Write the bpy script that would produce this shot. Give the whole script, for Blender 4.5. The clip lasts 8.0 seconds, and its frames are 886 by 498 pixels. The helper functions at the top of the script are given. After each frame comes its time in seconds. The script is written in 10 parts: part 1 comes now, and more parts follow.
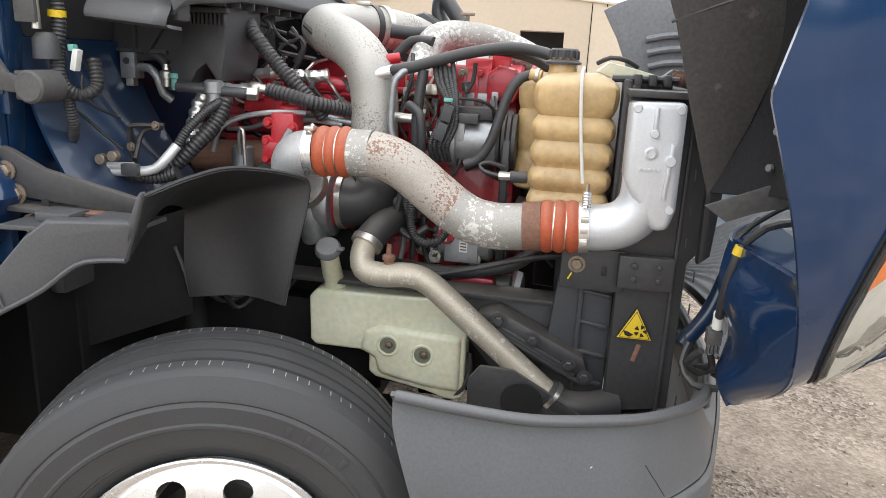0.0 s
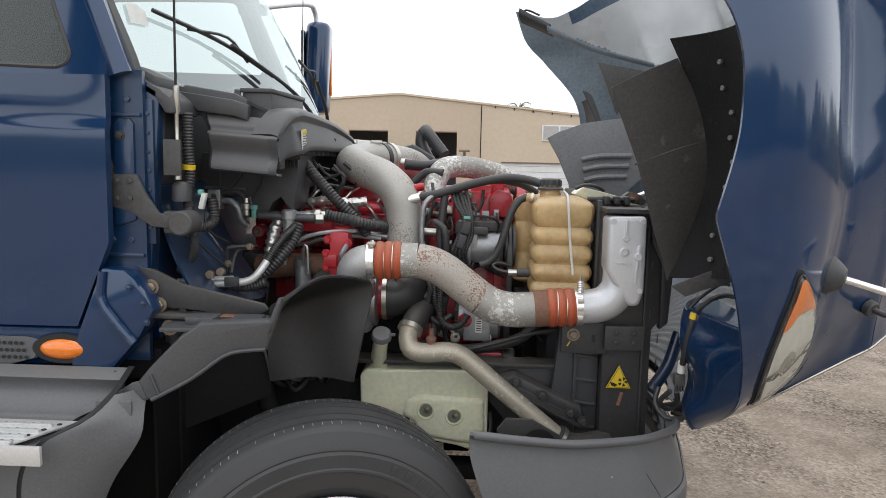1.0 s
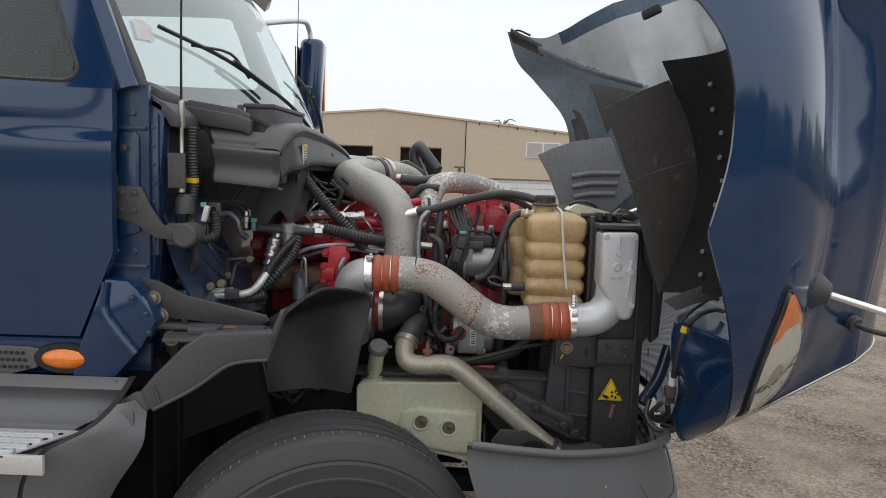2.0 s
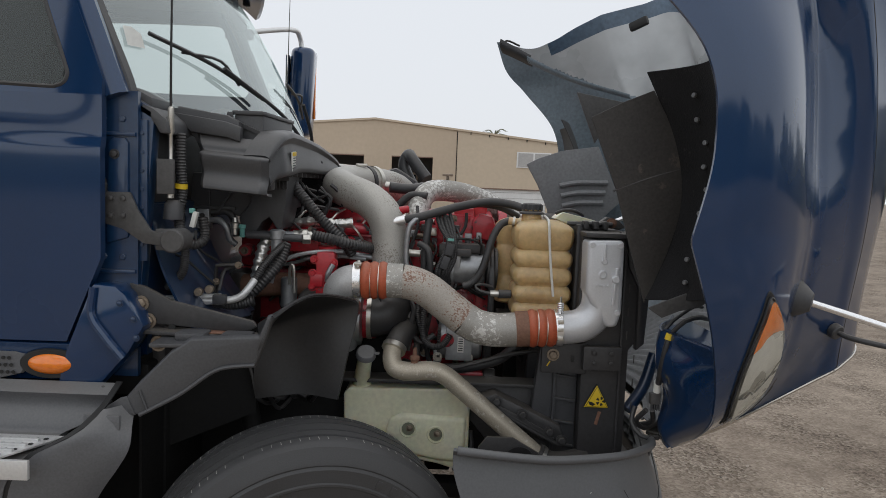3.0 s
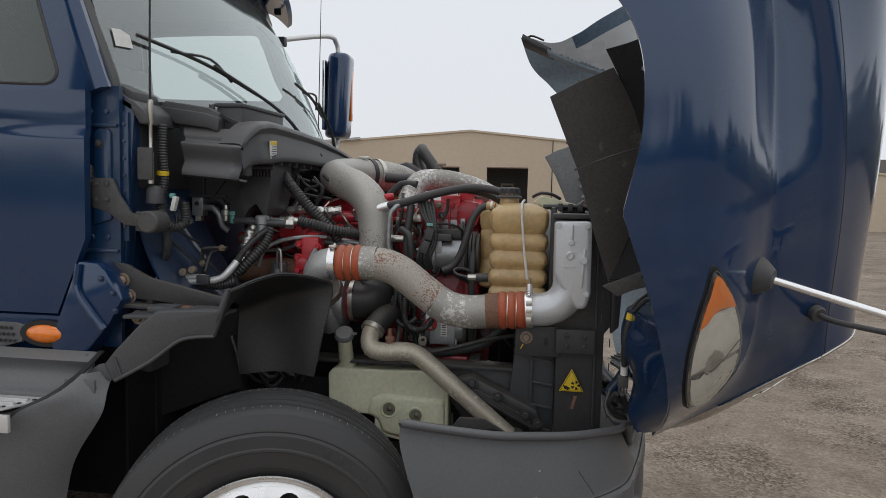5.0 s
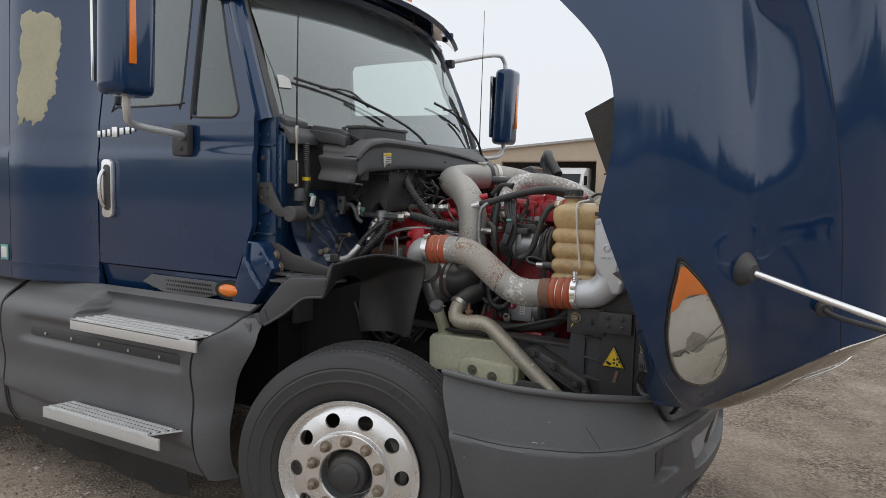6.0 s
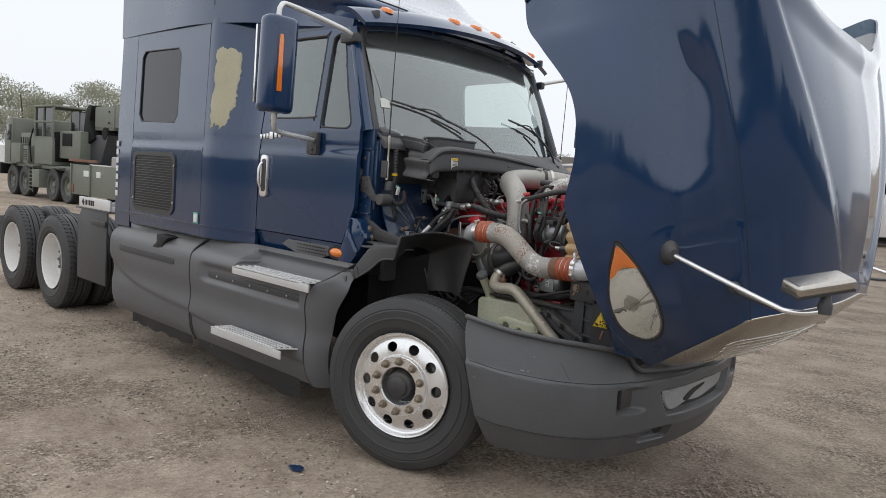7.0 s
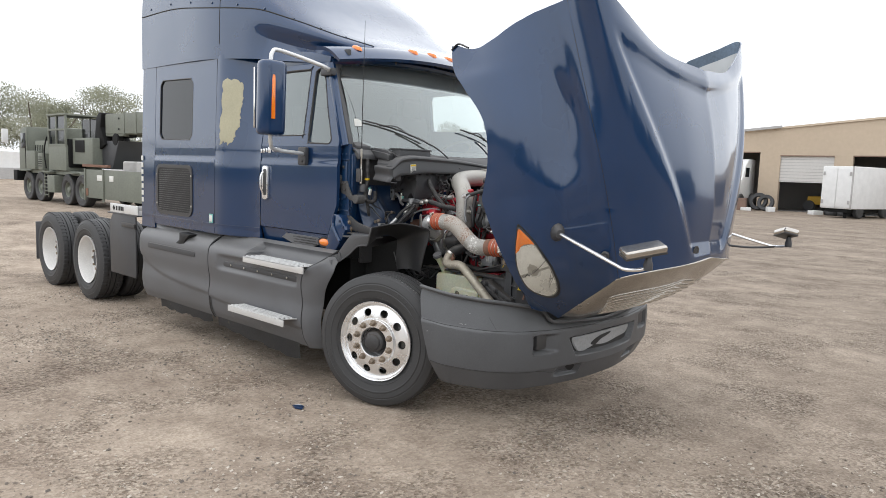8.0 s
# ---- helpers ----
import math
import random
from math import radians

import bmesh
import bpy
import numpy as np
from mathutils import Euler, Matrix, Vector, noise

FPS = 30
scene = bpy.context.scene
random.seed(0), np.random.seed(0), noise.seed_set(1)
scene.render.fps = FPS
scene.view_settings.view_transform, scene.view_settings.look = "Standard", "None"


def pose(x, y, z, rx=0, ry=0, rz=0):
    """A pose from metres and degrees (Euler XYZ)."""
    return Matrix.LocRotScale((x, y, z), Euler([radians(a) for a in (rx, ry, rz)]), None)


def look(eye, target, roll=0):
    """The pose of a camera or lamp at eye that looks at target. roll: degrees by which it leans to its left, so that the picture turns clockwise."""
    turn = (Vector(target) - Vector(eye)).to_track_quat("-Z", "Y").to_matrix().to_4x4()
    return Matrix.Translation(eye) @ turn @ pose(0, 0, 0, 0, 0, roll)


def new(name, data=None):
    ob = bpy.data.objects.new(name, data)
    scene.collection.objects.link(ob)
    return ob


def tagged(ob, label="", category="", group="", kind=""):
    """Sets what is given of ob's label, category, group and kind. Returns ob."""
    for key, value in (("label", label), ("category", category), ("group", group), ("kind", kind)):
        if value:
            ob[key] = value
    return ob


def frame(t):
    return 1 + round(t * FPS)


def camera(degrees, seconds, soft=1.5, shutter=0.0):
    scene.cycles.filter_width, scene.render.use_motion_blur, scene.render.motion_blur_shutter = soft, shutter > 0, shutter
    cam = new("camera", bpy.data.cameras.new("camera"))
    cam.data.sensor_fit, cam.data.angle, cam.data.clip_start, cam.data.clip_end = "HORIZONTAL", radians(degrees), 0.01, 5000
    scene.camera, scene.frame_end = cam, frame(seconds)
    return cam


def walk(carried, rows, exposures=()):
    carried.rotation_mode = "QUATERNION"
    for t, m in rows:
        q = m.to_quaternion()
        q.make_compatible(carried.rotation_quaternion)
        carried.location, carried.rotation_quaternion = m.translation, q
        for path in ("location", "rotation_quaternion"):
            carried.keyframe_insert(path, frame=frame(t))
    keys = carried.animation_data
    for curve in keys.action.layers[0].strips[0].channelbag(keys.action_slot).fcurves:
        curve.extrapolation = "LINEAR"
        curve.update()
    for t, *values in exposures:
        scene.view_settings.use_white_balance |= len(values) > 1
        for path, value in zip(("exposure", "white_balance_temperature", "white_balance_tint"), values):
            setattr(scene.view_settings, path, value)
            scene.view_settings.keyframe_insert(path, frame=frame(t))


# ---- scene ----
# The walk: from close by the open engine bay, back along the truck's side and out past its nose.
cam = camera(64.3, 8.0, soft=0.9)
PATH = [
    (0, (0.653, -2.38, 1.618), (0.323, -0.477, 1.097), 2.8),
    (0.5, (0.414, -2.734, 1.676), (0.236, -0.776, 1.308), 0.2),
    (1, (0.313, -3.004, 1.716), (0.251, -1.02, 1.465), 1.3),
    (1.5, (0.259, -3.051, 1.718), (0.227, -1.064, 1.493), 1.7),
    (2, (0.266, -3.054, 1.715), (0.251, -1.064, 1.509), 1.9),
    (3.5, (0.289, -3.077, 1.705), (0.302, -1.085, 1.532), 2.3),
    (4, (0.33, -3.074, 1.697), (0.341, -1.082, 1.526), 2.3),
    (4.2, (0.373, -3.068, 1.692), (0.376, -1.076, 1.516), 2.4),
    (5.3, (0.967, -3.153, 1.611), (0.485, -1.217, 1.468), 1.5),
    (5.5, (1.14, -3.265, 1.64), (0.508, -1.374, 1.477), 2.0),
    (6, (1.621, -3.409, 1.65), (0.647, -1.671, 1.477), 1.4),
    (6.5, (2.149, -3.655, 1.672), (0.9, -2.094, 1.705), 2.4),
    (7, (2.727, -3.932, 1.644), (1.382, -2.463, 1.459), 4.2),
    (7.5, (3.293, -4.223, 1.696), (1.925, -2.796, 1.394), 4.8),
    (8, (3.792, -4.59, 1.762), (2.436, -3.136, 1.542), 2.0),
]
EXPOSURES = [(0, 1.36), (0.5, 1.21), (1, 0.65), (1.5, 0.40), (2, 0.25), (3.5, -0.08), (5.5, -0.05), (6.5, 0.18), (7, 0.20), (7.5, 0.55), (8, 0.72)]
walk(cam, [(t, look(eye, target, roll)) for t, eye, target, roll in PATH], EXPOSURES)

# Overcast daylight: a pale even sky and a very soft sun behind the cloud.
SUN_UP, SUN_ROUND = 85.0, 200.0
world = bpy.data.worlds.new("overcast")
scene.world = world
world.use_nodes = True
wn, wl = world.node_tree.nodes, world.node_tree.links
sky = wn.new("ShaderNodeTexSky")
sky.sky_type, sky.sun_disc = "NISHITA", False
sky.sun_elevation, sky.sun_rotation = radians(SUN_UP), radians(SUN_ROUND)
sky.dust_density, sky.air_density = 6.0, 1.0
dim = wn.new("ShaderNodeVectorMath")
dim.operation = "SCALE"
dim.inputs["Scale"].default_value = 0.09
cloud = wn.new("ShaderNodeMix")
cloud.data_type = "RGBA"
cloud.inputs["Factor"].default_value = 0.88
cloud.inputs["B"].default_value = (0.80, 0.83, 0.875, 1)
wl.new(sky.outputs["Color"], dim.inputs[0])
wl.new(dim.outputs["Vector"], cloud.inputs["A"])
wl.new(cloud.outputs["Result"], wn["Background"].inputs["Color"])
wn["Background"].inputs["Strength"].default_value = 1.1

sun = new("sun", bpy.data.lights.new("sun", "SUN"))
sun.data.energy, sun.data.angle, sun.data.color = 0.6, radians(179), (1.0, 0.99, 0.96)
sun.matrix_world = look((0.1, -0.3, 18), (0, 0, 0))
# ---- materials ----
def surface(name, base, rough=0.5, metal=0.0, vary=0.15, coarse=2.0, grain=60.0, bump=0.1, coat=0.0,
            spots=None, spot_scale=9.0, spot_amount=0.4, spot_rough=None, dust=None, dust_amount=0.3, specular=0.5, weight=0.0, coat_ior=1.5, coat_rough=0.05, sheen=None, clump=0.0):
    """A painted, cast or moulded surface: two scales of variation, spots of wear, a film of dust on what faces up."""
    m = bpy.data.materials.new(name)
    m.use_nodes = True
    n, l = m.node_tree.nodes, m.node_tree.links
    b = n["Principled BSDF"]
    co = n.new("ShaderNodeTexCoord")
    big, fine = n.new("ShaderNodeTexNoise"), n.new("ShaderNodeTexNoise")
    big.inputs["Scale"].default_value, big.inputs["Detail"].default_value = coarse, 5
    fine.inputs["Scale"].default_value, fine.inputs["Detail"].default_value = grain, 4
    for t in (big, fine):
        l.new(co.outputs["Object"], t.inputs["Vector"])
    tone = n.new("ShaderNodeMath")
    tone.operation = "ADD"
    l.new(big.outputs["Fac"], tone.inputs[0])
    l.new(fine.outputs["Fac"], tone.inputs[1])
    span = n.new("ShaderNodeMapRange")
    span.inputs["From Min"].default_value, span.inputs["From Max"].default_value = 0.6, 1.4
    span.inputs["To Min"].default_value, span.inputs["To Max"].default_value = 1 - vary, 1 + vary
    l.new(tone.outputs["Value"], span.inputs["Value"])
    tint = n.new("ShaderNodeVectorMath")
    tint.operation = "SCALE"
    tint.inputs[0].default_value = base
    l.new(span.outputs["Result"], tint.inputs["Scale"])
    colour, rough_from = tint.outputs["Vector"], None
    if spots:
        s = n.new("ShaderNodeTexNoise")
        s.inputs["Scale"].default_value, s.inputs["Detail"].default_value, s.inputs["Roughness"].default_value = spot_scale, 8, 0.68
        l.new(co.outputs["Object"], s.inputs["Vector"])
        cut = n.new("ShaderNodeMapRange")
        cut.inputs["From Min"].default_value, cut.inputs["From Max"].default_value = 0.74 - spot_amount * 0.4, 0.80 - spot_amount * 0.4
        gather = n.new("ShaderNodeMath")
        gather.operation = "MULTIPLY_ADD"
        gather.inputs[1].default_value = clump
        shift = n.new("ShaderNodeMath")
        shift.operation = "SUBTRACT"
        shift.inputs[1].default_value = clump * 0.5
        l.new(big.outputs["Fac"], gather.inputs[0])
        l.new(s.outputs["Fac"], gather.inputs[2])
        l.new(gather.outputs["Value"], shift.inputs[0])
        l.new(shift.outputs["Value"], cut.inputs["Value"])
        mix = n.new("ShaderNodeMix")
        mix.data_type = "RGBA"
        mix.inputs["B"].default_value = (*spots, 1)
        l.new(cut.outputs["Result"], mix.inputs["Factor"])
        l.new(colour, mix.inputs["A"])
        colour = mix.outputs["Result"]
        if spot_rough is not None:
            rm = n.new("ShaderNodeMix")
            rm.inputs["A"].default_value, rm.inputs["B"].default_value = rough, spot_rough
            l.new(cut.outputs["Result"], rm.inputs["Factor"])
            rough_from = rm.outputs["Result"]
    if dust:
        g, sep, up = n.new("ShaderNodeNewGeometry"), n.new("ShaderNodeSeparateXYZ"), n.new("ShaderNodeMapRange")
        l.new(g.outputs["Normal"], sep.inputs["Vector"])
        l.new(sep.outputs["Z"], up.inputs["Value"])
        up.inputs["From Min"].default_value, up.inputs["From Max"].default_value = 0.15, 1.0
        up.inputs["To Max"].default_value = dust_amount
        dm = n.new("ShaderNodeMix")
        dm.data_type = "RGBA"
        dm.inputs["B"].default_value = (*dust, 1)
        l.new(up.outputs["Result"], dm.inputs["Factor"])
        l.new(colour, dm.inputs["A"])
        colour = dm.outputs["Result"]
    l.new(colour, b.inputs["Base Color"])
    if rough_from is None:
        rr = n.new("ShaderNodeMapRange")
        rr.inputs["From Min"].default_value, rr.inputs["From Max"].default_value = 0.3, 0.7
        rr.inputs["To Min"].default_value, rr.inputs["To Max"].default_value = max(rough - 0.08, 0.02), min(rough + 0.08, 1)
        l.new(big.outputs["Fac"], rr.inputs["Value"])
        rough_from = rr.outputs["Result"]
    l.new(rough_from, b.inputs["Roughness"])
    b.inputs["Metallic"].default_value = metal
    b.inputs["Specular IOR Level"].default_value = specular
    b.inputs["Coat Weight"].default_value, b.inputs["Coat Roughness"].default_value = coat, coat_rough
    b.inputs["Coat IOR"].default_value = coat_ior
    if sheen:
        b.inputs["Specular Tint"].default_value = (*sheen, 1)
    if weight:
        b.inputs["Subsurface Weight"].default_value = weight
        b.inputs["Subsurface Radius"].default_value = (0.02, 0.012, 0.006)
    if bump:
        bp = n.new("ShaderNodeBump")
        bp.inputs["Strength"].default_value, bp.inputs["Distance"].default_value = bump, 0.004
        l.new(fine.outputs["Fac"], bp.inputs["Height"])
        l.new(bp.outputs["Normal"], b.inputs["Normal"])
    return m


def glass(name, tint, clear=0.9, shine_by=0.12, dusty=0.1, glance=0.5):
    """A thin pane: clear with a tint, a film of dust, a mirror sheen that grows at a glancing angle."""
    m = bpy.data.materials.new(name)
    m.use_nodes = True
    n, l = m.node_tree.nodes, m.node_tree.links
    n.remove(n["Principled BSDF"])
    see, shine, mix, lw = (n.new("ShaderNodeBsdfTransparent"), n.new("ShaderNodeBsdfGlossy"), n.new("ShaderNodeMixShader"), n.new("ShaderNodeLayerWeight"))
    see.inputs["Color"].default_value = (*[c * clear for c in tint], 1)
    shine.inputs["Roughness"].default_value = 0.01
    shine.inputs["Color"].default_value = (0.90, 0.97, 0.96, 1)
    lw.inputs["Blend"].default_value = 0.5
    film, soil, co, cloud = n.new("ShaderNodeMixShader"), n.new("ShaderNodeBsdfDiffuse"), n.new("ShaderNodeTexCoord"), n.new("ShaderNodeTexNoise")
    soil.inputs["Color"].default_value = (0.62, 0.62, 0.58, 1)
    cloud.inputs["Scale"].default_value, cloud.inputs["Detail"].default_value = 3.0, 6
    amount = n.new("ShaderNodeMapRange")
    amount.inputs["From Min"].default_value, amount.inputs["From Max"].default_value = 0.3, 0.7
    amount.inputs["To Min"].default_value, amount.inputs["To Max"].default_value = dusty * 0.8, dusty * 1.2
    l.new(co.outputs["Object"], cloud.inputs["Vector"])
    l.new(cloud.outputs["Fac"], amount.inputs["Value"])
    l.new(amount.outputs["Result"], film.inputs["Fac"])
    l.new(see.outputs[0], film.inputs[1])
    l.new(soil.outputs[0], film.inputs[2])
    power, span = n.new("ShaderNodeMath"), n.new("ShaderNodeMath")
    power.operation, span.operation = "POWER", "MULTIPLY_ADD"
    power.inputs[1].default_value = 2.0
    span.inputs[1].default_value, span.inputs[2].default_value = glance, shine_by
    l.new(lw.outputs["Facing"], power.inputs[0])
    l.new(power.outputs["Value"], span.inputs[0])
    l.new(span.outputs["Value"], mix.inputs["Fac"])
    l.new(film.outputs[0], mix.inputs[1])
    l.new(shine.outputs[0], mix.inputs[2])
    l.new(mix.outputs[0], n["Material Output"].inputs["Surface"])
    return m


DUST = (0.30, 0.26, 0.21)
paint = surface("navy truck paint", (0.005, 0.026, 0.080), 0.30, vary=0.10, grain=220, bump=0.005, coat=1.0, specular=0.22, sheen=(0.30, 0.58, 1.0), coat_ior=1.60, coat_rough=0.09)
paint_dull = surface("navy jamb paint", (0.005, 0.027, 0.075), 0.32, vary=0.3, bump=0.02, coat=0.5, spots=(0.06, 0.055, 0.05), spot_amount=0.24, dust=DUST, dust_amount=0.2)
hood_inside = surface("bare hood moulding", (0.45, 0.465, 0.47), 0.30, vary=0.22, coarse=2.2, grain=6, bump=0.01, spots=(0.16, 0.18, 0.20), spot_scale=7, spot_amount=0.16)
grey_plastic = surface("weathered grey plastic", (0.108, 0.110, 0.116), 0.44, vary=0.22, coarse=3, grain=160, bump=0.02, spots=(0.22, 0.215, 0.205), spot_scale=11, spot_amount=0.17, dust=(0.22, 0.21, 0.19), dust_amount=0.35)
bumper_plastic = surface("scuffed bumper plastic", (0.078, 0.080, 0.085), 0.45, vary=0.2, coarse=3, grain=160, bump=0.02, spots=(0.20, 0.20, 0.19), spot_scale=22, spot_amount=0.12, dust=(0.2, 0.2, 0.19), dust_amount=0.3)
dark_plastic = surface("dark moulded plastic", (0.050, 0.051, 0.055), 0.5, vary=0.2, grain=140, bump=0.06, dust=DUST, dust_amount=0.22)
cowl_plastic = surface("faded cowl plastic", (0.062, 0.063, 0.066), 0.48, vary=0.18, grain=150, bump=0.05, dust=(0.20, 0.19, 0.18), dust_amount=0.35)
liner_grey = surface("dark grey liner", (0.066, 0.067, 0.071), 0.42, vary=0.25, coarse=4, grain=140, bump=0.04, spots=(0.16, 0.155, 0.15), spot_scale=30, spot_amount=0.14)
arch_plastic = surface("black arch liner", (0.028, 0.028, 0.029), 0.40, vary=0.3, coarse=5, grain=110, bump=0.05, spots=(0.20, 0.19, 0.18), spot_scale=40, spot_amount=0.14)
liner_plastic = surface("dusty splash liner", (0.068, 0.066, 0.065), 0.58, vary=0.35, coarse=5, grain=90, bump=0.1, spots=(0.15, 0.13, 0.11), spot_scale=14, spot_amount=0.26)
black_metal = surface("grimy black metal", (0.042, 0.041, 0.042), 0.48, vary=0.3, grain=70, bump=0.12, spots=(0.07, 0.055, 0.04), spot_amount=0.18, dust=DUST, dust_amount=0.2)
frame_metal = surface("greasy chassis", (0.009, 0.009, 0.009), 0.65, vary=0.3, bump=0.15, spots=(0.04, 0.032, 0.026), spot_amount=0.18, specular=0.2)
tyre_rubber = surface("tyre rubber", (0.040, 0.040, 0.041), 0.58, vary=0.18, coarse=6, grain=260, bump=0.10, spots=(0.085, 0.078, 0.07), spot_scale=12, spot_amount=0.14)
hose_rubber = surface("black hose", (0.036, 0.036, 0.038), 0.45, vary=0.25, grain=120, bump=0.06, dust=DUST, dust_amount=0.15)
polished = surface("polished aluminium", (0.86, 0.86, 0.86), 0.28, 0.85, vary=0.06, coarse=6, grain=200, bump=0.02)
step_metal = surface("dull aluminium", (0.70, 0.70, 0.69), 0.42, 0.45, vary=0.12, grain=120, bump=0.06)
silver_cast = surface("silver-painted casting", (0.62, 0.63, 0.65), 0.38, 0.35, vary=0.08, grain=160, bump=0.10)
steel_pipe = surface("stained alloy pipe", (0.44, 0.425, 0.39), 0.50, 0.35, vary=0.18, coarse=7, grain=260, bump=0.12, spots=(0.27, 0.245, 0.21), spot_scale=150, spot_amount=0.40, spot_rough=0.7, clump=0.5)
flaked_pipe = surface("flaking pipe", (0.37, 0.355, 0.325), 0.52, 0.35, vary=0.2, coarse=6, grain=240, bump=0.15, spots=(0.68, 0.67, 0.64), spot_scale=80, spot_amount=0.56, spot_rough=0.5, clump=0.7)
rust_pipe = surface("rusty pipe", (0.42, 0.385, 0.34), 0.60, 0.2, vary=0.2, coarse=8, grain=200, bump=0.2, spots=(0.25, 0.145, 0.105), spot_scale=140, spot_amount=0.48, clump=0.6)
plate_brown = surface("soot-brown splash plate", (0.046, 0.042, 0.039), 0.7, vary=0.4, coarse=6, grain=120, bump=0.25, spots=(0.10, 0.085, 0.07), spot_scale=16, spot_amount=0.3, clump=0.4)
tray_grey = surface("pale ribbed tray", (0.23, 0.235, 0.24), 0.55, vary=0.25, coarse=4, bump=0.05, spots=(0.10, 0.10, 0.10), spot_scale=12, spot_amount=0.25)
felt_black = surface("rough black felt", (0.016, 0.016, 0.017), 0.85, vary=0.5, coarse=9, grain=160, bump=0.5, spots=(0.035, 0.034, 0.034), spot_scale=30, spot_amount=0.3, specular=0.2)
browned_pipe = surface("browned alloy pipe", (0.42, 0.375, 0.30), 0.46, 0.35, vary=0.22, coarse=6, grain=240, bump=0.12, spots=(0.60, 0.57, 0.50), spot_scale=40, spot_amount=0.42, spot_rough=0.45)
chipped_silver = surface("chipped silver elbow", (0.46, 0.455, 0.45), 0.45, 0.3, vary=0.2, coarse=7, grain=200, bump=0.1, spots=(0.30, 0.035, 0.04), spot_scale=42, spot_amount=0.22)
socket_green = surface("shaded tank socket", (0.16, 0.17, 0.12), 0.6, vary=0.2, bump=0.02)
scuff_pale = surface("pale scuff", (0.46, 0.455, 0.44), 0.7, vary=0.25, coarse=30, bump=0.0)
rust_band = surface("rusted sleeve", (0.20, 0.105, 0.07), 0.72, 0.1, vary=0.3, grain=120, bump=0.2)
orange_hose = surface("orange silicone hose", (0.42, 0.088, 0.036), 0.55, vary=0.22, coarse=12, grain=140, bump=0.08, dust=(0.3, 0.2, 0.14), dust_amount=0.3)
engine_red = surface("red engine enamel", (0.42, 0.020, 0.034), 0.36, vary=0.3, coarse=6, grain=50, bump=0.2, spots=(0.07, 0.05, 0.048), spot_scale=26, spot_amount=0.42, spot_rough=0.65, coat=0.3, clump=0.5)
bright_red = surface("fresh red enamel", (0.48, 0.022, 0.032), 0.36, vary=0.25, coarse=9, grain=60, bump=0.2, spots=(0.12, 0.10, 0.095), spot_scale=45, spot_amount=0.34, coat=0.2, clump=0.4)
cast_iron = surface("oily cast iron", (0.10, 0.095, 0.09), 0.5, 0.5, vary=0.3, bump=0.2, spots=(0.19, 0.07, 0.04), spot_amount=0.22)
grey_cast = surface("bare aluminium casting", (0.36, 0.37, 0.38), 0.45, 0.75, vary=0.2, coarse=8, bump=0.15, spots=(0.10, 0.09, 0.085), spot_scale=12, spot_amount=0.28)
zinc = surface("zinc fittings", (0.60, 0.58, 0.53), 0.34, 0.9, vary=0.15, grain=90, bump=0.06)
dull_bolt = surface("rusty bolts", (0.27, 0.22, 0.17), 0.5, 0.7, vary=0.3, grain=120, bump=0.12)
coolant_plastic = surface("yellowed coolant tank", (0.53, 0.37, 0.18), 0.34, vary=0.25, coarse=5, grain=60, bump=0.04, weight=0.35, spots=(0.60, 0.50, 0.31), spot_scale=2.5, spot_amount=0.45, dust=(0.6, 0.5, 0.33), dust_amount=0.3)
washer_plastic = surface("milky washer tank", (0.70, 0.69, 0.52), 0.36, vary=0.14, coarse=4, grain=70, bump=0.04, weight=0.35, spots=(0.50, 0.60, 0.50), spot_scale=3, spot_amount=0.46)
chrome = surface("chrome", (0.78, 0.77, 0.74), 0.10, 1.0, vary=0.05, grain=90, bump=0.01)
white_paint = surface("white paint", (0.72, 0.72, 0.71), 0.45, vary=0.1, coarse=3, grain=60, bump=0.03, spots=(0.45, 0.43, 0.40), spot_scale=6, spot_amount=0.12)
wheel_white = surface("white painted wheel", (0.72, 0.71, 0.69), 0.4, vary=0.12, coarse=5, bump=0.03, spots=(0.4, 0.37, 0.33), spot_amount=0.16)
satin_chrome = surface("tan satin chrome", (0.50, 0.47, 0.43), 0.20, 0.9, vary=0.12, coarse=5, grain=90, bump=0.02)
primer = surface("bare yellow primer", (0.43, 0.405, 0.285), 0.7, vary=0.12, coarse=6, grain=60, bump=0.05)
amber = surface("amber lens", (0.85, 0.21, 0.008), 0.18, vary=0.12, grain=90, bump=0.03, coat=0.8, weight=0.2)
clear_lens = surface("satin reflector", (0.74, 0.735, 0.71), 0.25, 0.35, vary=0.30, coarse=14, grain=30, bump=0.10, coat=1.0)
lamp_housing = surface("smoky lamp housing", (0.42, 0.41, 0.39), 0.30, 0.5, vary=0.3, coarse=9, bump=0.03)
lamp_shade = surface("dark lamp trim", (0.03, 0.032, 0.036), 0.25, vary=0.1, bump=0.02)
sipe_dust = surface("dust in tread cuts", (0.34, 0.33, 0.31), 0.9, vary=0.5, coarse=20, bump=0.0)
zinc_grey = surface("dusty grey panel", (0.27, 0.275, 0.28), 0.5, vary=0.2, coarse=4, bump=0.03)
yellow_label = surface("yellow warning label", (0.72, 0.50, 0.02), 0.5, vary=0.08, bump=0.02)
black_ink = surface("black print", (0.012, 0.012, 0.012), 0.6, vary=0.1, bump=0.0)
white_label = surface("white label", (0.70, 0.70, 0.66), 0.55, vary=0.1, bump=0.02)
interior = surface("grey cab interior", (0.045, 0.045, 0.047), 0.7, vary=0.2, bump=0.05)
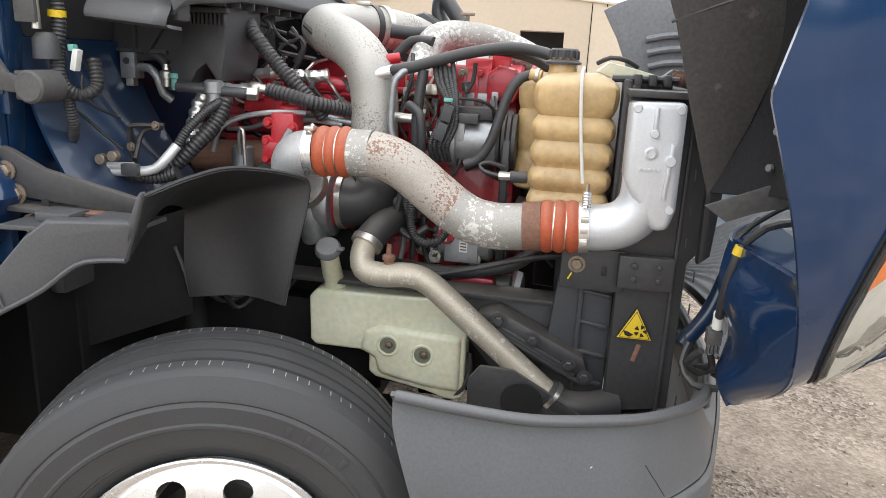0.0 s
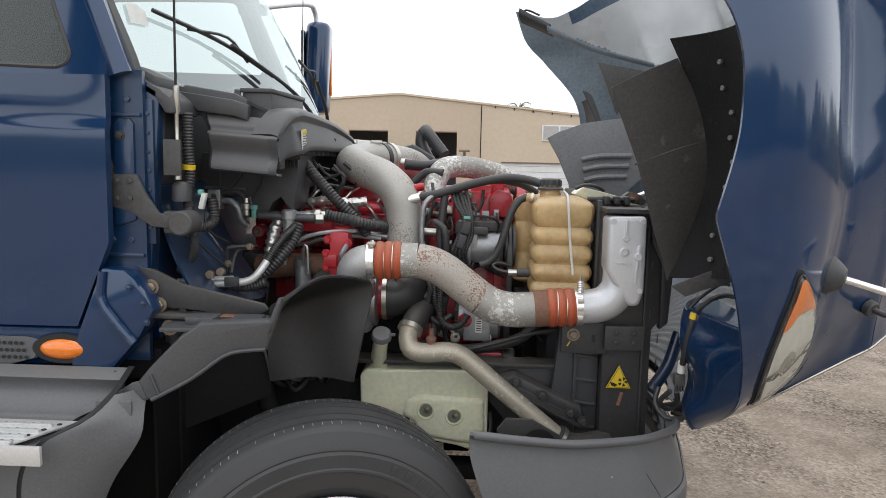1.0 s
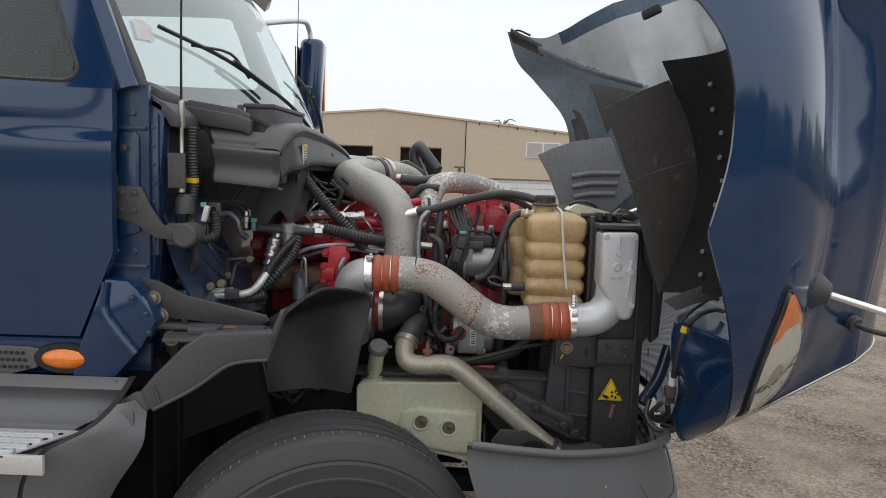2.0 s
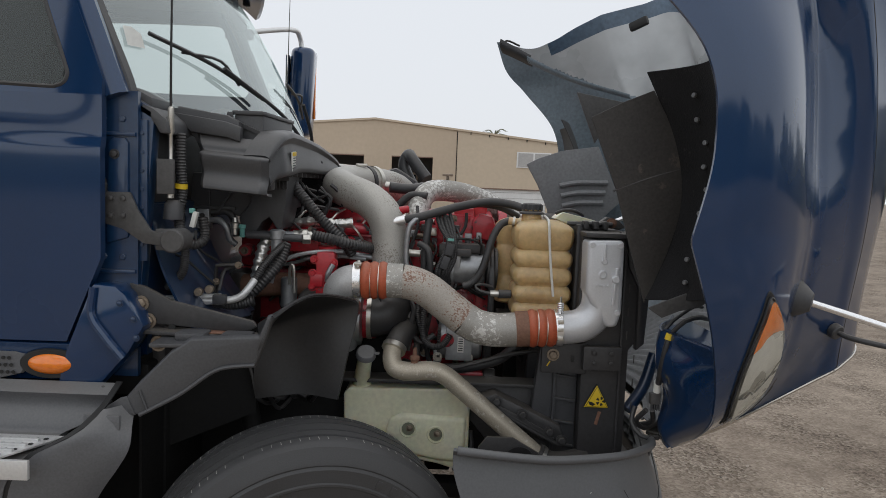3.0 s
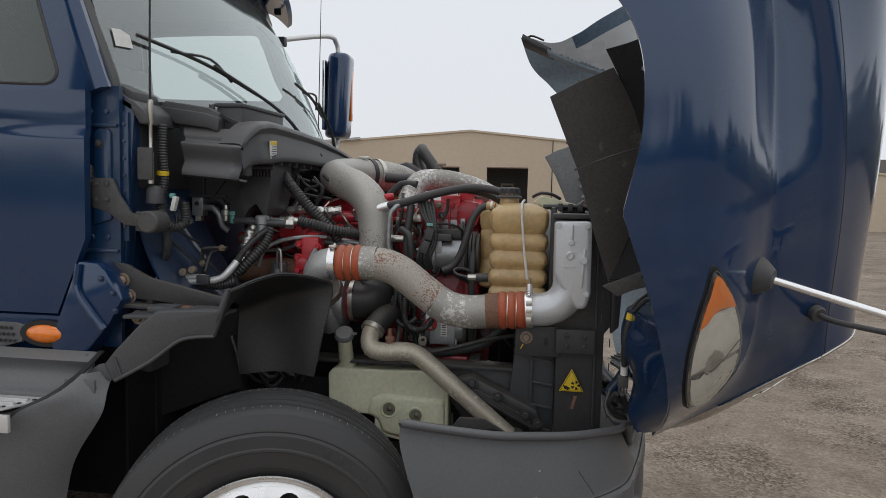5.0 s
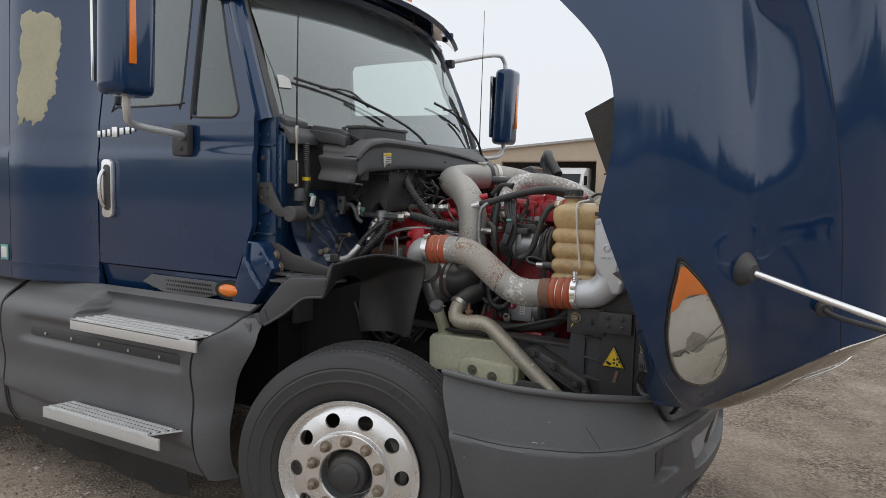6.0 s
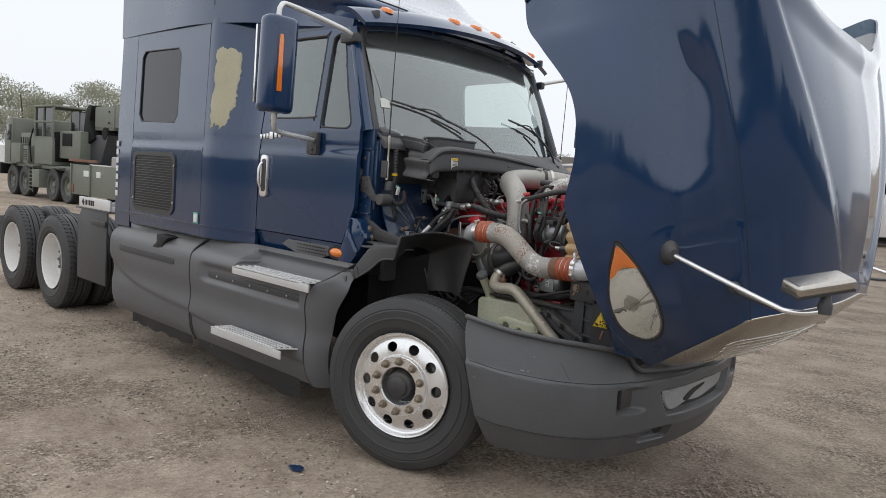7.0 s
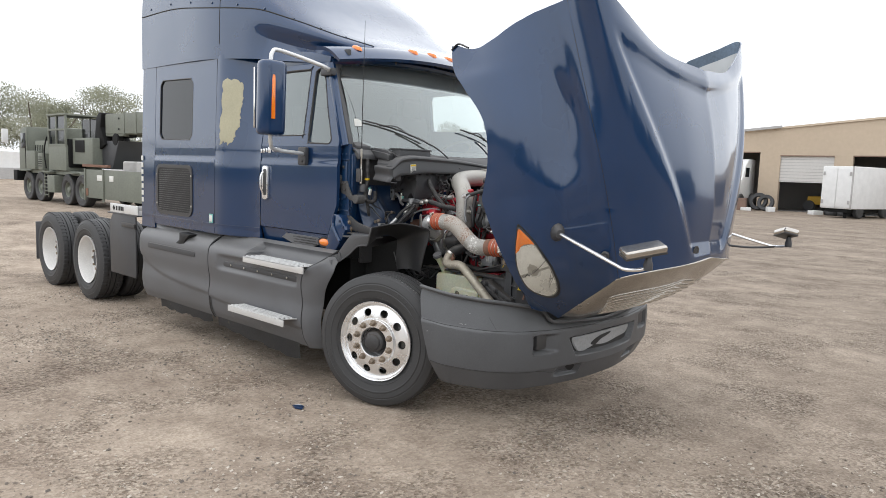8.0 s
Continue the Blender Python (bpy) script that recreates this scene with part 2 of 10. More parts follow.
# For real mesh, and as flat near-black for the shade in holes.
mesh_hole_black = surface("black mesh", (0.010, 0.010, 0.011), 0.6, vary=0.2, bump=0.1)
foil = surface("heat foil", (0.62, 0.61, 0.58), 0.30, 0.9, vary=0.2, coarse=14, grain=50, bump=0.5)
green_plug = surface("green connector", (0.16, 0.42, 0.38), 0.45, vary=0.1, bump=0.02)
olive = surface("pale olive drab", (0.170, 0.182, 0.150), 0.65, vary=0.22, coarse=1.5, grain=20, bump=0.06, spots=(0.17, 0.17, 0.13), spot_scale=3, spot_amount=0.2)
stucco = surface("tan stucco", (0.50, 0.405, 0.305), 0.9, vary=0.07, coarse=0.25, grain=4, bump=0.1)
stucco_pale = surface("pale tan stucco", (0.55, 0.455, 0.345), 0.9, vary=0.07, coarse=0.25, grain=4, bump=0.1)
dark_bay = surface("shaded workshop inside", (0.15, 0.145, 0.14), 0.9, vary=0.3, coarse=0.5, bump=0.0)
roller = surface("roller door", (0.62, 0.60, 0.57), 0.6, vary=0.06, coarse=0.6, grain=9, bump=0.05)
window_glass = glass("tinted cab glass", (0.80, 0.86, 0.84), 0.72, 0.03, 0.03, 0.95)
# The dust film is also pale in place of some sky reflection.
screen_glass = glass("windscreen glass", (0.90, 0.97, 0.95), 0.97, 0.19, 0.09, 0.35)
dark_glass = surface("smoked pane", (0.014, 0.017, 0.020), 0.05, vary=0.1, bump=0.0, specular=0.35)
lens_glass = glass("headlamp cover", (0.93, 0.93, 0.90), 0.98, 0.04, 0.03, 0.45)
far_plastic = surface("pale grey moulding", (0.20, 0.205, 0.21), 0.45, vary=0.25, coarse=5, grain=70, bump=0.05, spots=(0.08, 0.08, 0.08), spot_scale=9, spot_amount=0.25)
bowl_metal = surface("silvered bowl", (0.80, 0.80, 0.79), 0.30, 0.45, vary=0.12, coarse=9, grain=40, bump=0.02)
fender_inside = surface("blue-grey fender inside", (0.165, 0.205, 0.235), 0.42, vary=0.3, coarse=3, grain=60, bump=0.03, spots=(0.05, 0.06, 0.07), spot_scale=5, spot_amount=0.26)
rim_blue = surface("blue overspray", (0.075, 0.115, 0.165), 0.36, vary=0.35, coarse=4, grain=50, bump=0.02)
rim_grey = surface("dull lens rim", (0.16, 0.165, 0.17), 0.4, vary=0.2, bump=0.02)
def foliage(name, base):
    """Leaves with distance haze put into their colour, that let some light through."""
    m = surface(name, base, 0.8, vary=0.4, coarse=1.2, grain=6, bump=0.0)
    n, l = m.node_tree.nodes, m.node_tree.links
    thin, mix = n.new("ShaderNodeBsdfTranslucent"), n.new("ShaderNodeMixShader")
    thin.inputs["Color"].default_value = (*[c * 1.5 for c in base], 1)
    mix.inputs["Fac"].default_value = 0.5
    l.new(n["Principled BSDF"].outputs[0], mix.inputs[1])
    l.new(thin.outputs[0], mix.inputs[2])
    l.new(mix.outputs[0], n["Material Output"].inputs["Surface"])
    return m


# Far paler than real leaves: the colour carries the haze of the distance.
hazy_leaf = foliage("hazy foliage", (0.28, 0.285, 0.215))
bark = surface("bark", (0.12, 0.10, 0.08), 0.9, vary=0.3, bump=0.3)
yellow_paint = surface("yellow machine paint", (0.60, 0.36, 0.03), 0.5, vary=0.2, bump=0.03)
cardboard = surface("weathered timber", (0.20, 0.13, 0.10), 0.8, vary=0.25, bump=0.1)
concrete = surface("grey block wall", (0.42, 0.41, 0.40), 0.9, vary=0.15, coarse=0.6, grain=8, bump=0.1)
def pebbles():
    """Stones that differ one from the next, from dark basalt to pale quartz."""
    m = surface("loose stones", (0.30, 0.26, 0.215), 0.85, vary=0.25, coarse=9, grain=60, bump=0.1)
    n, l = m.node_tree.nodes, m.node_tree.links
    g, ramp = n.new("ShaderNodeNewGeometry"), n.new("ShaderNodeValToRGB")
    e = ramp.color_ramp.elements
    e[0].color, e[1].color = (0.13, 0.11, 0.095, 1), (0.56, 0.50, 0.43, 1)
    ramp.color_ramp.elements.new(0.55).color = (0.29, 0.24, 0.19, 1)
    l.new(g.outputs["Random Per Island"], ramp.inputs["Fac"])
    l.new(ramp.outputs["Color"], n["Principled BSDF"].inputs["Base Color"])
    return m


stone = pebbles()


def gravel_ground():
    """Packed dirt with gravel: broad pale and dark drifts, wheel-worn streaks, stones down to grit."""
    m = bpy.data.materials.new("packed gravel")
    m.use_nodes = True
    n, l = m.node_tree.nodes, m.node_tree.links
    b = n["Principled BSDF"]
    co = n.new("ShaderNodeTexCoord")
    stretch = n.new("ShaderNodeMapping")
    stretch.inputs["Scale"].default_value = (0.55, 0.95, 1)
    stretch.inputs["Rotation"].default_value = (0, 0, radians(12))
    l.new(co.outputs["Object"], stretch.inputs["Vector"])
    drift, patch, grit = [n.new("ShaderNodeTexNoise") for _ in range(3)]
    for t, s, src in ((drift, 0.8, stretch.outputs["Vector"]), (patch, 3.4, co.outputs["Object"]), (grit, 60, co.outputs["Object"])):
        t.inputs["Scale"].default_value, t.inputs["Detail"].default_value = s, 8
        t.inputs["Roughness"].default_value = 0.62
        l.new(src, t.inputs["Vector"])
    peb = n.new("ShaderNodeTexVoronoi")
    peb.inputs["Scale"].default_value = 54
    l.new(co.outputs["Object"], peb.inputs["Vector"])
    ramp = n.new("ShaderNodeValToRGB")
    e = ramp.color_ramp.elements
    e[0].position, e[0].color = 0.35, (0.200, 0.147, 0.106, 1)
    e[1].position, e[1].color = 0.67, (0.44, 0.350, 0.265, 1)
    mid = ramp.color_ramp.elements.new(0.5)
    mid.color = (0.305, 0.239, 0.177, 1)
    both = n.new("ShaderNodeMath")
    both.operation = "MULTIPLY_ADD"
    both.inputs[1].default_value, both.inputs[2].default_value = 0.55, 0.0
    l.new(drift.outputs["Fac"], both.inputs[0])
    add2 = n.new("ShaderNodeMath")
    add2.operation = "MULTIPLY_ADD"
    add2.inputs[1].default_value = 0.45
    l.new(patch.outputs["Fac"], add2.inputs[0])
    l.new(both.outputs["Value"], add2.inputs[2])
    l.new(add2.outputs["Value"], ramp.inputs["Fac"])
    grain_mix = n.new("ShaderNodeMix")
    grain_mix.data_type, grain_mix.blend_type = "RGBA", "OVERLAY"
    grain_mix.inputs["Factor"].default_value = 0.5
    bed = n.new("ShaderNodeTexNoise")
    bed.inputs["Scale"].default_value, bed.inputs["Detail"].default_value = 1.1, 5
    l.new(co.outputs["Object"], bed.inputs["Vector"])
    loose = n.new("ShaderNodeMapRange")
    loose.inputs["From Min"].default_value, loose.inputs["From Max"].default_value = 0.47, 0.60
    loose.inputs["To Min"].default_value, loose.inputs["To Max"].default_value = 0.34, 0.90
    l.new(bed.outputs["Fac"], loose.inputs["Value"])
    l.new(loose.outputs["Result"], grain_mix.inputs["Factor"])
    l.new(ramp.outputs["Color"], grain_mix.inputs["A"])
    l.new(grit.outputs["Fac"], grain_mix.inputs["B"])
    peb_mix = n.new("ShaderNodeMix")
    peb_mix.data_type, peb_mix.blend_type = "RGBA", "SOFT_LIGHT"
    peb_mix.inputs["Factor"].default_value = 0.4
    l.new(loose.outputs["Result"], peb_mix.inputs["Factor"])
    l.new(grain_mix.outputs["Result"], peb_mix.inputs["A"])
    plain = n.new("ShaderNodeRGBToBW")
    l.new(peb.outputs["Color"], plain.inputs["Color"])
    l.new(plain.outputs["Val"], peb_mix.inputs["B"])
    grey = n.new("ShaderNodeHueSaturation")
    grey.inputs["Saturation"].default_value = 0.86
    l.new(peb_mix.outputs["Result"], grey.inputs["Color"])
    # Scales the colour from 1.10 down to 0.78 towards +x and +y, wandering.
    split, lean, wander = n.new("ShaderNodeSeparateXYZ"), n.new("ShaderNodeMath"), n.new("ShaderNodeMath")
    l.new(co.outputs["Object"], split.inputs["Vector"])
    lean.operation, wander.operation = "MULTIPLY_ADD", "MULTIPLY_ADD"
    lean.inputs[1].default_value, wander.inputs[1].default_value = 0.6, 5.0
    l.new(split.outputs["Y"], lean.inputs[0])
    l.new(split.outputs["X"], lean.inputs[2])
    l.new(bed.outputs["Fac"], wander.inputs[0])
    l.new(lean.outputs["Value"], wander.inputs[2])
    ahead_tone, toned = n.new("ShaderNodeMapRange"), n.new("ShaderNodeVectorMath")
    ahead_tone.inputs["From Min"].default_value, ahead_tone.inputs["From Max"].default_value = 0.0, 7.0
    ahead_tone.inputs["To Min"].default_value, ahead_tone.inputs["To Max"].default_value = 1.10, 0.78
    l.new(wander.outputs["Value"], ahead_tone.inputs["Value"])
    toned.operation = "SCALE"
    l.new(grey.outputs["Color"], toned.inputs[0])
    l.new(ahead_tone.outputs["Result"], toned.inputs["Scale"])
    l.new(toned.outputs["Vector"], b.inputs["Base Color"])
    b.inputs["Roughness"].default_value = 0.9
    b.inputs["Specular IOR Level"].default_value = 0.25
    h = n.new("ShaderNodeMath")
    h.operation = "ADD"
    l.new(grit.outputs["Fac"], h.inputs[0])
    l.new(peb.outputs["Distance"], h.inputs[1])
    bp = n.new("ShaderNodeBump")
    bp.inputs["Strength"].default_value, bp.inputs["Distance"].default_value = 0.45, 0.02
    l.new(loose.outputs["Result"], bp.inputs["Strength"])
    l.new(h.outputs["Value"], bp.inputs["Height"])
    l.new(bp.outputs["Normal"], b.inputs["Normal"])
    return m


gravel = gravel_ground()
# ---- building blocks ----
Y0 = 0.05  # the truck's middle line


def part(name, bm, material, parent=None, label="", angle=38, thing_pose=None):
    """Links a bmesh as one mesh object under a thing or a part."""
    me = bpy.data.meshes.new(name)
    bm.normal_update()
    bm.to_mesh(me)
    bm.free()
    me.polygons.foreach_set("use_smooth", [True] * len(me.polygons))
    me.set_sharp_from_angle(angle=radians(angle))
    me.materials.append(material)
    ob = new(name, me)
    if parent is not None:
        ob.parent = parent
    if label:
        ob["label"] = label
    return ob


def thing(name, label, category, at=(0, 0, 0), group="", kind=""):
    ob = new(name)
    ob.empty_display_size = 0.2
    ob.location = at
    return tagged(ob, label, category, group, kind)


def mirrored(bm):
    """The same shape on the truck's other side."""
    bmesh.ops.scale(bm, vec=(1, -1, 1), verts=bm.verts, space=Matrix.Translation((0, -Y0, 0)))
    bmesh.ops.reverse_faces(bm, faces=bm.faces)
    return bm


def bevelled(bm, verts, offset, segments=2):
    if offset > 0:
        edges = {e for v in verts for e in v.link_edges}
        bmesh.ops.bevel(bm, geom=[e for e in edges if len(e.link_faces) == 2 and e.calc_face_angle(0) > 0.5], offset=offset, segments=segments, profile=0.6, affect="EDGES", clamp_overlap=True)


def box(c, size, bevel=0.006, m=None, bm=None, segments=2):
    """A bevelled block round c."""
    bm = bm or bmesh.new()
    one = bmesh.new()
    vs = bmesh.ops.create_cube(one, size=1)["verts"]
    bmesh.ops.scale(one, vec=size, verts=vs)
    bevelled(one, vs, min(bevel, min(size) * 0.45), segments)
    if m:
        bmesh.ops.transform(one, matrix=m, verts=one.verts)
    bmesh.ops.translate(one, vec=c, verts=one.verts)
    return merged(bm, one)


def merged(bm, other):
    tmp = bpy.data.meshes.new("tmp")
    other.to_mesh(tmp)
    other.free()
    bm.from_mesh(tmp)
    bpy.data.meshes.remove(tmp)
    return bm


def prism(points, axis, a, b, bevel=0.006, bm=None, segments=2, lean=(0, 0)):
    """A flat outline carried from a to b along an axis; lean moves its far side."""
    bm = bm or bmesh.new()
    one = bmesh.new()

    def place(p, h, k):
        u, v = p[0] + lean[0] * k, p[1] + lean[1] * k
        return {"x": (h, u, v), "y": (u, h, v), "z": (u, v, h)}[axis]
    lo = [one.verts.new(place(p, a, 0)) for p in points]
    hi = [one.verts.new(place(p, b, 1)) for p in points]
    one.faces.new(lo)
    one.faces.new(hi[::-1])
    k = len(points)
    for i in range(k):
        one.faces.new((lo[i], hi[i], hi[(i + 1) % k], lo[(i + 1) % k]))
    bmesh.ops.recalc_face_normals(one, faces=one.faces)
    bevelled(one, list(one.verts), bevel, segments)
    return merged(bm, one)


def smooth_line(points, step):
    """A Catmull-Rom line through the points, at about that step."""
    p = [Vector(q) for q in points]
    if len(p) == 2:
        k = max(2, int((p[1] - p[0]).length / step) + 1)
        return [p[0].lerp(p[1], i / (k - 1)) for i in range(k)]
    p = [p[0] * 2 - p[1]] + p + [p[-1] * 2 - p[-2]]
    out = []
    for i in range(1, len(p) - 2):
        a, b, c, d = p[i - 1:i + 3]
        k = max(2, int((c - b).length / step))
        for j in range(k):
            t = j / k
            out.append(0.5 * (2 * b + (c - a) * t + (2 * a - 5 * b + 4 * c - d) * t * t + (3 * b - a - 3 * c + d) * t ** 3))
    return out + [p[-2]]


def tube(points, r, seg=12, step=0.02, bm=None, caps=True, squash=1.0):
    """A round pipe along a smooth line; r is a number or a function of the way along (0..1) and the metres."""
    bm = bm or bmesh.new()
    line = smooth_line(points, step)
    size = r if callable(r) else (lambda k, s: r)
    run = [0.0]
    for a, b in zip(line, line[1:]):
        run.append(run[-1] + (b - a).length)
    tangent = (line[1] - line[0]).normalized()
    side = tangent.cross(Vector((0, 0, 1)) if abs(tangent.z) < 0.9 else Vector((1, 0, 0))).normalized()
    rings = []
    for i, p in enumerate(line):
        t = (line[min(i + 1, len(line) - 1)] - line[max(i - 1, 0)]).normalized()
        side = (side - t * side.dot(t)).normalized()
        up = t.cross(side)
        q = size(run[i] / max(run[-1], 1e-6), run[i])
        rings.append([bm.verts.new(p + side * math.cos(a) * q + up * math.sin(a) * q * squash) for a in [2 * math.pi * j / seg for j in range(seg)]])
    for a, b in zip(rings, rings[1:]):
        for j in range(seg):
            bm.faces.new((a[j], a[(j + 1) % seg], b[(j + 1) % seg], b[j]))
    if caps:
        bm.faces.new(rings[0][::-1])
        bm.faces.new(rings[-1])
    return bm


def ribbed(r, pitch=0.008, depth=0.15):
    return lambda k, s: r * (1 - depth * (0.5 + 0.5 * math.cos(2 * math.pi * s / pitch)))


def loom(points, r, bm=None, seg=10):
    """Corrugated conduit."""
    return tube(points, ribbed(r, max(r * 0.55, 0.006)), seg, max(r * 0.14, 0.0016), bm)


def lathe(profile, m=None, seg=32, bm=None, close=False):
    """A profile of (radius, height) turned round its own z, then set by m."""
    bm = bm or bmesh.new()
    one = bmesh.new()
    rings = []
    for r, h in profile:
        if r < 1e-5:
            rings.append([one.verts.new((0, 0, h))])
        else:
            rings.append([one.verts.new((r * math.cos(2 * math.pi * j / seg), r * math.sin(2 * math.pi * j / seg), h)) for j in range(seg)])
    pairs = list(zip(rings, rings[1:])) + ([(rings[-1], rings[0])] if close else [])
    for a, b in pairs:
        for j in range(seg):
            q = [a[j % len(a)], a[(j + 1) % len(a)], b[(j + 1) % len(b)], b[j % len(b)]]
            q = [v for i, v in enumerate(q) if v not in q[:i]]
            if len(q) > 2:
                one.faces.new(q)
    bmesh.ops.recalc_face_normals(one, faces=one.faces)
    if m:
        bmesh.ops.transform(one, matrix=m, verts=one.verts)
    return merged(bm, one)


def toward(p, way):
    """A pose at p whose z points along way."""
    return Matrix.Translation(p) @ Vector(way).to_track_quat("Z", "Y").to_matrix().to_4x4()


def bolt(p, way, r=0.011, h=0.010, bm=None):
    """A hexagon head on a washer."""
    bm = lathe([(0, 0), (r * 1.5, 0), (r * 1.5, h * 0.25), (r, h * 0.26)], toward(p, way), 12, bm)
    return lathe([(r, 0), (r, h * 0.85), (r * 0.8, h), (0, h)], toward(p, way), 6, bm)


def disc(p, way, r, h, bevel=0.15, seg=28, bm=None):
    b = min(r, h) * bevel
    return lathe([(0, 0), (r - b, 0), (r, b), (r, h - b), (r - b, h), (0, h)], toward(p, way), seg, bm)


def sheet(f, nu, nv, thick=0.01, bm=None, flip=False):
    """A curved panel f(u, v), given thickness inwards."""
    bm = bm or bmesh.new()
    g = [[Vector(f(i / nu, j / nv)) for j in range(nv + 1)] for i in range(nu + 1)]
    nrm = []
    for i in range(nu + 1):
        row = []
        for j in range(nv + 1):
            du = g[min(i + 1, nu)][j] - g[max(i - 1, 0)][j]
            dv = g[i][min(j + 1, nv)] - g[i][max(j - 1, 0)]
            n = du.cross(dv)
            row.append(n.normalized() * (-1 if flip else 1) if n.length > 1e-9 else Vector((0, 0, 1)))
        nrm.append(row)
    out = [[bm.verts.new(p) for p in row] for row in g]
    inn = [[bm.verts.new(g[i][j] - nrm[i][j] * thick) for j in range(nv + 1)] for i in range(nu + 1)]
    for i in range(nu):
        for j in range(nv):
            for s, k in ((out, 1), (inn, -1)):
                q = [s[i][j], s[i + 1][j], s[i + 1][j + 1], s[i][j + 1]]
                bm.faces.new(q if (k > 0) != flip else q[::-1])
    border = [(i, 0) for i in range(nu)] + [(nu, j) for j in range(nv)] + [(i, nv) for i in range(nu, 0, -1)] + [(0, j) for j in range(nv, 0, -1)]
    for a, b in zip(border, border[1:] + border[:1]):
        q = [out[a[0]][a[1]], inn[a[0]][a[1]], inn[b[0]][b[1]], out[b[0]][b[1]]]
        bm.faces.new(q if not flip else q[::-1])
    return bm


def rounded(w, h, r, n=5):
    """The outline of a rounded rectangle round (0, 0)."""
    out = []
    for cx, cy, a0 in ((w / 2 - r, h / 2 - r, 0), (-w / 2 + r, h / 2 - r, 90), (-w / 2 + r, -h / 2 + r, 180), (w / 2 - r, -h / 2 + r, 270)):
        out += [(cx + r * math.cos(radians(a0 + 90 * k / n)), cy + r * math.sin(radians(a0 + 90 * k / n))) for k in range(n + 1)]
    return out


def resampled(poly, n):
    """A closed outline at n points, by angle round its middle."""
    c = (sum(p[0] for p in poly) / len(poly), sum(p[1] for p in poly) / len(poly))
    return _by_angle(poly, c, n)


def _by_angle(poly, c, n):
    out = []
    for i in range(n):
        a = 2 * math.pi * i / n
        d, best = (math.cos(a), math.sin(a)), None
        for p, q in zip(poly, poly[1:] + poly[:1]):
            ex, ey = q[0] - p[0], q[1] - p[1]
            det = -d[0] * ey + d[1] * ex
            if abs(det) < 1e-12:
                continue
            px, py = p[0] - c[0], p[1] - c[1]
            t = (-px * ey + py * ex) / det
            s = (d[0] * py - d[1] * px) / det
            if t > 0 and -1e-6 <= s <= 1 + 1e-6 and (best is None or t > best):
                best = t
        out.append((c[0] + d[0] * (best or 0), c[1] + d[1] * (best or 0)))
    return out


def holed(outer, inner, place, thick, n=64, bm=None, c=None):
    """A panel with an opening through it; place(u, v, depth) puts it in the world."""
    bm = bm or bmesh.new()
    c = c or (sum(p[0] for p in inner) / len(inner), sum(p[1] for p in inner) / len(inner))
    corners = sorted({math.atan2(p[1] - c[1], p[0] - c[0]) % (2 * math.pi) for p in list(outer) + list(inner)} | {2 * math.pi * i / n for i in range(n)})

    def at_angles(poly):
        out = []
        for a in corners:
            d, best = (math.cos(a), math.sin(a)), 0
            for p, q in zip(poly, poly[1:] + poly[:1]):
                ex, ey = q[0] - p[0], q[1] - p[1]
                det = -d[0] * ey + d[1] * ex
                if abs(det) < 1e-12:
                    continue
                px, py = p[0] - c[0], p[1] - c[1]
                t, s = (-px * ey + py * ex) / det, (d[0] * py - d[1] * px) / det
                if t > best and -1e-6 <= s <= 1 + 1e-6:
                    best = t
            out.append((c[0] + d[0] * best, c[1] + d[1] * best))
        return out
    o, i_ = at_angles(list(outer)), at_angles(list(inner))
    k = len(o)
    layers = [[bm.verts.new(place(p[0], p[1], h)) for p in loop] for h in (0, thick) for loop in (o, i_)]
    of, inf, ob_, ib = layers
    faces = []
    for j in range(k):
        q = (j + 1) % k
        for quad in ((of[j], of[q], inf[q], inf[j]), (ib[j], ib[q], ob_[q], ob_[j]), (inf[j], inf[q], ib[q], ib[j]), (ob_[j], ob_[q], of[q], of[j])):
            faces.append(bm.faces.new(quad))
    bmesh.ops.remove_doubles(bm, verts=[v for la in layers for v in la], dist=1e-5)
    bmesh.ops.recalc_face_normals(bm, faces=bm.faces)
    return bm


def curve_at(knots, values, k):
    """A smooth value between knots."""
    i = max(0, min(len(knots) - 2, next((j for j in range(len(knots) - 1) if k <= knots[j + 1]), len(knots) - 2)))
    t = (k - knots[i]) / (knots[i + 1] - knots[i])

    def slope(j):
        if j <= 0 or j >= len(knots) - 1:
            a, b = max(j - 1, 0), min(j + 1, len(knots) - 1)
        else:
            a, b = j - 1, j + 1
        return (values[b] - values[a]) / (knots[b] - knots[a])
    h = knots[i + 1] - knots[i]
    t2, t3 = t * t, t ** 3
    return (2 * t3 - 3 * t2 + 1) * values[i] + (t3 - 2 * t2 + t) * h * slope(i) + (-2 * t3 + 3 * t2) * values[i + 1] + (t3 - t2) * h * slope(i + 1)
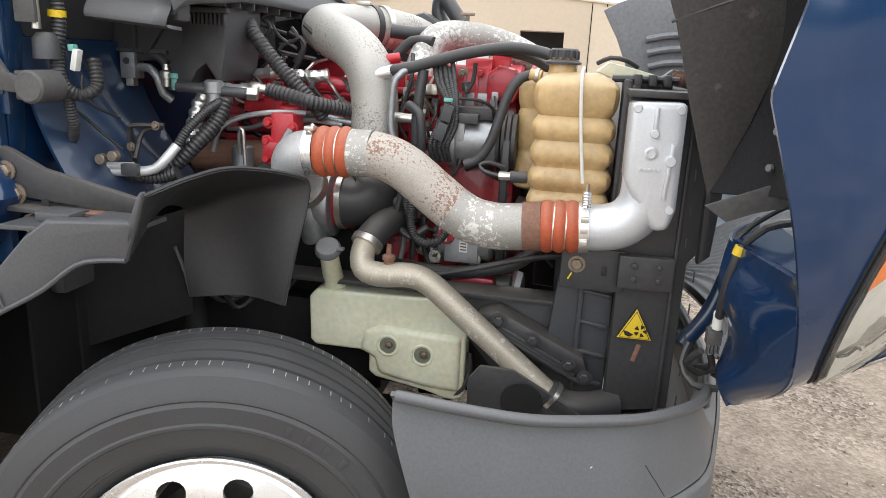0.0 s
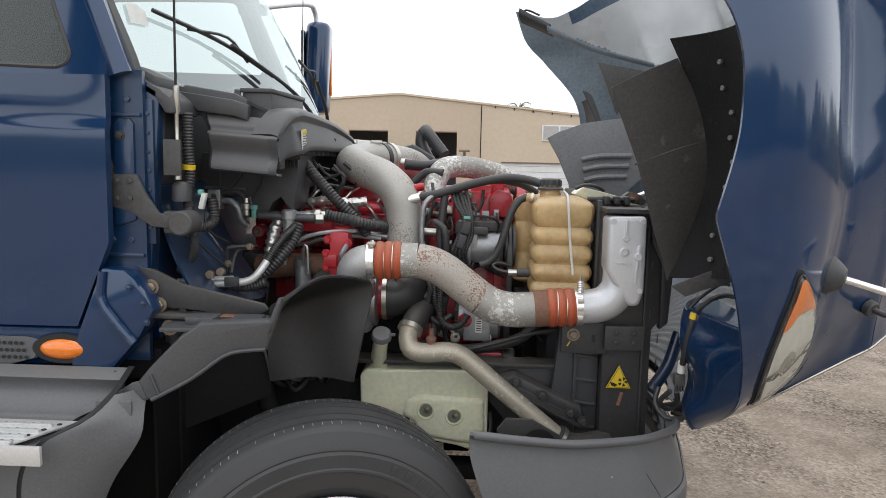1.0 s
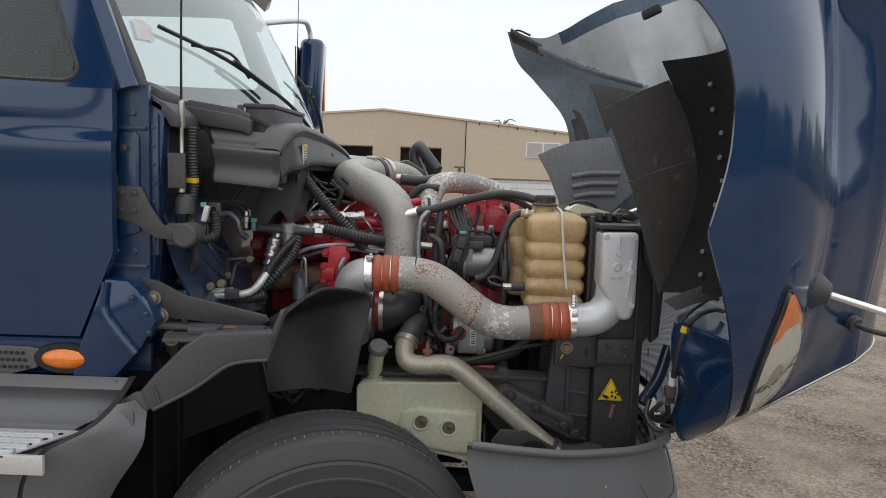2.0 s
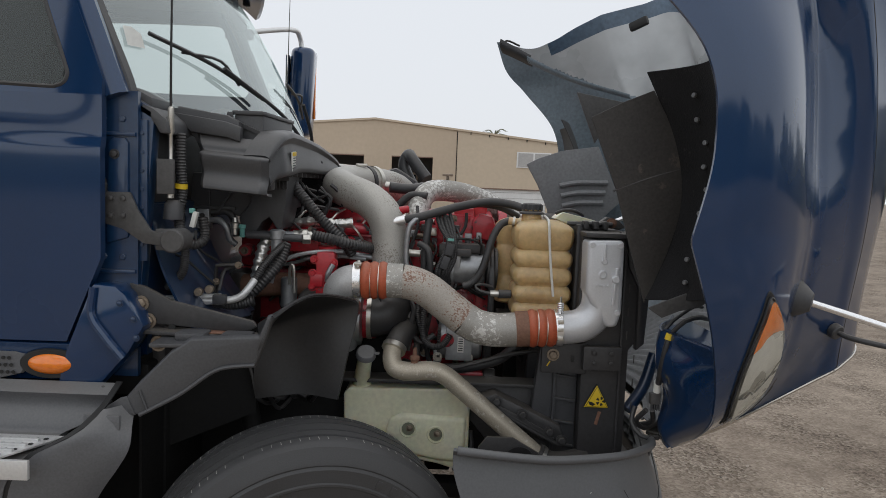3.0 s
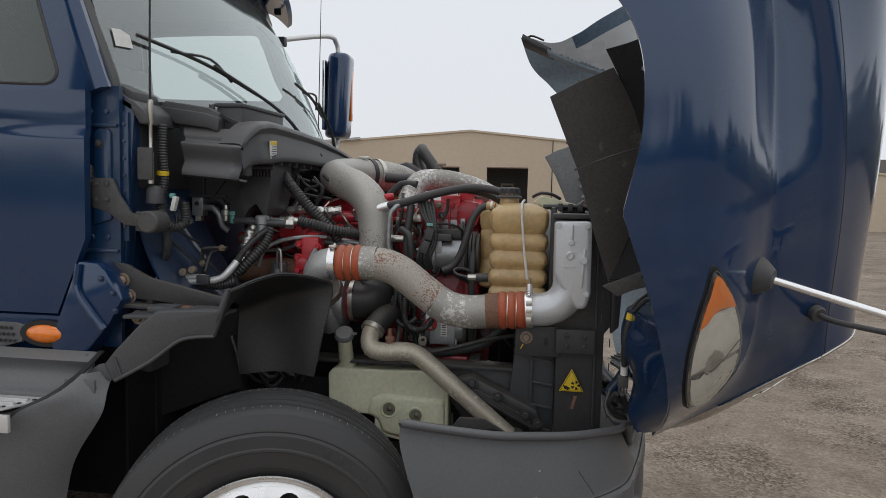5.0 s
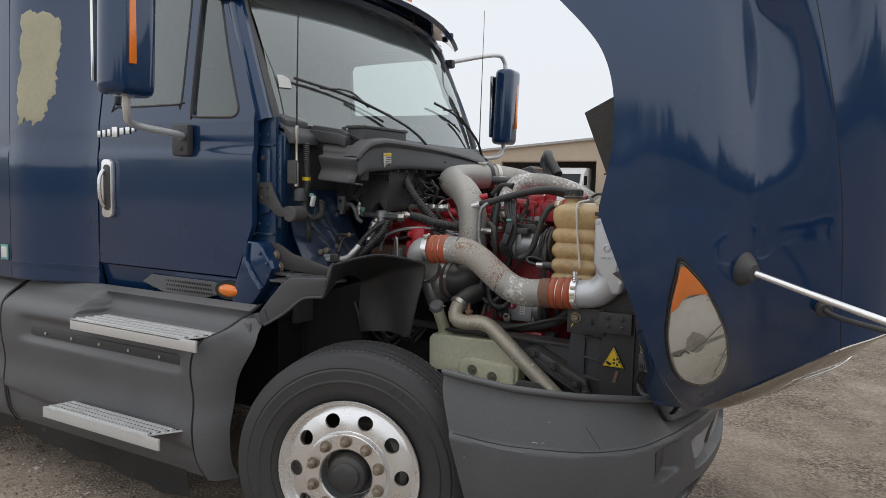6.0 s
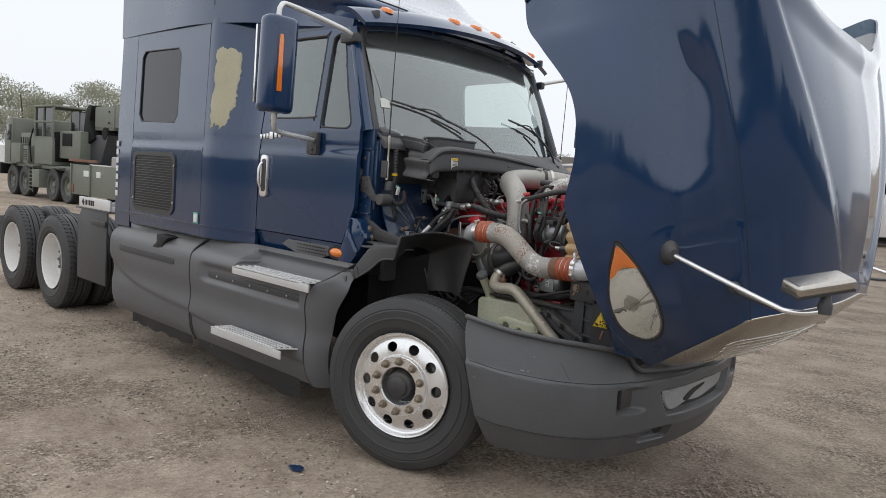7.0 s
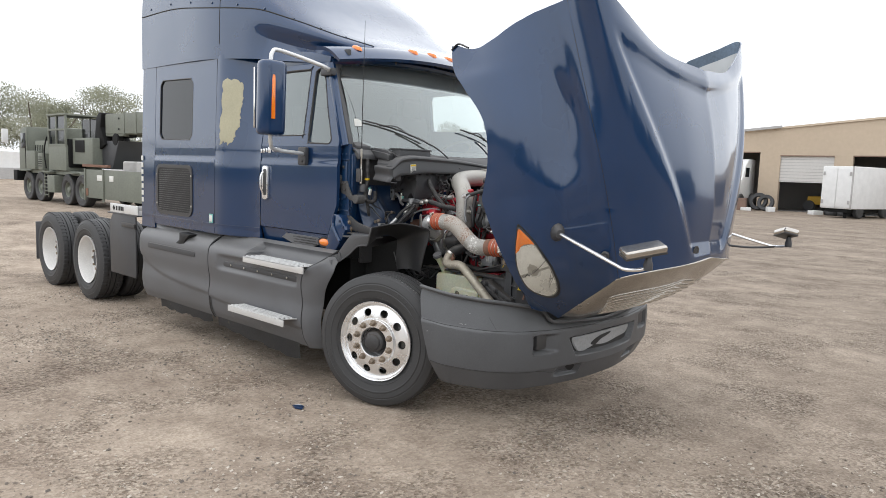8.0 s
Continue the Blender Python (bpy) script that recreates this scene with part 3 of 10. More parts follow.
# ---- ground ----
def ground():
    """One sheet of packed gravel out to the horizon, finer near the truck."""
    bm = bmesh.new()
    xs = [-900, -300, -120, -60] + [-30 + 1.0 * i for i in range(18)] + [-12 + 0.25 * i for i in range(80)] + [8 + i for i in range(20)] + [40, 80, 200, 500, 900]
    ys = [-900, -300, -100, -40, -20] + [-12 + 0.25 * i for i in range(64)] + [4 + 1.0 * i for i in range(30)] + [40, 55, 80, 150, 400, 900]
    grid = []
    for x in xs:
        row = []
        for y in ys:
            far = abs(x) > 60 or abs(y) > 60
            z = 0 if far else 0.030 * (noise.noise(Vector((x * 0.35, y * 0.35, 0)))) + 0.010 * noise.noise(Vector((x * 1.7, y * 1.7, 3)))
            near = math.exp(-((x + 3) / 5) ** 4 - (y / 2.2) ** 4)
            row.append(bm.verts.new((x, y, z * (1 - near) - 0.006)))
        grid.append(row)
    for i in range(len(xs) - 1):
        for j in range(len(ys) - 1):
            bm.faces.new((grid[i][j], grid[i + 1][j], grid[i + 1][j + 1], grid[i][j + 1]))
    ob = part("ground", bm, gravel)
    return tagged(ob, "packed brown dirt yard strewn with gravel", "ground", kind="structure")


ground()
# ---- the truck ----
truck = thing("semi_truck", "navy blue sleeper semi truck, hood tipped open, on packed gravel", "truck")

# -- wheels --
def tyre_profile(w, r, bead):
    """Half-open section of a road tyre: bead, bulging sidewall with rings, ribbed tread."""
    p = [(bead - 0.006, 0.03), (bead + 0.012, 0.012), (bead + 0.03, 0.004), (bead + 0.032, 0.001), (bead + 0.038, 0.001), (bead + 0.04, -0.004), (bead + 0.08, -0.012), (bead + 0.084, -0.016), (bead + 0.09, -0.016), (bead + 0.094, -0.012),
         (bead + 0.13, -0.012), (r - 0.062, -0.006), (r - 0.058, -0.008), (r - 0.05, -0.006), (r - 0.03, 0.004), (r - 0.012, 0.012), (r - 0.004, 0.024)]
    inner = w - 0.036
    groove = 0.012
    p += [(r, 0.034), (r + 0.001, 0.062), (r - groove, 0.064), (r - groove, 0.072), (r + 0.002, 0.074), (r + 0.003, w / 2 - 0.036), (r - groove, w / 2 - 0.034), (r - groove, w / 2 - 0.026), (r + 0.003, w / 2 - 0.024)]
    q = [(rr, w - hh) for rr, hh in p[::-1]]
    return p + q


def wheel_outwards(c, steer=0.0, side=-1):
    """A pose at the wheel's outer face whose z points into the truck."""
    return Matrix.Translation(c) @ Matrix.Rotation(radians(steer), 4, "Z") @ Matrix.Rotation(radians(-90 if side < 0 else 90), 4, "X")


def sipes(m, r, w, count, bm=None):
    """Short dark cuts across the shoulder ribs, standing just clear of the tread."""
    bm = bm or bmesh.new()
    for i in range(count):
        a = 2 * math.pi * i / count
        for h in (0.049, 0.093, 0.135, w - 0.049):
            if (i * 7 + int(h * 100)) % 11 in (3, 6):
                continue
            box((0, 0, 0), (0.0022, 0.0018, 0.020), 0, m @ Matrix.Rotation(a, 4, "Z") @ Matrix.Translation((r - 0.0003, 0, h)), bm)
    return bm


def holed_disc(m, profile, r0, r1, hole_r, count, hole=(0.018, 0.024), seg=16, thick=0.012):
    """A wheel disc with hand holes through it; profile(r) is its height."""
    bm = bmesh.new()
    for k in range(count):
        a0 = 2 * math.pi * k / count
        half = math.pi / count
        ring_h, ring_o = [], []
        for j in range(seg):
            t = 2 * math.pi * j / seg
            hr, ht = hole_r + hole[0] * math.cos(t), hole[1] / hole_r * math.sin(t)
            ring_h.append((hr, a0 + ht))
            c, s = math.cos(t), math.sin(t)
            q = max(abs(c), abs(s))
            u, v = c / q, s / q
            ring_o.append((r0 + (r1 - r0) * (u + 1) / 2, a0 + v * half))
        layers = []
        for dz in (0, thick):
            for ring in (ring_o, ring_h):
                layers.append([bm.verts.new(m @ Vector((r * math.cos(a), r * math.sin(a), profile(r) + dz))) for r, a in ring])
        oo, oh, io, ih = layers
        for j in range(seg):
            q = (j + 1) % seg
            bm.faces.new((oo[j], oo[q], oh[q], oh[j]))
            bm.faces.new((oh[j], oh[q], ih[q], ih[j]))
            bm.faces.new((ih[j], ih[q], io[q], io[j]))
    bmesh.ops.remove_doubles(bm, verts=bm.verts, dist=1e-4)
    bmesh.ops.recalc_face_normals(bm, faces=bm.faces)
    return bm


def steer_wheel(c, steer, side, name="front_wheel"):
    m = wheel_outwards(c, steer, side)
    R, W = 0.494, 0.285
    hub = part(name, lathe([(0.10, 0.16), (0.16, 0.16), (0.16, 0.24), (0.0, 0.24)], m, 40), black_metal, truck, "steer wheel on a polished ten-hole aluminium rim")
    part("tyre", lathe(tyre_profile(W, R, 0.294), m, 96), tyre_rubber, hub, "black road tyre with scuffed ribbed tread", angle=25)
    part("tread_cut", sipes(m, R, W, 118), sipe_dust, hub)["kind"] = "stuff"
    for a0, count, size in ((-64, 4, 0.024), (150, 3, 0.020)):
        for i in range(count):
            a = radians(a0 + 6.5 * i)
            part("sidewall_mark", box((0, 0, 0), (size, 0.016, 0.003), 0.001, m @ Matrix.Rotation(a, 4, "Z") @ Matrix.Translation((0.405, 0, -0.0125))), tyre_rubber, hub)
    part("rim", lathe([(0.2985, 0.004), (0.300, 0.0), (0.297, -0.004), (0.290, -0.002), (0.286, 0.008), (0.281, 0.020), (0.272, 0.024), (0.262, 0.018), (0.262, 0.05), (0.272, 0.06), (0.272, 0.20), (0.29, 0.25), (0.2985, 0.27)], m, 96), polished, hub, "polished aluminium")
    prof = lambda r: 0.018 - 0.020 * min(1, max(0, (0.262 - r) / 0.07)) ** 0.8
    part("rim", holed_disc(m, prof, 0.178, 0.262, 0.222, 10, (0.029, 0.032)), polished, hub, "polished disc with ten hand holes")
    part("rim", lathe([(0.178, -0.002), (0.174, -0.006), (0.172, -0.020), (0.168, -0.024), (0.112, -0.024), (0.107, -0.018), (0.106, 0.05), (0.0, 0.05)], m, 72), polished, hub, "bolt face")
    part("hub_cap", lathe([(0.105, 0.048), (0.085, 0.046), (0.083, 0.0), (0.076, -0.018), (0.060, -0.026), (0.056, -0.040), (0.040, -0.048), (0, -0.050)], m, 40), black_metal, hub, "oily black hub cap")
    for i in range(10):
        a = 2 * math.pi * (i + 0.5) / 10
        p = Vector((0.1427 * math.cos(a), 0.1427 * math.sin(a), -0.024))
        b = lathe([(0.0, 0.0), (0.024, 0.0), (0.024, -0.006), (0.0165, -0.007), (0.0165, -0.028), (0.013, -0.034), (0.010, -0.036), (0.010, -0.044), (0, -0.045)], m @ Matrix.Translation(p), 12)
        part("lug_nut", b, dull_bolt, hub)


def drive_wheel(c, side, name="drive_wheel"):
    m = wheel_outwards(c, 0, side)
    R, W = 0.505, 0.27
    hub = part(name, lathe([(0.12, 0.10), (0.11, 0.06), (0.09, 0.05), (0.0, 0.05)], m @ Matrix.Translation((0, 0, 0.06)), 32), black_metal, truck, "dual drive wheel on white painted rims")
    part("tyre", lathe(tyre_profile(W, R, 0.294), m, 80), tyre_rubber, hub, "outer dual tyre", angle=25)
    part("tyre", lathe(tyre_profile(W, R, 0.294), m @ Matrix.Translation((0, 0, 0.33)), 64), tyre_rubber, hub, "inner dual tyre", angle=25)
    lug = bmesh.new()
    for i in range(56):
        a = 2 * math.pi * i / 56
        for h in (0.045, W - 0.045):
            box((0, 0, 0), (0.014, 0.030, 0.07), 0.003, m @ Matrix.Rotation(a, 4, "Z") @ Matrix.Translation((R - 0.004, 0, h)), lug, 1)
    part("tread_block", lug, tyre_rubber, hub)["kind"] = "stuff"
    part("rim", lathe([(0.2985, 0.006), (0.300, 0.0), (0.297, -0.003), (0.288, 0.004), (0.284, 0.02), (0.272, 0.06), (0.268, 0.15), (0.255, 0.165), (0.2, 0.16), (0.15, 0.145), (0.13, 0.14), (0.0, 0.14)], m, 64), wheel_white, hub, "white painted steel")
    for i in range(10):
        a = 2 * math.pi * i / 10
        part("lug_nut", lathe([(0.018, 0.14), (0.018, 0.115), (0.0, 0.11)], m @ Matrix.Translation((0.1427 * math.cos(a), 0.1427 * math.sin(a), 0)), 6), dull_bolt, hub)


FRONT_AXLE = Vector((-0.04, -1.185, 0.492))
REAR = (-5.50, -6.83)
steer_wheel(FRONT_AXLE, 18, -1)
steer_wheel(Vector((-0.04, 1.285, 0.492)), 18, 1)
for xr in REAR:
    drive_wheel(Vector((xr, -1.205, 0.500)), -1)
    drive_wheel(Vector((xr, 1.305, 0.500)), 1)

# -- hood: a moulded shell tipped forward, one surface from arch edge over the nose to the far arch edge --
HK = [0, 0.15, 0.3, 0.45, 0.6, 0.75, 0.87, 0.95, 1.0]
ARCH = ([1.15, 1.12, 1.047, 0.948, 0.99, 0.945, 0.75, 0.634, 0.57], [-0.58, -1.00, -1.145, -1.20, -1.212, -1.22, -1.205, -1.165, -1.12], [0.79, 1.04, 1.31, 1.585, 1.84, 2.086, 2.305, 2.42, 2.575])
SIDE_V, SIDE_Y = [0, 0.075, 0.15, 0.3, 0.45, 0.6, 0.75, 0.87, 0.95, 1.0], [-0.58, -0.82, -1.00, -1.145, -1.20, -1.212, -1.22, -1.205, -1.165, -1.12]
# the fender's crest, past which the skin drops into the valley beside the seam
CREST_X, CREST_Y = [1.40, 1.385, 1.375, 1.38, 1.375, 1.36, 1.31, 1.25, 1.18], [-0.655, -0.835, -0.940, -0.980, -0.965, -0.955, -0.985, -1.01, -1.03]
SEAM = ([1.65, 1.65, 1.637, 1.615, 1.588, 1.54, 1.475, 1.42, 1.37], [-0.70, -0.76, -0.795, -0.85, -0.92, -0.96, -0.99, -1.00, -1.01], [1.155, 1.30, 1.48, 1.70, 1.93, 2.15, 2.41, 2.60, 2.79])
RIDGE = ([1.79, 1.81, 1.81, 1.80, 1.785, 1.755, 1.70, 1.645, 1.575], [-0.56, -0.57, -0.59, -0.63, -0.69, -0.77, -0.88, -0.95, -1.01], [1.21, 1.34, 1.52, 1.73, 1.95, 2.16, 2.43, 2.63, 2.82])
NOSE = ([1.90, 1.93, 1.94, 1.93, 1.91, 1.88, 1.84, 1.80, 1.77], [0.05] * 9, [1.25, 1.38, 1.53, 1.72, 1.93, 2.12, 2.31, 2.41, 2.48])


NOTCH_U, NOTCH_Z = [0, 0.02, 0.04, 0.06, 0.08, 0.10, 0.12, 0.14, 0.16, 0.20], [0, 0.019, 0.054, 0.080, 0.090, 0.080, 0.066, 0.044, 0.026, 0]


def hood_line(c, v, sharp=None):
    if sharp is None:
        return Vector([np.polyval(a, v) for a in SMOOTH[id(c)]])
    lo, hi = slice(0, sharp + 1), slice(sharp, None)
    s = lo if v <= HK[sharp] else hi
    return Vector([curve_at(HK[s], a[s], v) for a in c])


SMOOTH = {id(c): [np.polyfit(HK, a, 3) for a in c] for c in (SEAM, RIDGE, NOSE)}


def hood_at(u, v):
    """u runs 0 at the near arch edge, 0.5 at the nose, 1 at the far arch edge; v from the chin up to the cowl edge."""
    near = u <= 0.5
    k = u if near else 1 - u
    a, s, r, n = hood_line(ARCH, v, 3), hood_line(SEAM, v), hood_line(RIDGE, v), hood_line(NOSE, v)
    lift = max(0, (v - 0.80) / 0.20) ** 2
    s.z += 0.03 * lift
    r.z += 0.05 * lift
    side = curve_at(SIDE_V, SIDE_Y, v)
    cx, cy = curve_at(HK, CREST_X, v), curve_at(HK, CREST_Y, v)
    bend = 1 + 1.7 * min(1, v / 0.22)
    knots = [a.x, a.x + 0.25 * (cx - a.x), a.x + 0.5 * (cx - a.x), a.x + 0.75 * (cx - a.x), a.x + 0.92 * (cx - a.x), cx + 0.04 * (s.x - cx), cx + 0.22 * (s.x - cx), cx + 0.6 * (s.x - cx), s.x]
    drop = [0, 0.25 ** bend, 0.5 ** bend, 0.75 ** bend, 0.92 ** bend]
    ys = [side + (cy - side) * d for d in drop] + [cy + (s.y - cy) * d for d in (0.02, 0.18, 0.58, 1)]

    def fender(q):
        """The fender's skin: flat by the arch, rolling in to its crest, then a shallow valley up to the seam."""
        x = a.x + (s.x - a.x) * q
        return Vector((x, curve_at(knots, ys, x), a.z + (s.z - a.z) * q))

    if k <= 0.20:
        p = fender(k / 0.27)
    else:
        m = r.lerp(n, 0.5) + Vector((0.03, 0, -0.11 * lift))
        ctrl = [fender(0.18 / 0.27), fender(0.20 / 0.27), fender(0.235 / 0.27), s, r, m, n]
        place = [0.18, 0.20, 0.235, 0.27, 0.36, 0.43, 0.5]
        p = Vector([curve_at(place, [c[i] for c in ctrl], k) for i in range(3)])
    # a notch beside the finger at the cowl corner
    if k < 0.20:
        p.z -= curve_at(NOTCH_U, NOTCH_Z, k) * max(0, (v - 0.84) / 0.16) ** 2
    return p if near else Vector((p.x, 2 * Y0 - p.y, p.z))


def raised_centre(u, v):
    """The hood's long raised middle panel: an offset that starts at a crease narrowing down to the badge."""
    k = min(u, 1 - u)
    edge = 0.350 + 0.095 * (1 - v) ** 1.3
    t = min(1, max(0, (k - edge) / 0.016))
    top = min(1, max(0, (0.95 - v) / 0.07))
    return -0.034 * t * t * (3 - 2 * t) * top * top * (3 - 2 * top) * min(1, max(0, (v - 0.03) / 0.1))


def hood_shell(offset, nu=220, nv=110):
    pts = [[hood_at(i / nu, j / nv) for j in range(nv + 1)] for i in range(nu + 1)]
    out = []
    for i in range(nu + 1):
        row = []
        for j in range(nv + 1):
            du = pts[min(i + 1, nu)][j] - pts[max(i - 1, 0)][j]
            dv = pts[i][min(j + 1, nv)] - pts[i][max(j - 1, 0)]
            n = du.cross(dv).normalized()
            row.append(pts[i][j] + n * (offset + raised_centre(i / nu, j / nv)))
        out.append(row)
    return out


def hood_mesh():
    bm = bmesh.new()
    o = [[bm.verts.new(p) for p in row] for row in hood_shell(0)]
    b = [[bm.verts.new(p) for p in row] for row in hood_shell(-0.010)]
    nu, nv = len(o) - 1, len(o[0]) - 1
    for i in range(nu):
        for j in range(nv):
            bm.faces.new((o[i][j], o[i + 1][j], o[i + 1][j + 1], o[i][j + 1]))
    border = [(i, 0) for i in range(nu)] + [(nu, j) for j in range(nv)] + [(i, nv) for i in range(nu, 0, -1)] + [(0, j) for j in range(nv, 0, -1)]
    for p, q in zip(border, border[1:] + border[:1]):
        bm.faces.new((o[p[0]][p[1]], b[p[0]][p[1]], b[q[0]][q[1]], o[q[0]][q[1]]))
    linings = []
    def over_rail(i, j):
        """Above the moulded ridge that runs from each cowl corner to the nose."""
        k = abs(i / nu - 0.5) + 0.5
        return k < 0.72 or j / nv > curve_at([0.60, 0.723, 0.782, 0.827, 0.877, 0.918, 0.959, 1.0], [0.73, 0.773, 0.80, 0.836, 0.89, 0.955, 0.982, 1.01], k)

    def rim(i, j):
        return j >= 0.968 * nv and 0.10 * nu <= i < 0.90 * nu

    for here in (lambda i, j: over_rail(i, j) and not rim(i, j), lambda i, j: i < nu / 2 and not over_rail(i, j), lambda i, j: i >= nu / 2 and not over_rail(i, j), lambda i, j: over_rail(i, j) and rim(i, j)):
        inner = bmesh.new()
        b = [[inner.verts.new(p) for p in row] for row in LINING_POINTS]
        for i in range(nu):
            for j in range(nv):
                if here(i, j):
                    inner.faces.new((b[i][j], b[i][j + 1], b[i + 1][j + 1], b[i + 1][j]))
        bmesh.ops.delete(inner, geom=[v for v in inner.verts if not v.link_faces], context="VERTS")
        linings.append(inner)
    return bm, linings


LINING_POINTS = hood_shell(-0.011)
shell, linings = hood_mesh()
hood = part("hood", shell, paint, truck, "navy moulded hood and fenders tipped forward", angle=50)
for bm, material, label in zip(linings, (hood_inside, fender_inside, fender_inside, rim_blue), ("bare pale grey inside of the hood", "darker blue-grey inside of the fender", "darker blue-grey inside of the fender", "blue overspray inside the hood's top edge")):
    part("hood_lining", bm, material, hood, label, angle=50)


def hood_skin(u, v, lift=0.0):
    e = 0.004
    du, dv = hood_at(u + e, v) - hood_at(u - e, v), hood_at(u, min(v + e, 1)) - hood_at(u, max(v - e, 0))
    n = du.cross(dv).normalized()
    return hood_at(u, v) + n * (lift + raised_centre(u, v)), n


def hood_strip(uv, width, lift, name, material, label=""):
    """A thin raised line along the hood's skin."""
    pts = [hood_skin(u, v, lift)[0] for u, v in uv]
    return part(name, tube(pts, width, 6, 0.02), material, hood, label)


for s in (0, 1):
    hood_strip([((0.27 if not s else 0.73), k / 12) for k in range(13)], 0.0022, -0.0012, "panel_seam", black_ink)

# grille: chrome surround under the nose, open slats behind it
def grille_at(u, v):
    k = abs(u - 0.5) * 2
    top = hood_at(0.5 + (u - 0.5) * 0.98, 0.0)
    low = Vector((1.20 - 0.10 * k ** 2, Y0 + (u - 0.5) * 0.96, 0.768 + 0.02 * k ** 2))
    p = top.lerp(low, v)
    return p + Vector((0.04, math.copysign(0.03, u - 0.5) * k, -0.05)) * math.sin(math.pi * v) * (1 - k ** 7)


part("grille", sheet(grille_at, 60, 14, 0.012, flip=True), satin_chrome, hood, "chrome grille surround under the nose")

# -- bumper --
PLAN = [(0.28, -1.115), (0.45, -1.112), (0.62, -1.095), (0.75, -1.045), (0.86, -0.985), (0.95, -0.89), (1.01, -0.79), (1.055, -0.62), (1.095, -0.44), (1.135, -0.2), (1.145, 0.05)]
PLAN = PLAN + [(x, 2 * Y0 - y) for x, y in PLAN[-2::-1]]
BUMP_LINE = smooth_line([(x, y, 0) for x, y in PLAN], 0.03)
BUMP_TOP = ([0, 0.1, 0.2, 0.25, 0.28, 0.295, 0.31, 0.4, 0.5], [0.955, 0.927, 0.899, 0.870, 0.848, 0.805, 0.750, 0.728, 0.712])
BUMP_REAR = ([0.25, 0.31, 0.5, 0.612, 0.724, 0.85, 0.90, 1.0], [0.27, 0.25, 0.197, 0.162, 0.123, 0.075, 0.062, 0.060])


def bump_low(k):
    return 0.31 - 0.03 * min(1, k * 3)


def ease(a, b, x):
    t = min(1, max(0, (x - a) / (b - a)))
    return t * t * (3 - 2 * t)


def bump_pressing(r, z):
    """How far the front is pressed in: the middle opening, the lamp scoops and the tow recesses; r from the middle."""
    mouth = ease(0.0, 0.022, 0.47 - r - 0.55 * (0.64 - z) * (z < 0.64)) * ease(0.476, 0.496, z - 0.03 * r) * ease(0.652, 0.634, z + 0.04 * r)
    scoop = ease(0.785, 0.765, r) * ease(0.53, 0.70, r) * ease(0.535, 0.560, z) * ease(0.672, 0.655, z)
    tow = ease(0.58, 0.50, r) * ease(0.315, 0.335, r) * ease(0.345, 0.362, z) * ease(0.432, 0.416, z)
    return 0.042 * mouth + 0.055 * scoop + 0.035 * tow


def bumper_at(u, v):
    """u along the plan, v from the top lip down."""
    k = min(u, 1 - u)
    f = u * (len(BUMP_LINE) - 1)
    i = min(max(int(f), 0), len(BUMP_LINE) - 2)
    p = BUMP_LINE[i].lerp(BUMP_LINE[i + 1], f - i)
    t = (BUMP_LINE[i + 1] - BUMP_LINE[i]).normalized()
    out = Vector((t.y, -t.x, 0))
    top, low = curve_at(*BUMP_TOP, k), bump_low(k)
    z = top + (low - top) * v
    seam = 0.740 - 0.040 * min(1, k / 0.3)
    vs = max(0.05, (top - seam) / (top - low))
    w = 0.30 * v / vs if v < vs else 0.30 + 0.70 * (v - vs) / (1 - vs)
    slope = 0.034 * max(0, 1 - w / 0.30) * min(1, max(0, w / 0.03))
    bulge = -slope + 0.035 * math.sin(math.pi * min(1, max(0, w))) ** 0.7 + 0.012 * min(1, max(0, (w - 0.30) / 0.02)) - 0.045 * max(0, w - 0.78) / 0.22 - 0.008 * min(1, max(0, (w - 0.76) / 0.02))
    if k > 0.2:
        bulge -= bump_pressing(abs(p.y - Y0), z)
    rear = curve_at(*BUMP_REAR, z) * max(0, 1 - k / 0.10)
    return (p.x + out.x * bulge + rear * (1 if p.x < 0.8 else 0), p.y + out.y * bulge, z)


def bump_v(u, z):
    """The v at which the bumper reaches that height."""
    k = min(u, 1 - u)
    top = curve_at(*BUMP_TOP, k)
    return (top - z) / (top - bump_low(k))


# -- bumper shell with its openings --
bumper = part("bumper", sheet(bumper_at, 280, 64, 0.010, flip=True), bumper_plastic, truck, "scuffed grey plastic bumper wrapping into the fender", angle=30)


def bumper_skin(u, v, lift=0.0):
    e = 0.003
    a, b = Vector(bumper_at(u + e, v)) - Vector(bumper_at(u - e, v)), Vector(bumper_at(u, v + e)) - Vector(bumper_at(u, v - e))
    n = b.cross(a).normalized()
    return Vector(bumper_at(u, v)) + n * lift, n


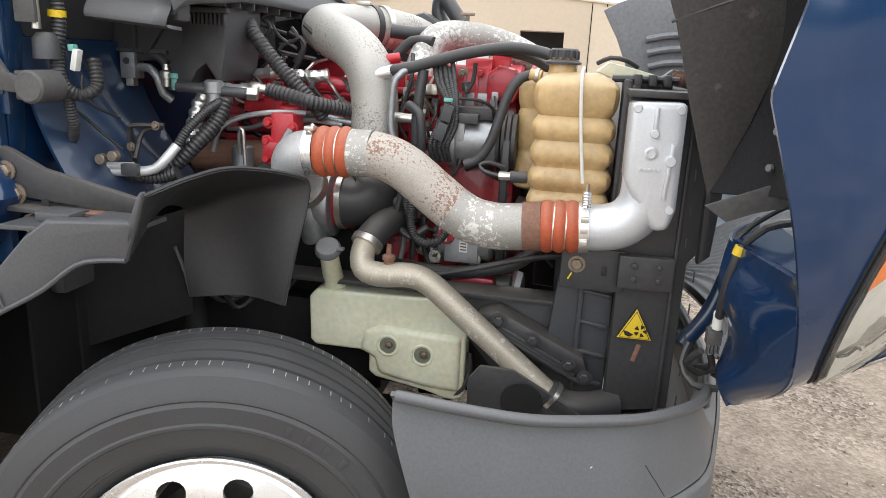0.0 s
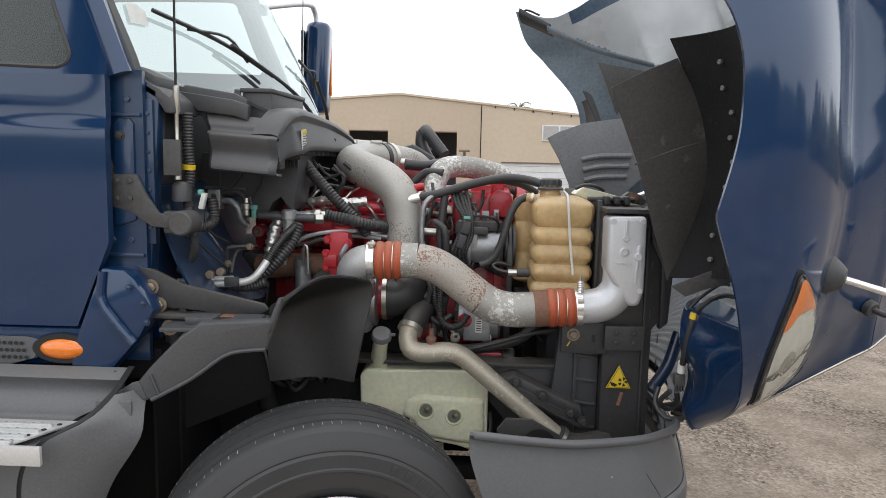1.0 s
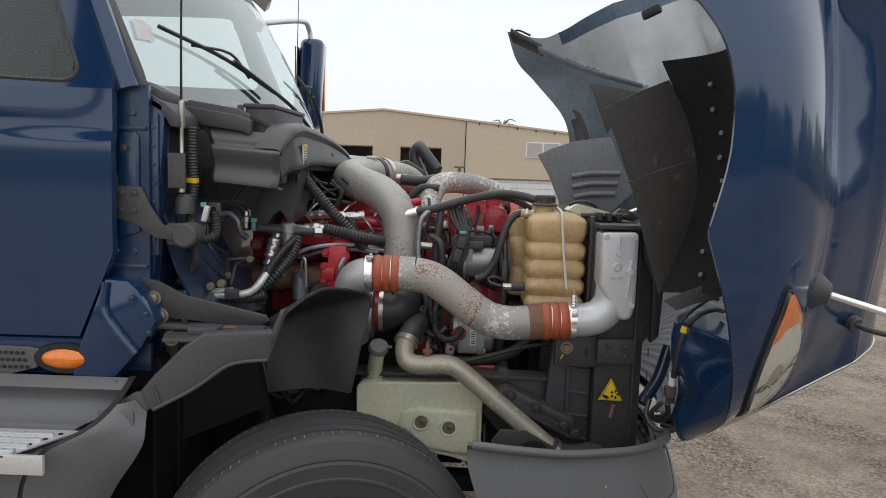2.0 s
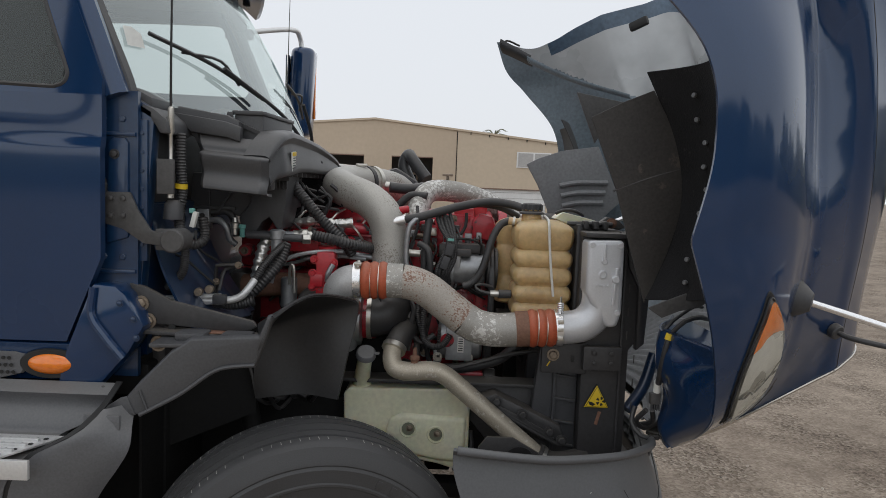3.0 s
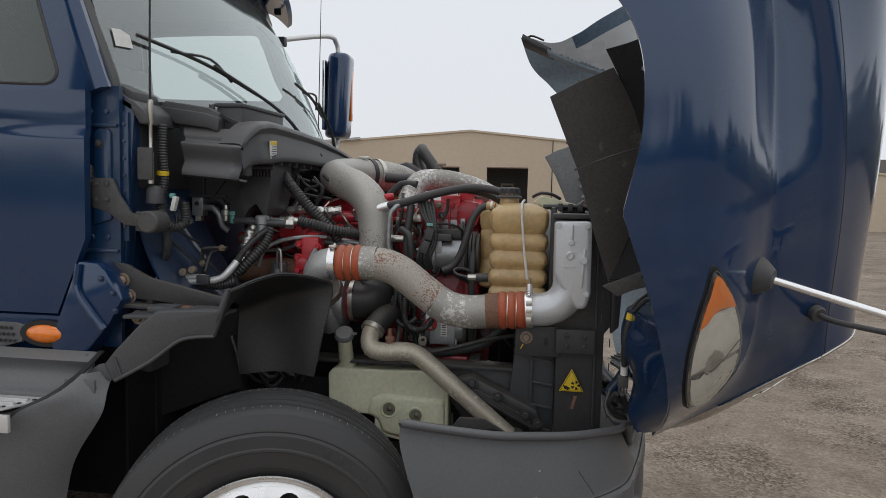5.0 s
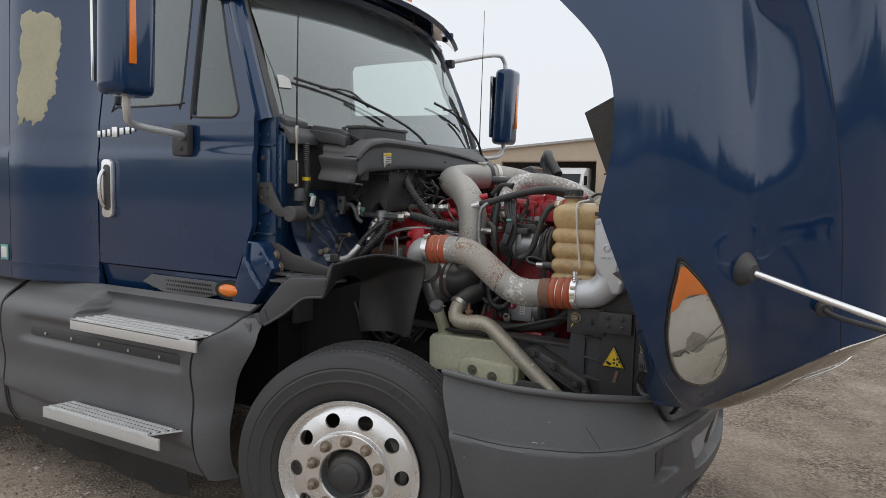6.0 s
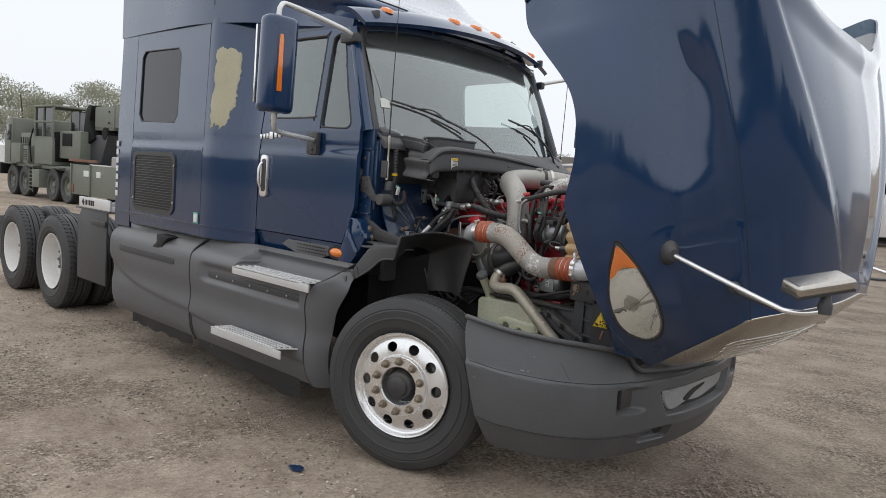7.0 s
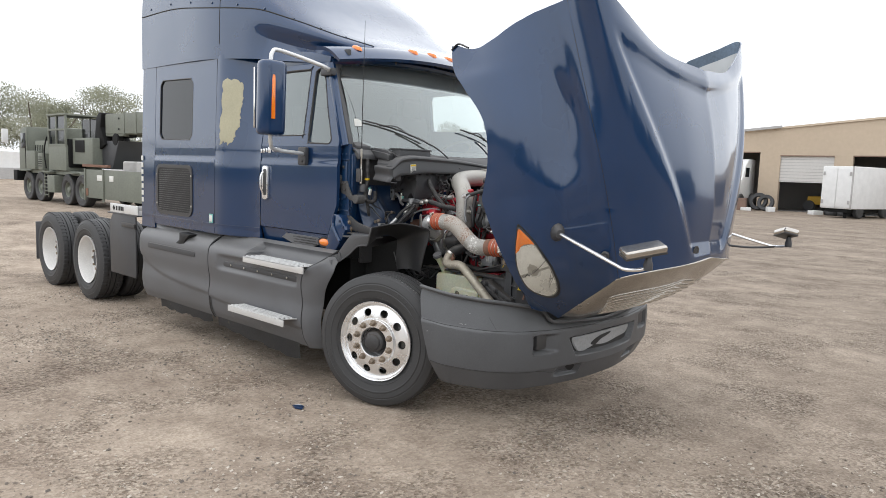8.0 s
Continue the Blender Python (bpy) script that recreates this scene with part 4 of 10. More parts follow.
def skin_patch(at, outline, lift, depth, bm=None):
    """A raised or sunk plate that follows a curved skin inside an outline of (u, v)."""
    bm = bm or bmesh.new()
    c = (sum(p[0] for p in outline) / len(outline), sum(p[1] for p in outline) / len(outline))
    rings = []
    for k in (1.0, 0.97, 0.8, 0.5, 0.0001):
        h = lift - depth if k == 1.0 else lift
        rings.append([bm.verts.new(at(c[0] + (u - c[0]) * k, c[1] + (v - c[1]) * k, h)[0]) for u, v in outline])
    n = len(outline)
    for a, b in zip(rings, rings[1:]):
        for j in range(n):
            bm.faces.new((a[j], a[(j + 1) % n], b[(j + 1) % n], b[j]))
    bm.faces.new(rings[-1])
    bmesh.ops.recalc_face_normals(bm, faces=bm.faces)
    # faces must look outwards
    f = bm.faces[:][-1]
    if f.normal.dot(at(c[0], c[1])[1]) < 0:
        bmesh.ops.reverse_faces(bm, faces=bm.faces)
    return bm


def outline_uv(points, n=6):
    """A closed smooth outline in (u, v)."""
    p = [Vector((u, v, 0)) for u, v in points]
    out = []
    k = len(p)
    for i in range(k):
        a, b, c, d = p[i - 1], p[i], p[(i + 1) % k], p[(i + 2) % k]
        for j in range(n):
            t = j / n
            q = 0.5 * (2 * b + (c - a) * t + (2 * a - 5 * b + 4 * c - d) * t * t + (3 * b - a - 3 * c + d) * t ** 3)
            out.append((q.x, q.y))
    return out


part("lip", tube([Vector(bumper_at(0.004 + 0.992 * k / 60, 0.0)) + Vector((0, 0, 0.002)) for k in range(61)], 0.013, 10, 0.03), bumper_plastic, bumper, "rolled upper lip")
groove = [Vector(bumper_skin(0.008 + 0.984 * k / 90, bump_v(0.008 + 0.984 * k / 90, 0.738 - 0.040 * min(1, min(k, 90 - k) / 27)), 0.0003)[0]) for k in range(91)]
part("groove", tube(groove, 0.0022, 6, 0.03), black_ink, bumper)
low_groove = [Vector(bumper_skin(0.01 + 0.36 * k / 24, 0.765, 0.0005)[0]) for k in range(25)]
part("groove", tube(low_groove, 0.0016, 6, 0.03), black_ink, bumper)
crack = [Vector(bumper_skin(0.176 + 0.014 * k / 8, bump_v(0.18, 0.80 - 0.075 * k / 8), 0.0004)[0]) for k in range(9)]
part("crack", tube(crack, 0.0009, 5, 0.02), black_ink, bumper, "hairline crack")
for u0, u1, z0, dz in ((0.118, 0.124, 0.745, 0.0), (0.128, 0.131, 0.744, 0.002), (0.022, 0.023, 0.66, 0.006), (0.135, 0.1365, 0.815, 0.003), (0.100, 0.107, 0.915, -0.002)):
    part("scuff", tube([Vector(bumper_skin(u0 + (u1 - u0) * k / 6, bump_v(u0, z0 + dz * k / 6), 0.0004)[0]) for k in range(7)], 0.0022, 5, 0.02, squash=0.5), scuff_pale, bumper)


def u_of(y):
    """Where along the bumper its plan reaches that y, on the front."""
    lo, hi = 0.2, 0.8
    for _ in range(40):
        m = (lo + hi) / 2
        lo, hi = (m, hi) if bumper_at(m, 0.5)[1] < y else (lo, m)
    return (lo + hi) / 2


def front_patch(yz, lift, depth, name, material, label=""):
    """A plate on the bumper's front, outlined in (y from the middle, height)."""
    o = outline_uv([(u_of(Y0 + y), bump_v(u_of(Y0 + y), z)) for y, z in yz], 4)
    return part(name, skin_patch(bumper_skin, o, lift, depth), material, bumper, label)


for s in (-1, 1):
    # Near-black plates give the lamp recesses and tow holes their shade.
    front_patch([(s * 0.760, 0.650), (s * 0.70, 0.650), (s * 0.685, 0.61), (s * 0.70, 0.566), (s * 0.745, 0.562), (s * 0.762, 0.60)], 0.003, 0.004, "fog_lamp_recess", mesh_hole_black, "dark fog lamp recess")
    front_patch([(s * 0.752, 0.642), (s * 0.715, 0.640), (s * 0.700, 0.61), (s * 0.72, 0.576), (s * 0.745, 0.575)], 0.012, 0.010, "fog_lamp", rim_grey, "small dusty fog lamp")
    front_patch([(s * 0.742, 0.628), (s * 0.722, 0.628), (s * 0.716, 0.605), (s * 0.738, 0.595)], 0.015, 0.004, "fog_lens", clear_lens)
    front_patch([(s * 0.435, 0.412), (s * 0.350, 0.412), (s * 0.345, 0.375), (s * 0.375, 0.366), (s * 0.425, 0.390)], 0.003, 0.004, "tow_hole", mesh_hole_black, "tow opening")
# Another near-black plate, for the darkness inside the air opening.
front_patch([(-0.425, 0.622), (-0.2, 0.628), (0, 0.630), (0.2, 0.628), (0.425, 0.622), (0.36, 0.515), (0.2, 0.505), (0, 0.500), (-0.2, 0.505), (-0.36, 0.515)], 0.003, 0.003, "air_opening", mesh_hole_black, "dark lower air opening")
air = front_patch([(-0.405, 0.616), (-0.22, 0.622), (0, 0.624), (0.22, 0.622), (0.400, 0.612), (0.34, 0.560), (0.18, 0.545), (0.02, 0.525), (-0.12, 0.530), (-0.19, 0.545), (-0.26, 0.512), (-0.345, 0.514)], 0.014, 0.008, "air_panel", zinc_grey, "pale grey panel inside the air opening")
front_patch([(-0.20, 0.552), (-0.10, 0.592), (0.04, 0.606), (0.06, 0.596), (-0.06, 0.570), (-0.15, 0.535)], 0.017, 0.002, "air_slit", mesh_hole_black)
inner_box = box((1.02, Y0, 0.62), (0.10, 1.5, 0.12), 0.02)
part("bumper_beam", inner_box, black_metal, bumper)
part("bumper_shelf", box((0.93, Y0, 0.685), (0.22, 1.40, 0.05), 0.02), black_metal, bumper, "dark shelf behind the bumper top")

# -- cab --
def side_y(x, z):
    """The near wall's y: the door, then a flare out to the wider sleeper; leaning in above the belt line."""
    t = min(1, max(0, (-1.80 - x) / 0.50))
    y = -1.035 - 0.02 * min(1, max(0, (-0.69 - x) / 1.1)) - 0.125 * t * t * (3 - 2 * t)
    lean = max(0, z - 1.93)
    y += lean * (0.135 * (1 - t) + 0.03 * t)
    y += 0.012 * math.exp(-((z - 1.80) / 0.012) ** 2) * (1 - t) * 0.0
    belt = 1 / (1 + math.exp((z - 1.795) / 0.006))
    return y - 0.010 * belt


def on_side(x, z, depth):
    return (x, side_y(x, z) + depth, z)


def both_sides(make, name, material, parent, label=""):
    a = part(name, make(), material, parent, label)
    b = part(name, mirrored(make()), material, parent, label)
    return a, b


def wall_panel(x0, x1, z0, z1, nx=10, nz=30, thick=0.02):
    return sheet(lambda u, v: (x0 + (x1 - x0) * u, side_y(x0 + (x1 - x0) * u, z0 + (z1 - z0) * v), z0 + (z1 - z0) * v), nx, nz, thick)


cab = part("cab", prism([(-0.62, 1.10), (-0.62, 1.95), (-1.80, 1.95), (-1.80, 1.10)], "y", -0.98, -0.96, 0.0), paint_dull, truck, "navy day cab with black windshield surround")
part("floor", box((-2.25, Y0, 1.08), (3.30, 2.0, 0.10), 0.01), frame_metal, cab)
part("rear_wall", box((-3.88, Y0, 2.15), (0.05, 2.25, 2.1), 0.02), paint, cab)
part("back_panel", box((-1.86, Y0, 1.9), (0.03, 1.9, 1.55), 0.0), interior, cab, "dark curtain line behind the seats")
part("headliner", box((-1.40, Y0, 2.64), (0.95, 1.80, 0.04), 0.01), interior, cab)
part("dashboard", prism([(-0.62, 1.60), (-0.60, 1.86), (-0.72, 1.93), (-0.95, 1.95), (-1.02, 1.86), (-0.98, 1.60)], "y", -0.90, 1.0, 0.03), interior, cab, "dark dashboard")

# seats seen through the glass
def seat(y):
    back = prism([(-1.62, 1.50), (-1.50, 1.50), (-1.60, 2.28), (-1.66, 2.33), (-1.72, 2.28)], "y", y - 0.24, y + 0.24, 0.04, segments=3)
    ob = part("cab_seat", back, interior, truck, "dark cloth driver's seat")
    part("headrest", prism([(-1.62, 2.30), (-1.60, 2.47), (-1.64, 2.50), (-1.70, 2.48), (-1.70, 2.30)], "y", y - 0.14, y + 0.14, 0.03, segments=3), interior, ob)
    part("cushion", box((-1.38, y, 1.50), (0.52, 0.50, 0.16), 0.05), interior, ob)


seat(-0.55)
seat(0.65)
part("steering_wheel", lathe([(0.205, -0.014), (0.222, 0.0), (0.205, 0.014), (0.190, 0.0)], toward((-1.02, 0.65, 1.93), (-0.6, 0, 0.8)), 32, close=True), interior, cab)
DOOR_FRONT = [(-0.700, 1.46), (-0.700, 1.975), (-0.955, 2.615), (-1.135, 2.615), (-1.135, 1.215), (-0.800, 1.215)]
QUARTER = [(-0.800, 1.985), (-0.808, 1.962), (-0.830, 1.950), (-0.865, 1.948), (-1.065, 1.955), (-1.092, 1.965), (-1.105, 1.99), (-1.108, 2.50), (-1.10, 2.545), (-1.075, 2.565), (-1.035, 2.572), (-1.005, 2.562), (-0.985, 2.535), (-0.90, 2.26), (-0.815, 2.03)]
MAIN = [(-1.175, 2.035), (-1.190, 2.02), (-1.64, 2.02), (-1.66, 2.04), (-1.66, 2.55), (-1.64, 2.57), (-1.19, 2.57), (-1.175, 2.555)]


SPLIT = 1.93  # the clean lower panel ends here, the window frames begin


def door_front(z):
    return -0.700 - 0.100 * min(1, max(0, (1.46 - z) / 0.245))


WIDE = [(-0.86, 2.20), (-0.885, 2.17), (-1.70, 2.185), (-1.735, 2.215), (-1.735, 2.52), (-1.70, 2.565), (-1.06, 2.570), (-1.005, 2.55), (-0.985, 2.52), (-0.91, 2.30)]


def wide_door():
    """The far door: its two panes read as one opening behind the trim."""
    bm = sheet(lambda u, v: (-1.765 + (door_front(1.215 + (SPLIT - 1.215) * v) + 1.765) * u, side_y(-1.0, 1.215 + (SPLIT - 1.215) * v), 1.215 + (SPLIT - 1.215) * v), 12, 30, 0.03)
    return merged(bm, holed([(-0.700, SPLIT), (-0.700, 1.975), (-0.955, 2.615), (-1.765, 2.625), (-1.765, SPLIT)], WIDE, on_side, 0.03))


def fine_door():
    """A smooth lower panel and two window frames over it."""
    def lower(u, v):
        z = 1.215 + (SPLIT - 1.215) * v
        x = -1.765 + (door_front(z) + 1.765) * u
        return (x, side_y(x, z), z)
    bm = sheet(lower, 24, 60, 0.03, flip=False)
    front = [p for p in DOOR_FRONT if p[1] > SPLIT]
    bm2 = holed([(-0.700, SPLIT)] + front[:2] + [(-1.135, 2.615), (-1.135, SPLIT)], QUARTER, on_side, 0.03)
    bm = merged(bm, bm2)
    return merged(bm, holed([(-1.135, SPLIT), (-1.135, 2.615), (-1.765, 2.625), (-1.765, SPLIT)], MAIN, on_side, 0.03))


def outward_pane(loop, depth):
    """A pane that faces out of the near wall."""
    bm = bmesh.new()
    f = bm.faces.new([bm.verts.new(on_side(x, z, depth)) for x, z in loop])
    f.normal_update()
    if f.normal.y > 0:
        f.normal_flip()
    return bm


def door_parts(mesh_of, shape=None, panes=((QUARTER, "quarter_window"), (MAIN, "door_window"))):
    door = part("door", mesh_of((shape or fine_door)()), paint, truck, "navy cab door with two tinted windows")
    for loop, nm in panes:
        ring = [Vector(on_side(x, z, 0.006)) for x, z in loop]
        part("window_seal", mesh_of(tube(ring + ring[:2], 0.011, 8, 0.03, squash=0.7)), hose_rubber, door)
        bm = outward_pane(loop, 0.014)
        pane = part(nm, mesh_of(bm), window_glass, door, "tinted glass")
        pane.visible_shadow = False
    handle = mesh_of(prism([(x - 1.675, z + 1.605) for x, z in rounded(0.085, 0.30, 0.03)], "y", -1.088, -1.062, 0.008))
    part("door_handle", handle, polished, door, "bright chrome handle surround")
    part("handle_grip", mesh_of(prism([(x - 1.668, z + 1.61) for x, z in rounded(0.056, 0.235, 0.022)], "y", -1.0905, -1.08, 0.004)), black_metal, door)
    part("handle_pull", mesh_of(tube([(-1.690, -1.09, 1.51), (-1.692, -1.112, 1.56), (-1.692, -1.112, 1.66), (-1.690, -1.09, 1.70)], 0.010, 8)), polished, door)
    return door


near_door = door_parts(lambda b: b)
far_door = door_parts(mirrored, wide_door, ((WIDE, "door_window"),))
# the model badge on the door: plain strokes
for i, (dx, w, h) in enumerate([(0.0, 0.018, 0.030), (0.026, 0.018, 0.030), (0.052, 0.018, 0.030), (0.082, 0.030, 0.045), (0.118, 0.022, 0.030), (0.148, 0.022, 0.030), (0.176, 0.016, 0.016)]):
    x = -1.765 + 1.5 * dx
    part("door_badge", box((x, side_y(x, 1.88) - 0.004, 1.885 + 0.003 * i), (w * 1.4, 0.006, h * 1.15), 0.002), polished, near_door)

# pillars, jamb and roof header
def a_pillar():
    return tube([(-0.685, -0.985, 1.93), (-0.80, -0.965, 2.22), (-0.955, -0.925, 2.60)], 0.034, 10, 0.05, squash=1.3)


both_sides(a_pillar, "pillar", paint, cab)
both_sides(lambda: tube([(-0.655, -0.945, 1.90), (-0.675, -0.945, 1.98), (-0.78, -0.925, 2.22), (-0.93, -0.885, 2.585), (-0.93, -0.6, 2.63)], 0.030, 8, 0.05), "screen_seal", dark_plastic, cab)
both_sides(lambda: prism([(-0.72, 1.20), (-0.62, 1.36), (-0.58, 1.90), (-0.70, 1.97), (-0.73, 1.5)], "y", -0.955, -0.90, 0.012), "door_jamb", paint_dull, cab, "navy door jamb")
part("header", tube([(-0.96, -0.92, 2.62), (-0.86, -0.5, 2.665), (-0.82, Y0, 2.68), (-0.86, 0.6, 2.665), (-0.96, 1.02, 2.62)], 0.05, 10, 0.05, squash=0.7), paint, cab)


def screen_at(u, v):
    k = (u - 0.5) * 2
    bot = Vector((-0.36 - 0.33 * abs(k) ** 2.4, Y0 + 0.955 * k, 1.885 + 0.055 * k * k))
    top = Vector((-0.80 - 0.14 * abs(k) ** 2.4, Y0 + 0.935 * k, 2.665 - 0.05 * k * k))
    return bot.lerp(top, v) + Vector((0.03, 0, 0.02)) * math.sin(math.pi * v)


def bare_sheet(f, nu, nv):
    """A single skin of glass."""
    bm = bmesh.new()
    g = [[bm.verts.new(f(i / nu, j / nv)) for j in range(nv + 1)] for i in range(nu + 1)]
    for i in range(nu):
        for j in range(nv):
            bm.faces.new((g[i][j], g[i + 1][j], g[i + 1][j + 1], g[i][j + 1]))
    return bm


pane = part("windshield", bare_sheet(screen_at, 40, 16), screen_glass, cab, "clear curved windshield")
pane.visible_shadow = False
# Added dark sheet behind the glass: the shade below visor and headliner.
band = sheet(lambda u, v: Vector(screen_at(0.02 + 0.96 * u, (0.74 + 0.12 * abs(2 * u - 1) ** 4) * (1 - v) + 0.99 * v)) + Vector((-0.02, 0, -0.012)), 30, 4, 0.004)
part("visor_shade_band", band, interior, cab, "dark sheet for the shade under the visor")
stick = [Vector(screen_at(0.016 + 0.026 * a, 0.215 + 0.085 * b)) + Vector((0.006, -0.004, 0.004)) for a, b in ((0, 0), (1, 0.05), (1, 0.75), (0.5, 1.0), (0, 0.95))]
bm = bmesh.new()
bm.faces.new([bm.verts.new(p) for p in stick])
part("inspection_sticker", bm, white_label, cab, "white paper sticker")

# sleeper: flared front corner, side with window, rear edge trim, lower band
both_sides(lambda: wall_panel(-2.36, -1.777, 1.10, 2.76, 14, 36), "sleeper_corner", paint, cab)
SLEEP_WIN = [(x - 3.165, z + 2.285 - 0.02 * x) for x, z in rounded(0.70, 0.60, 0.085)]
HATCH = [(x - 3.17, z + 1.475) for x, z in rounded(0.70, 0.445, 0.06)]


def sleeper_side():
    bm = wall_panel(-3.615, -2.365, 1.10, 1.90, 12, 60, 0.03)
    return merged(bm, holed([(-2.365, 1.90), (-2.365, 2.76), (-3.615, 2.76), (-3.615, 1.90)], SLEEP_WIN, on_side, 0.03))


both_sides(sleeper_side, "sleeper_wall", paint, cab)
for loop, nm, mt, lb in ((SLEEP_WIN, "sleeper_window", dark_glass, "smoked sleeper window"),):
    def pane_mesh():
        return outward_pane(loop, 0.012)
    both_sides(pane_mesh, nm, mt, cab, lb)
    both_sides(lambda: tube([on_side(x, z, 0.004) for x, z in loop + loop[:2]], 0.006, 8, 0.04), "window_seal", hose_rubber, cab)
hatch = part("luggage_hatch", holed([(x - 3.17, z + 1.475) for x, z in rounded(0.77, 0.515, 0.085)], HATCH, lambda x, z, d: (x, side_y(x, z) - 0.010 + d, z), 0.014), black_metal, truck, "black mesh luggage vent")
part("mesh_back", prism(HATCH, "y", side_y(-3.1, 1.5) - 0.004, side_y(-3.1, 1.5) - 0.002, 0.0), mesh_hole_black, hatch)
for i in range(20):
    z = 1.272 + 0.0214 * i
    part("slat", box((-3.17, side_y(-3.1, z) - 0.006, z), (0.68, 0.006, 0.006), 0.002), black_metal, hatch)
for dx in (-0.37, 0.37):
    for dz in (-0.15, 0.15):
        part("bolt", bolt((-3.17 + dx, side_y(-3.1, 1.5) - 0.010, 1.475 + dz), (0, -1, 0), 0.007, 0.005), zinc, hatch)
both_sides(lambda: wall_panel(-3.93, -3.622, 1.05, 3.28, 6, 20), "rear_trim", paint, cab)
both_sides(lambda: sheet(lambda u, v: (-1.772 - 2.15 * u, side_y(-1.772 - 2.15 * u, 1.09) - 0.006 + 0.02 * v, 1.19 - 0.10 * v), 20, 4, 0.02), "lower_band", paint, cab)
both_sides(lambda: sheet(lambda u, v: (-0.74 - 1.03 * u, side_y(-0.8, 1.2) + 0.03 * v, 1.207 - 0.115 * v), 12, 4, 0.02), "sill", paint, cab)
part("tread_mat", skin_patch(lambda u, v, h=0.0: (Vector((u, side_y(u, 1.2) + 0.012 - h, v)), Vector((0, -1, 0))), [(-1.45, 1.140), (-1.38, 1.182), (-0.95, 1.178), (-0.90, 1.165), (-0.93, 1.115), (-1.02, 1.090), (-1.30, 1.100)], 0.006, 0.006), grey_plastic, cab, "dark perforated sill plate")
for i in range(26):
    for j in range(3):
        part("dimple", disc((-1.38 + 0.017 * i - 0.006 * j, side_y(-1.2, 1.2) + 0.0058, 1.118 + 0.021 * j), (0, -1, 0), 0.0058, 0.0012, seg=8), black_ink, cab)
part("marker_bezel", lathe([(0, 0.012), (0.054, 0.012), (0.057, 0.008), (0.058, 0)], toward((-0.845, side_y(-0.85, 1.2) + 0.008, 1.147), (0, -1, 0)) @ Matrix.Diagonal((1.6, 0.78, 1, 1)), 28), black_ink, cab)
lamp = part("side_marker_lamp", lathe([(0, 0.032), (0.020, 0.030), (0.036, 0.020), (0.046, 0.004), (0.048, 0)], toward((-0.845, side_y(-0.85, 1.2) + 0.008, 1.147), (0, -1, 0)) @ Matrix.Diagonal((1.6, 0.72, 1, 1)), 28), amber, cab, "amber oval side marker")
primer_pts = [(-2.26, 2.53), (-2.19, 2.54), (-2.06, 2.50), (-2.045, 2.38), (-2.06, 2.26), (-2.05, 2.14), (-2.09, 2.06), (-2.12, 1.96), (-2.17, 1.93), (-2.22, 1.965), (-2.28, 1.94), (-2.285, 2.10), (-2.265, 2.3)]
rag = random.Random(4)
primer_pts = [(p[0] + (q[0] - p[0]) * k / 5 + rag.uniform(-0.012, 0.012), p[1] + (q[1] - p[1]) * k / 5 + rag.uniform(-0.014, 0.014)) for p, q in zip(primer_pts, primer_pts[1:] + primer_pts[:1]) for k in range(5)]
part("bare_patch", skin_patch(lambda u, v, h=0.0: (Vector((u, side_y(u, v) - h, v)), Vector((0, -1, 0))), primer_pts, 0.003, 0.003), primer, cab, "ragged patch of bare yellow primer")
part("inspection_label", box((-2.42, side_y(-2.42, 1.24) - 0.004, 1.235), (0.07, 0.004, 0.085), 0.001), green_plug, cab, "small pale green sticker")
part("inspection_label", box((-2.42, side_y(-2.42, 1.24) - 0.007, 1.235), (0.05, 0.003, 0.06), 0.001), white_label, cab)
for i in range(7):
    part("side_lettering", box((-3.90, side_y(-3.9, 1.6) - 0.004, 1.34 + 0.075 * i), (0.045, 0.004, 0.05), 0.001), white_label, cab)

# belt-line highlight crease, drip rails and seams
for pts, r in (([(-1.80, 2.71), (-2.2, 2.762), (-3.6, 2.762)], 0.006), ([(-1.772, 1.22), (-1.772, 2.62)], 0.004), ([(-2.366, 1.2), (-2.366, 2.74)], 0.002), ([(-3.618, 1.1), (-3.618, 3.2)], 0.004)):
    part("panel_seam", tube([on_side(x, z, -0.0005) for x, z in pts], r, 6, 0.05), black_ink, cab)

both_sides(lambda: prism([(-1.85, 2.58), (-0.95, 2.585), (-0.93, 2.66), (-1.2, 2.72), (-1.85, 2.78)], "y", -0.945, -0.91, 0.004), "door_header", paint, cab)
# roof fairing: one loft from the rear wall to a nose over the windshield
RK = [-3.95, -3.2, -2.5, -1.9, -1.5, -1.15, -0.92, -0.78]
ROOF_W = [1.21, 1.22, 1.22, 1.14, 1.05, 0.97, 0.86, 0.62]
ROOF_B = [2.74, 2.74, 2.73, 2.70, 2.66, 2.64, 2.66, 2.69]
ROOF_T = [4.05, 4.00, 3.82, 3.45, 3.15, 2.94, 2.83, 2.76]


def roof_at(u, v):
    x = -3.95 + 3.17 * (1 - (1 - u) ** 1.6)
    w, b, t = curve_at(RK, ROOF_W, x), curve_at(RK, ROOF_B, x), curve_at(RK, ROOF_T, x)
    a = math.pi * v
    c, s = math.cos(a), math.sin(a)
    n = 2 / 5.0
    y = -math.copysign(abs(c) ** n, c) * w
    z = b + (t - b) * abs(s) ** n
    reach = min(1, max(0, (x + 1.98) / 0.30))
    dent = (0.070 + 0.05 * min(1, max(0, (x + 1.7) / 0.6))) * reach * reach * (3 - 2 * reach) * math.exp(-((z - 2.82 + 0.20 * (x + 1.6)) / 0.095) ** 2)
    dent *= min(1, max(0, (z - b - 0.015) / 0.09))
    y -= math.copysign(dent, y)
    return (x, Y0 + y, z)


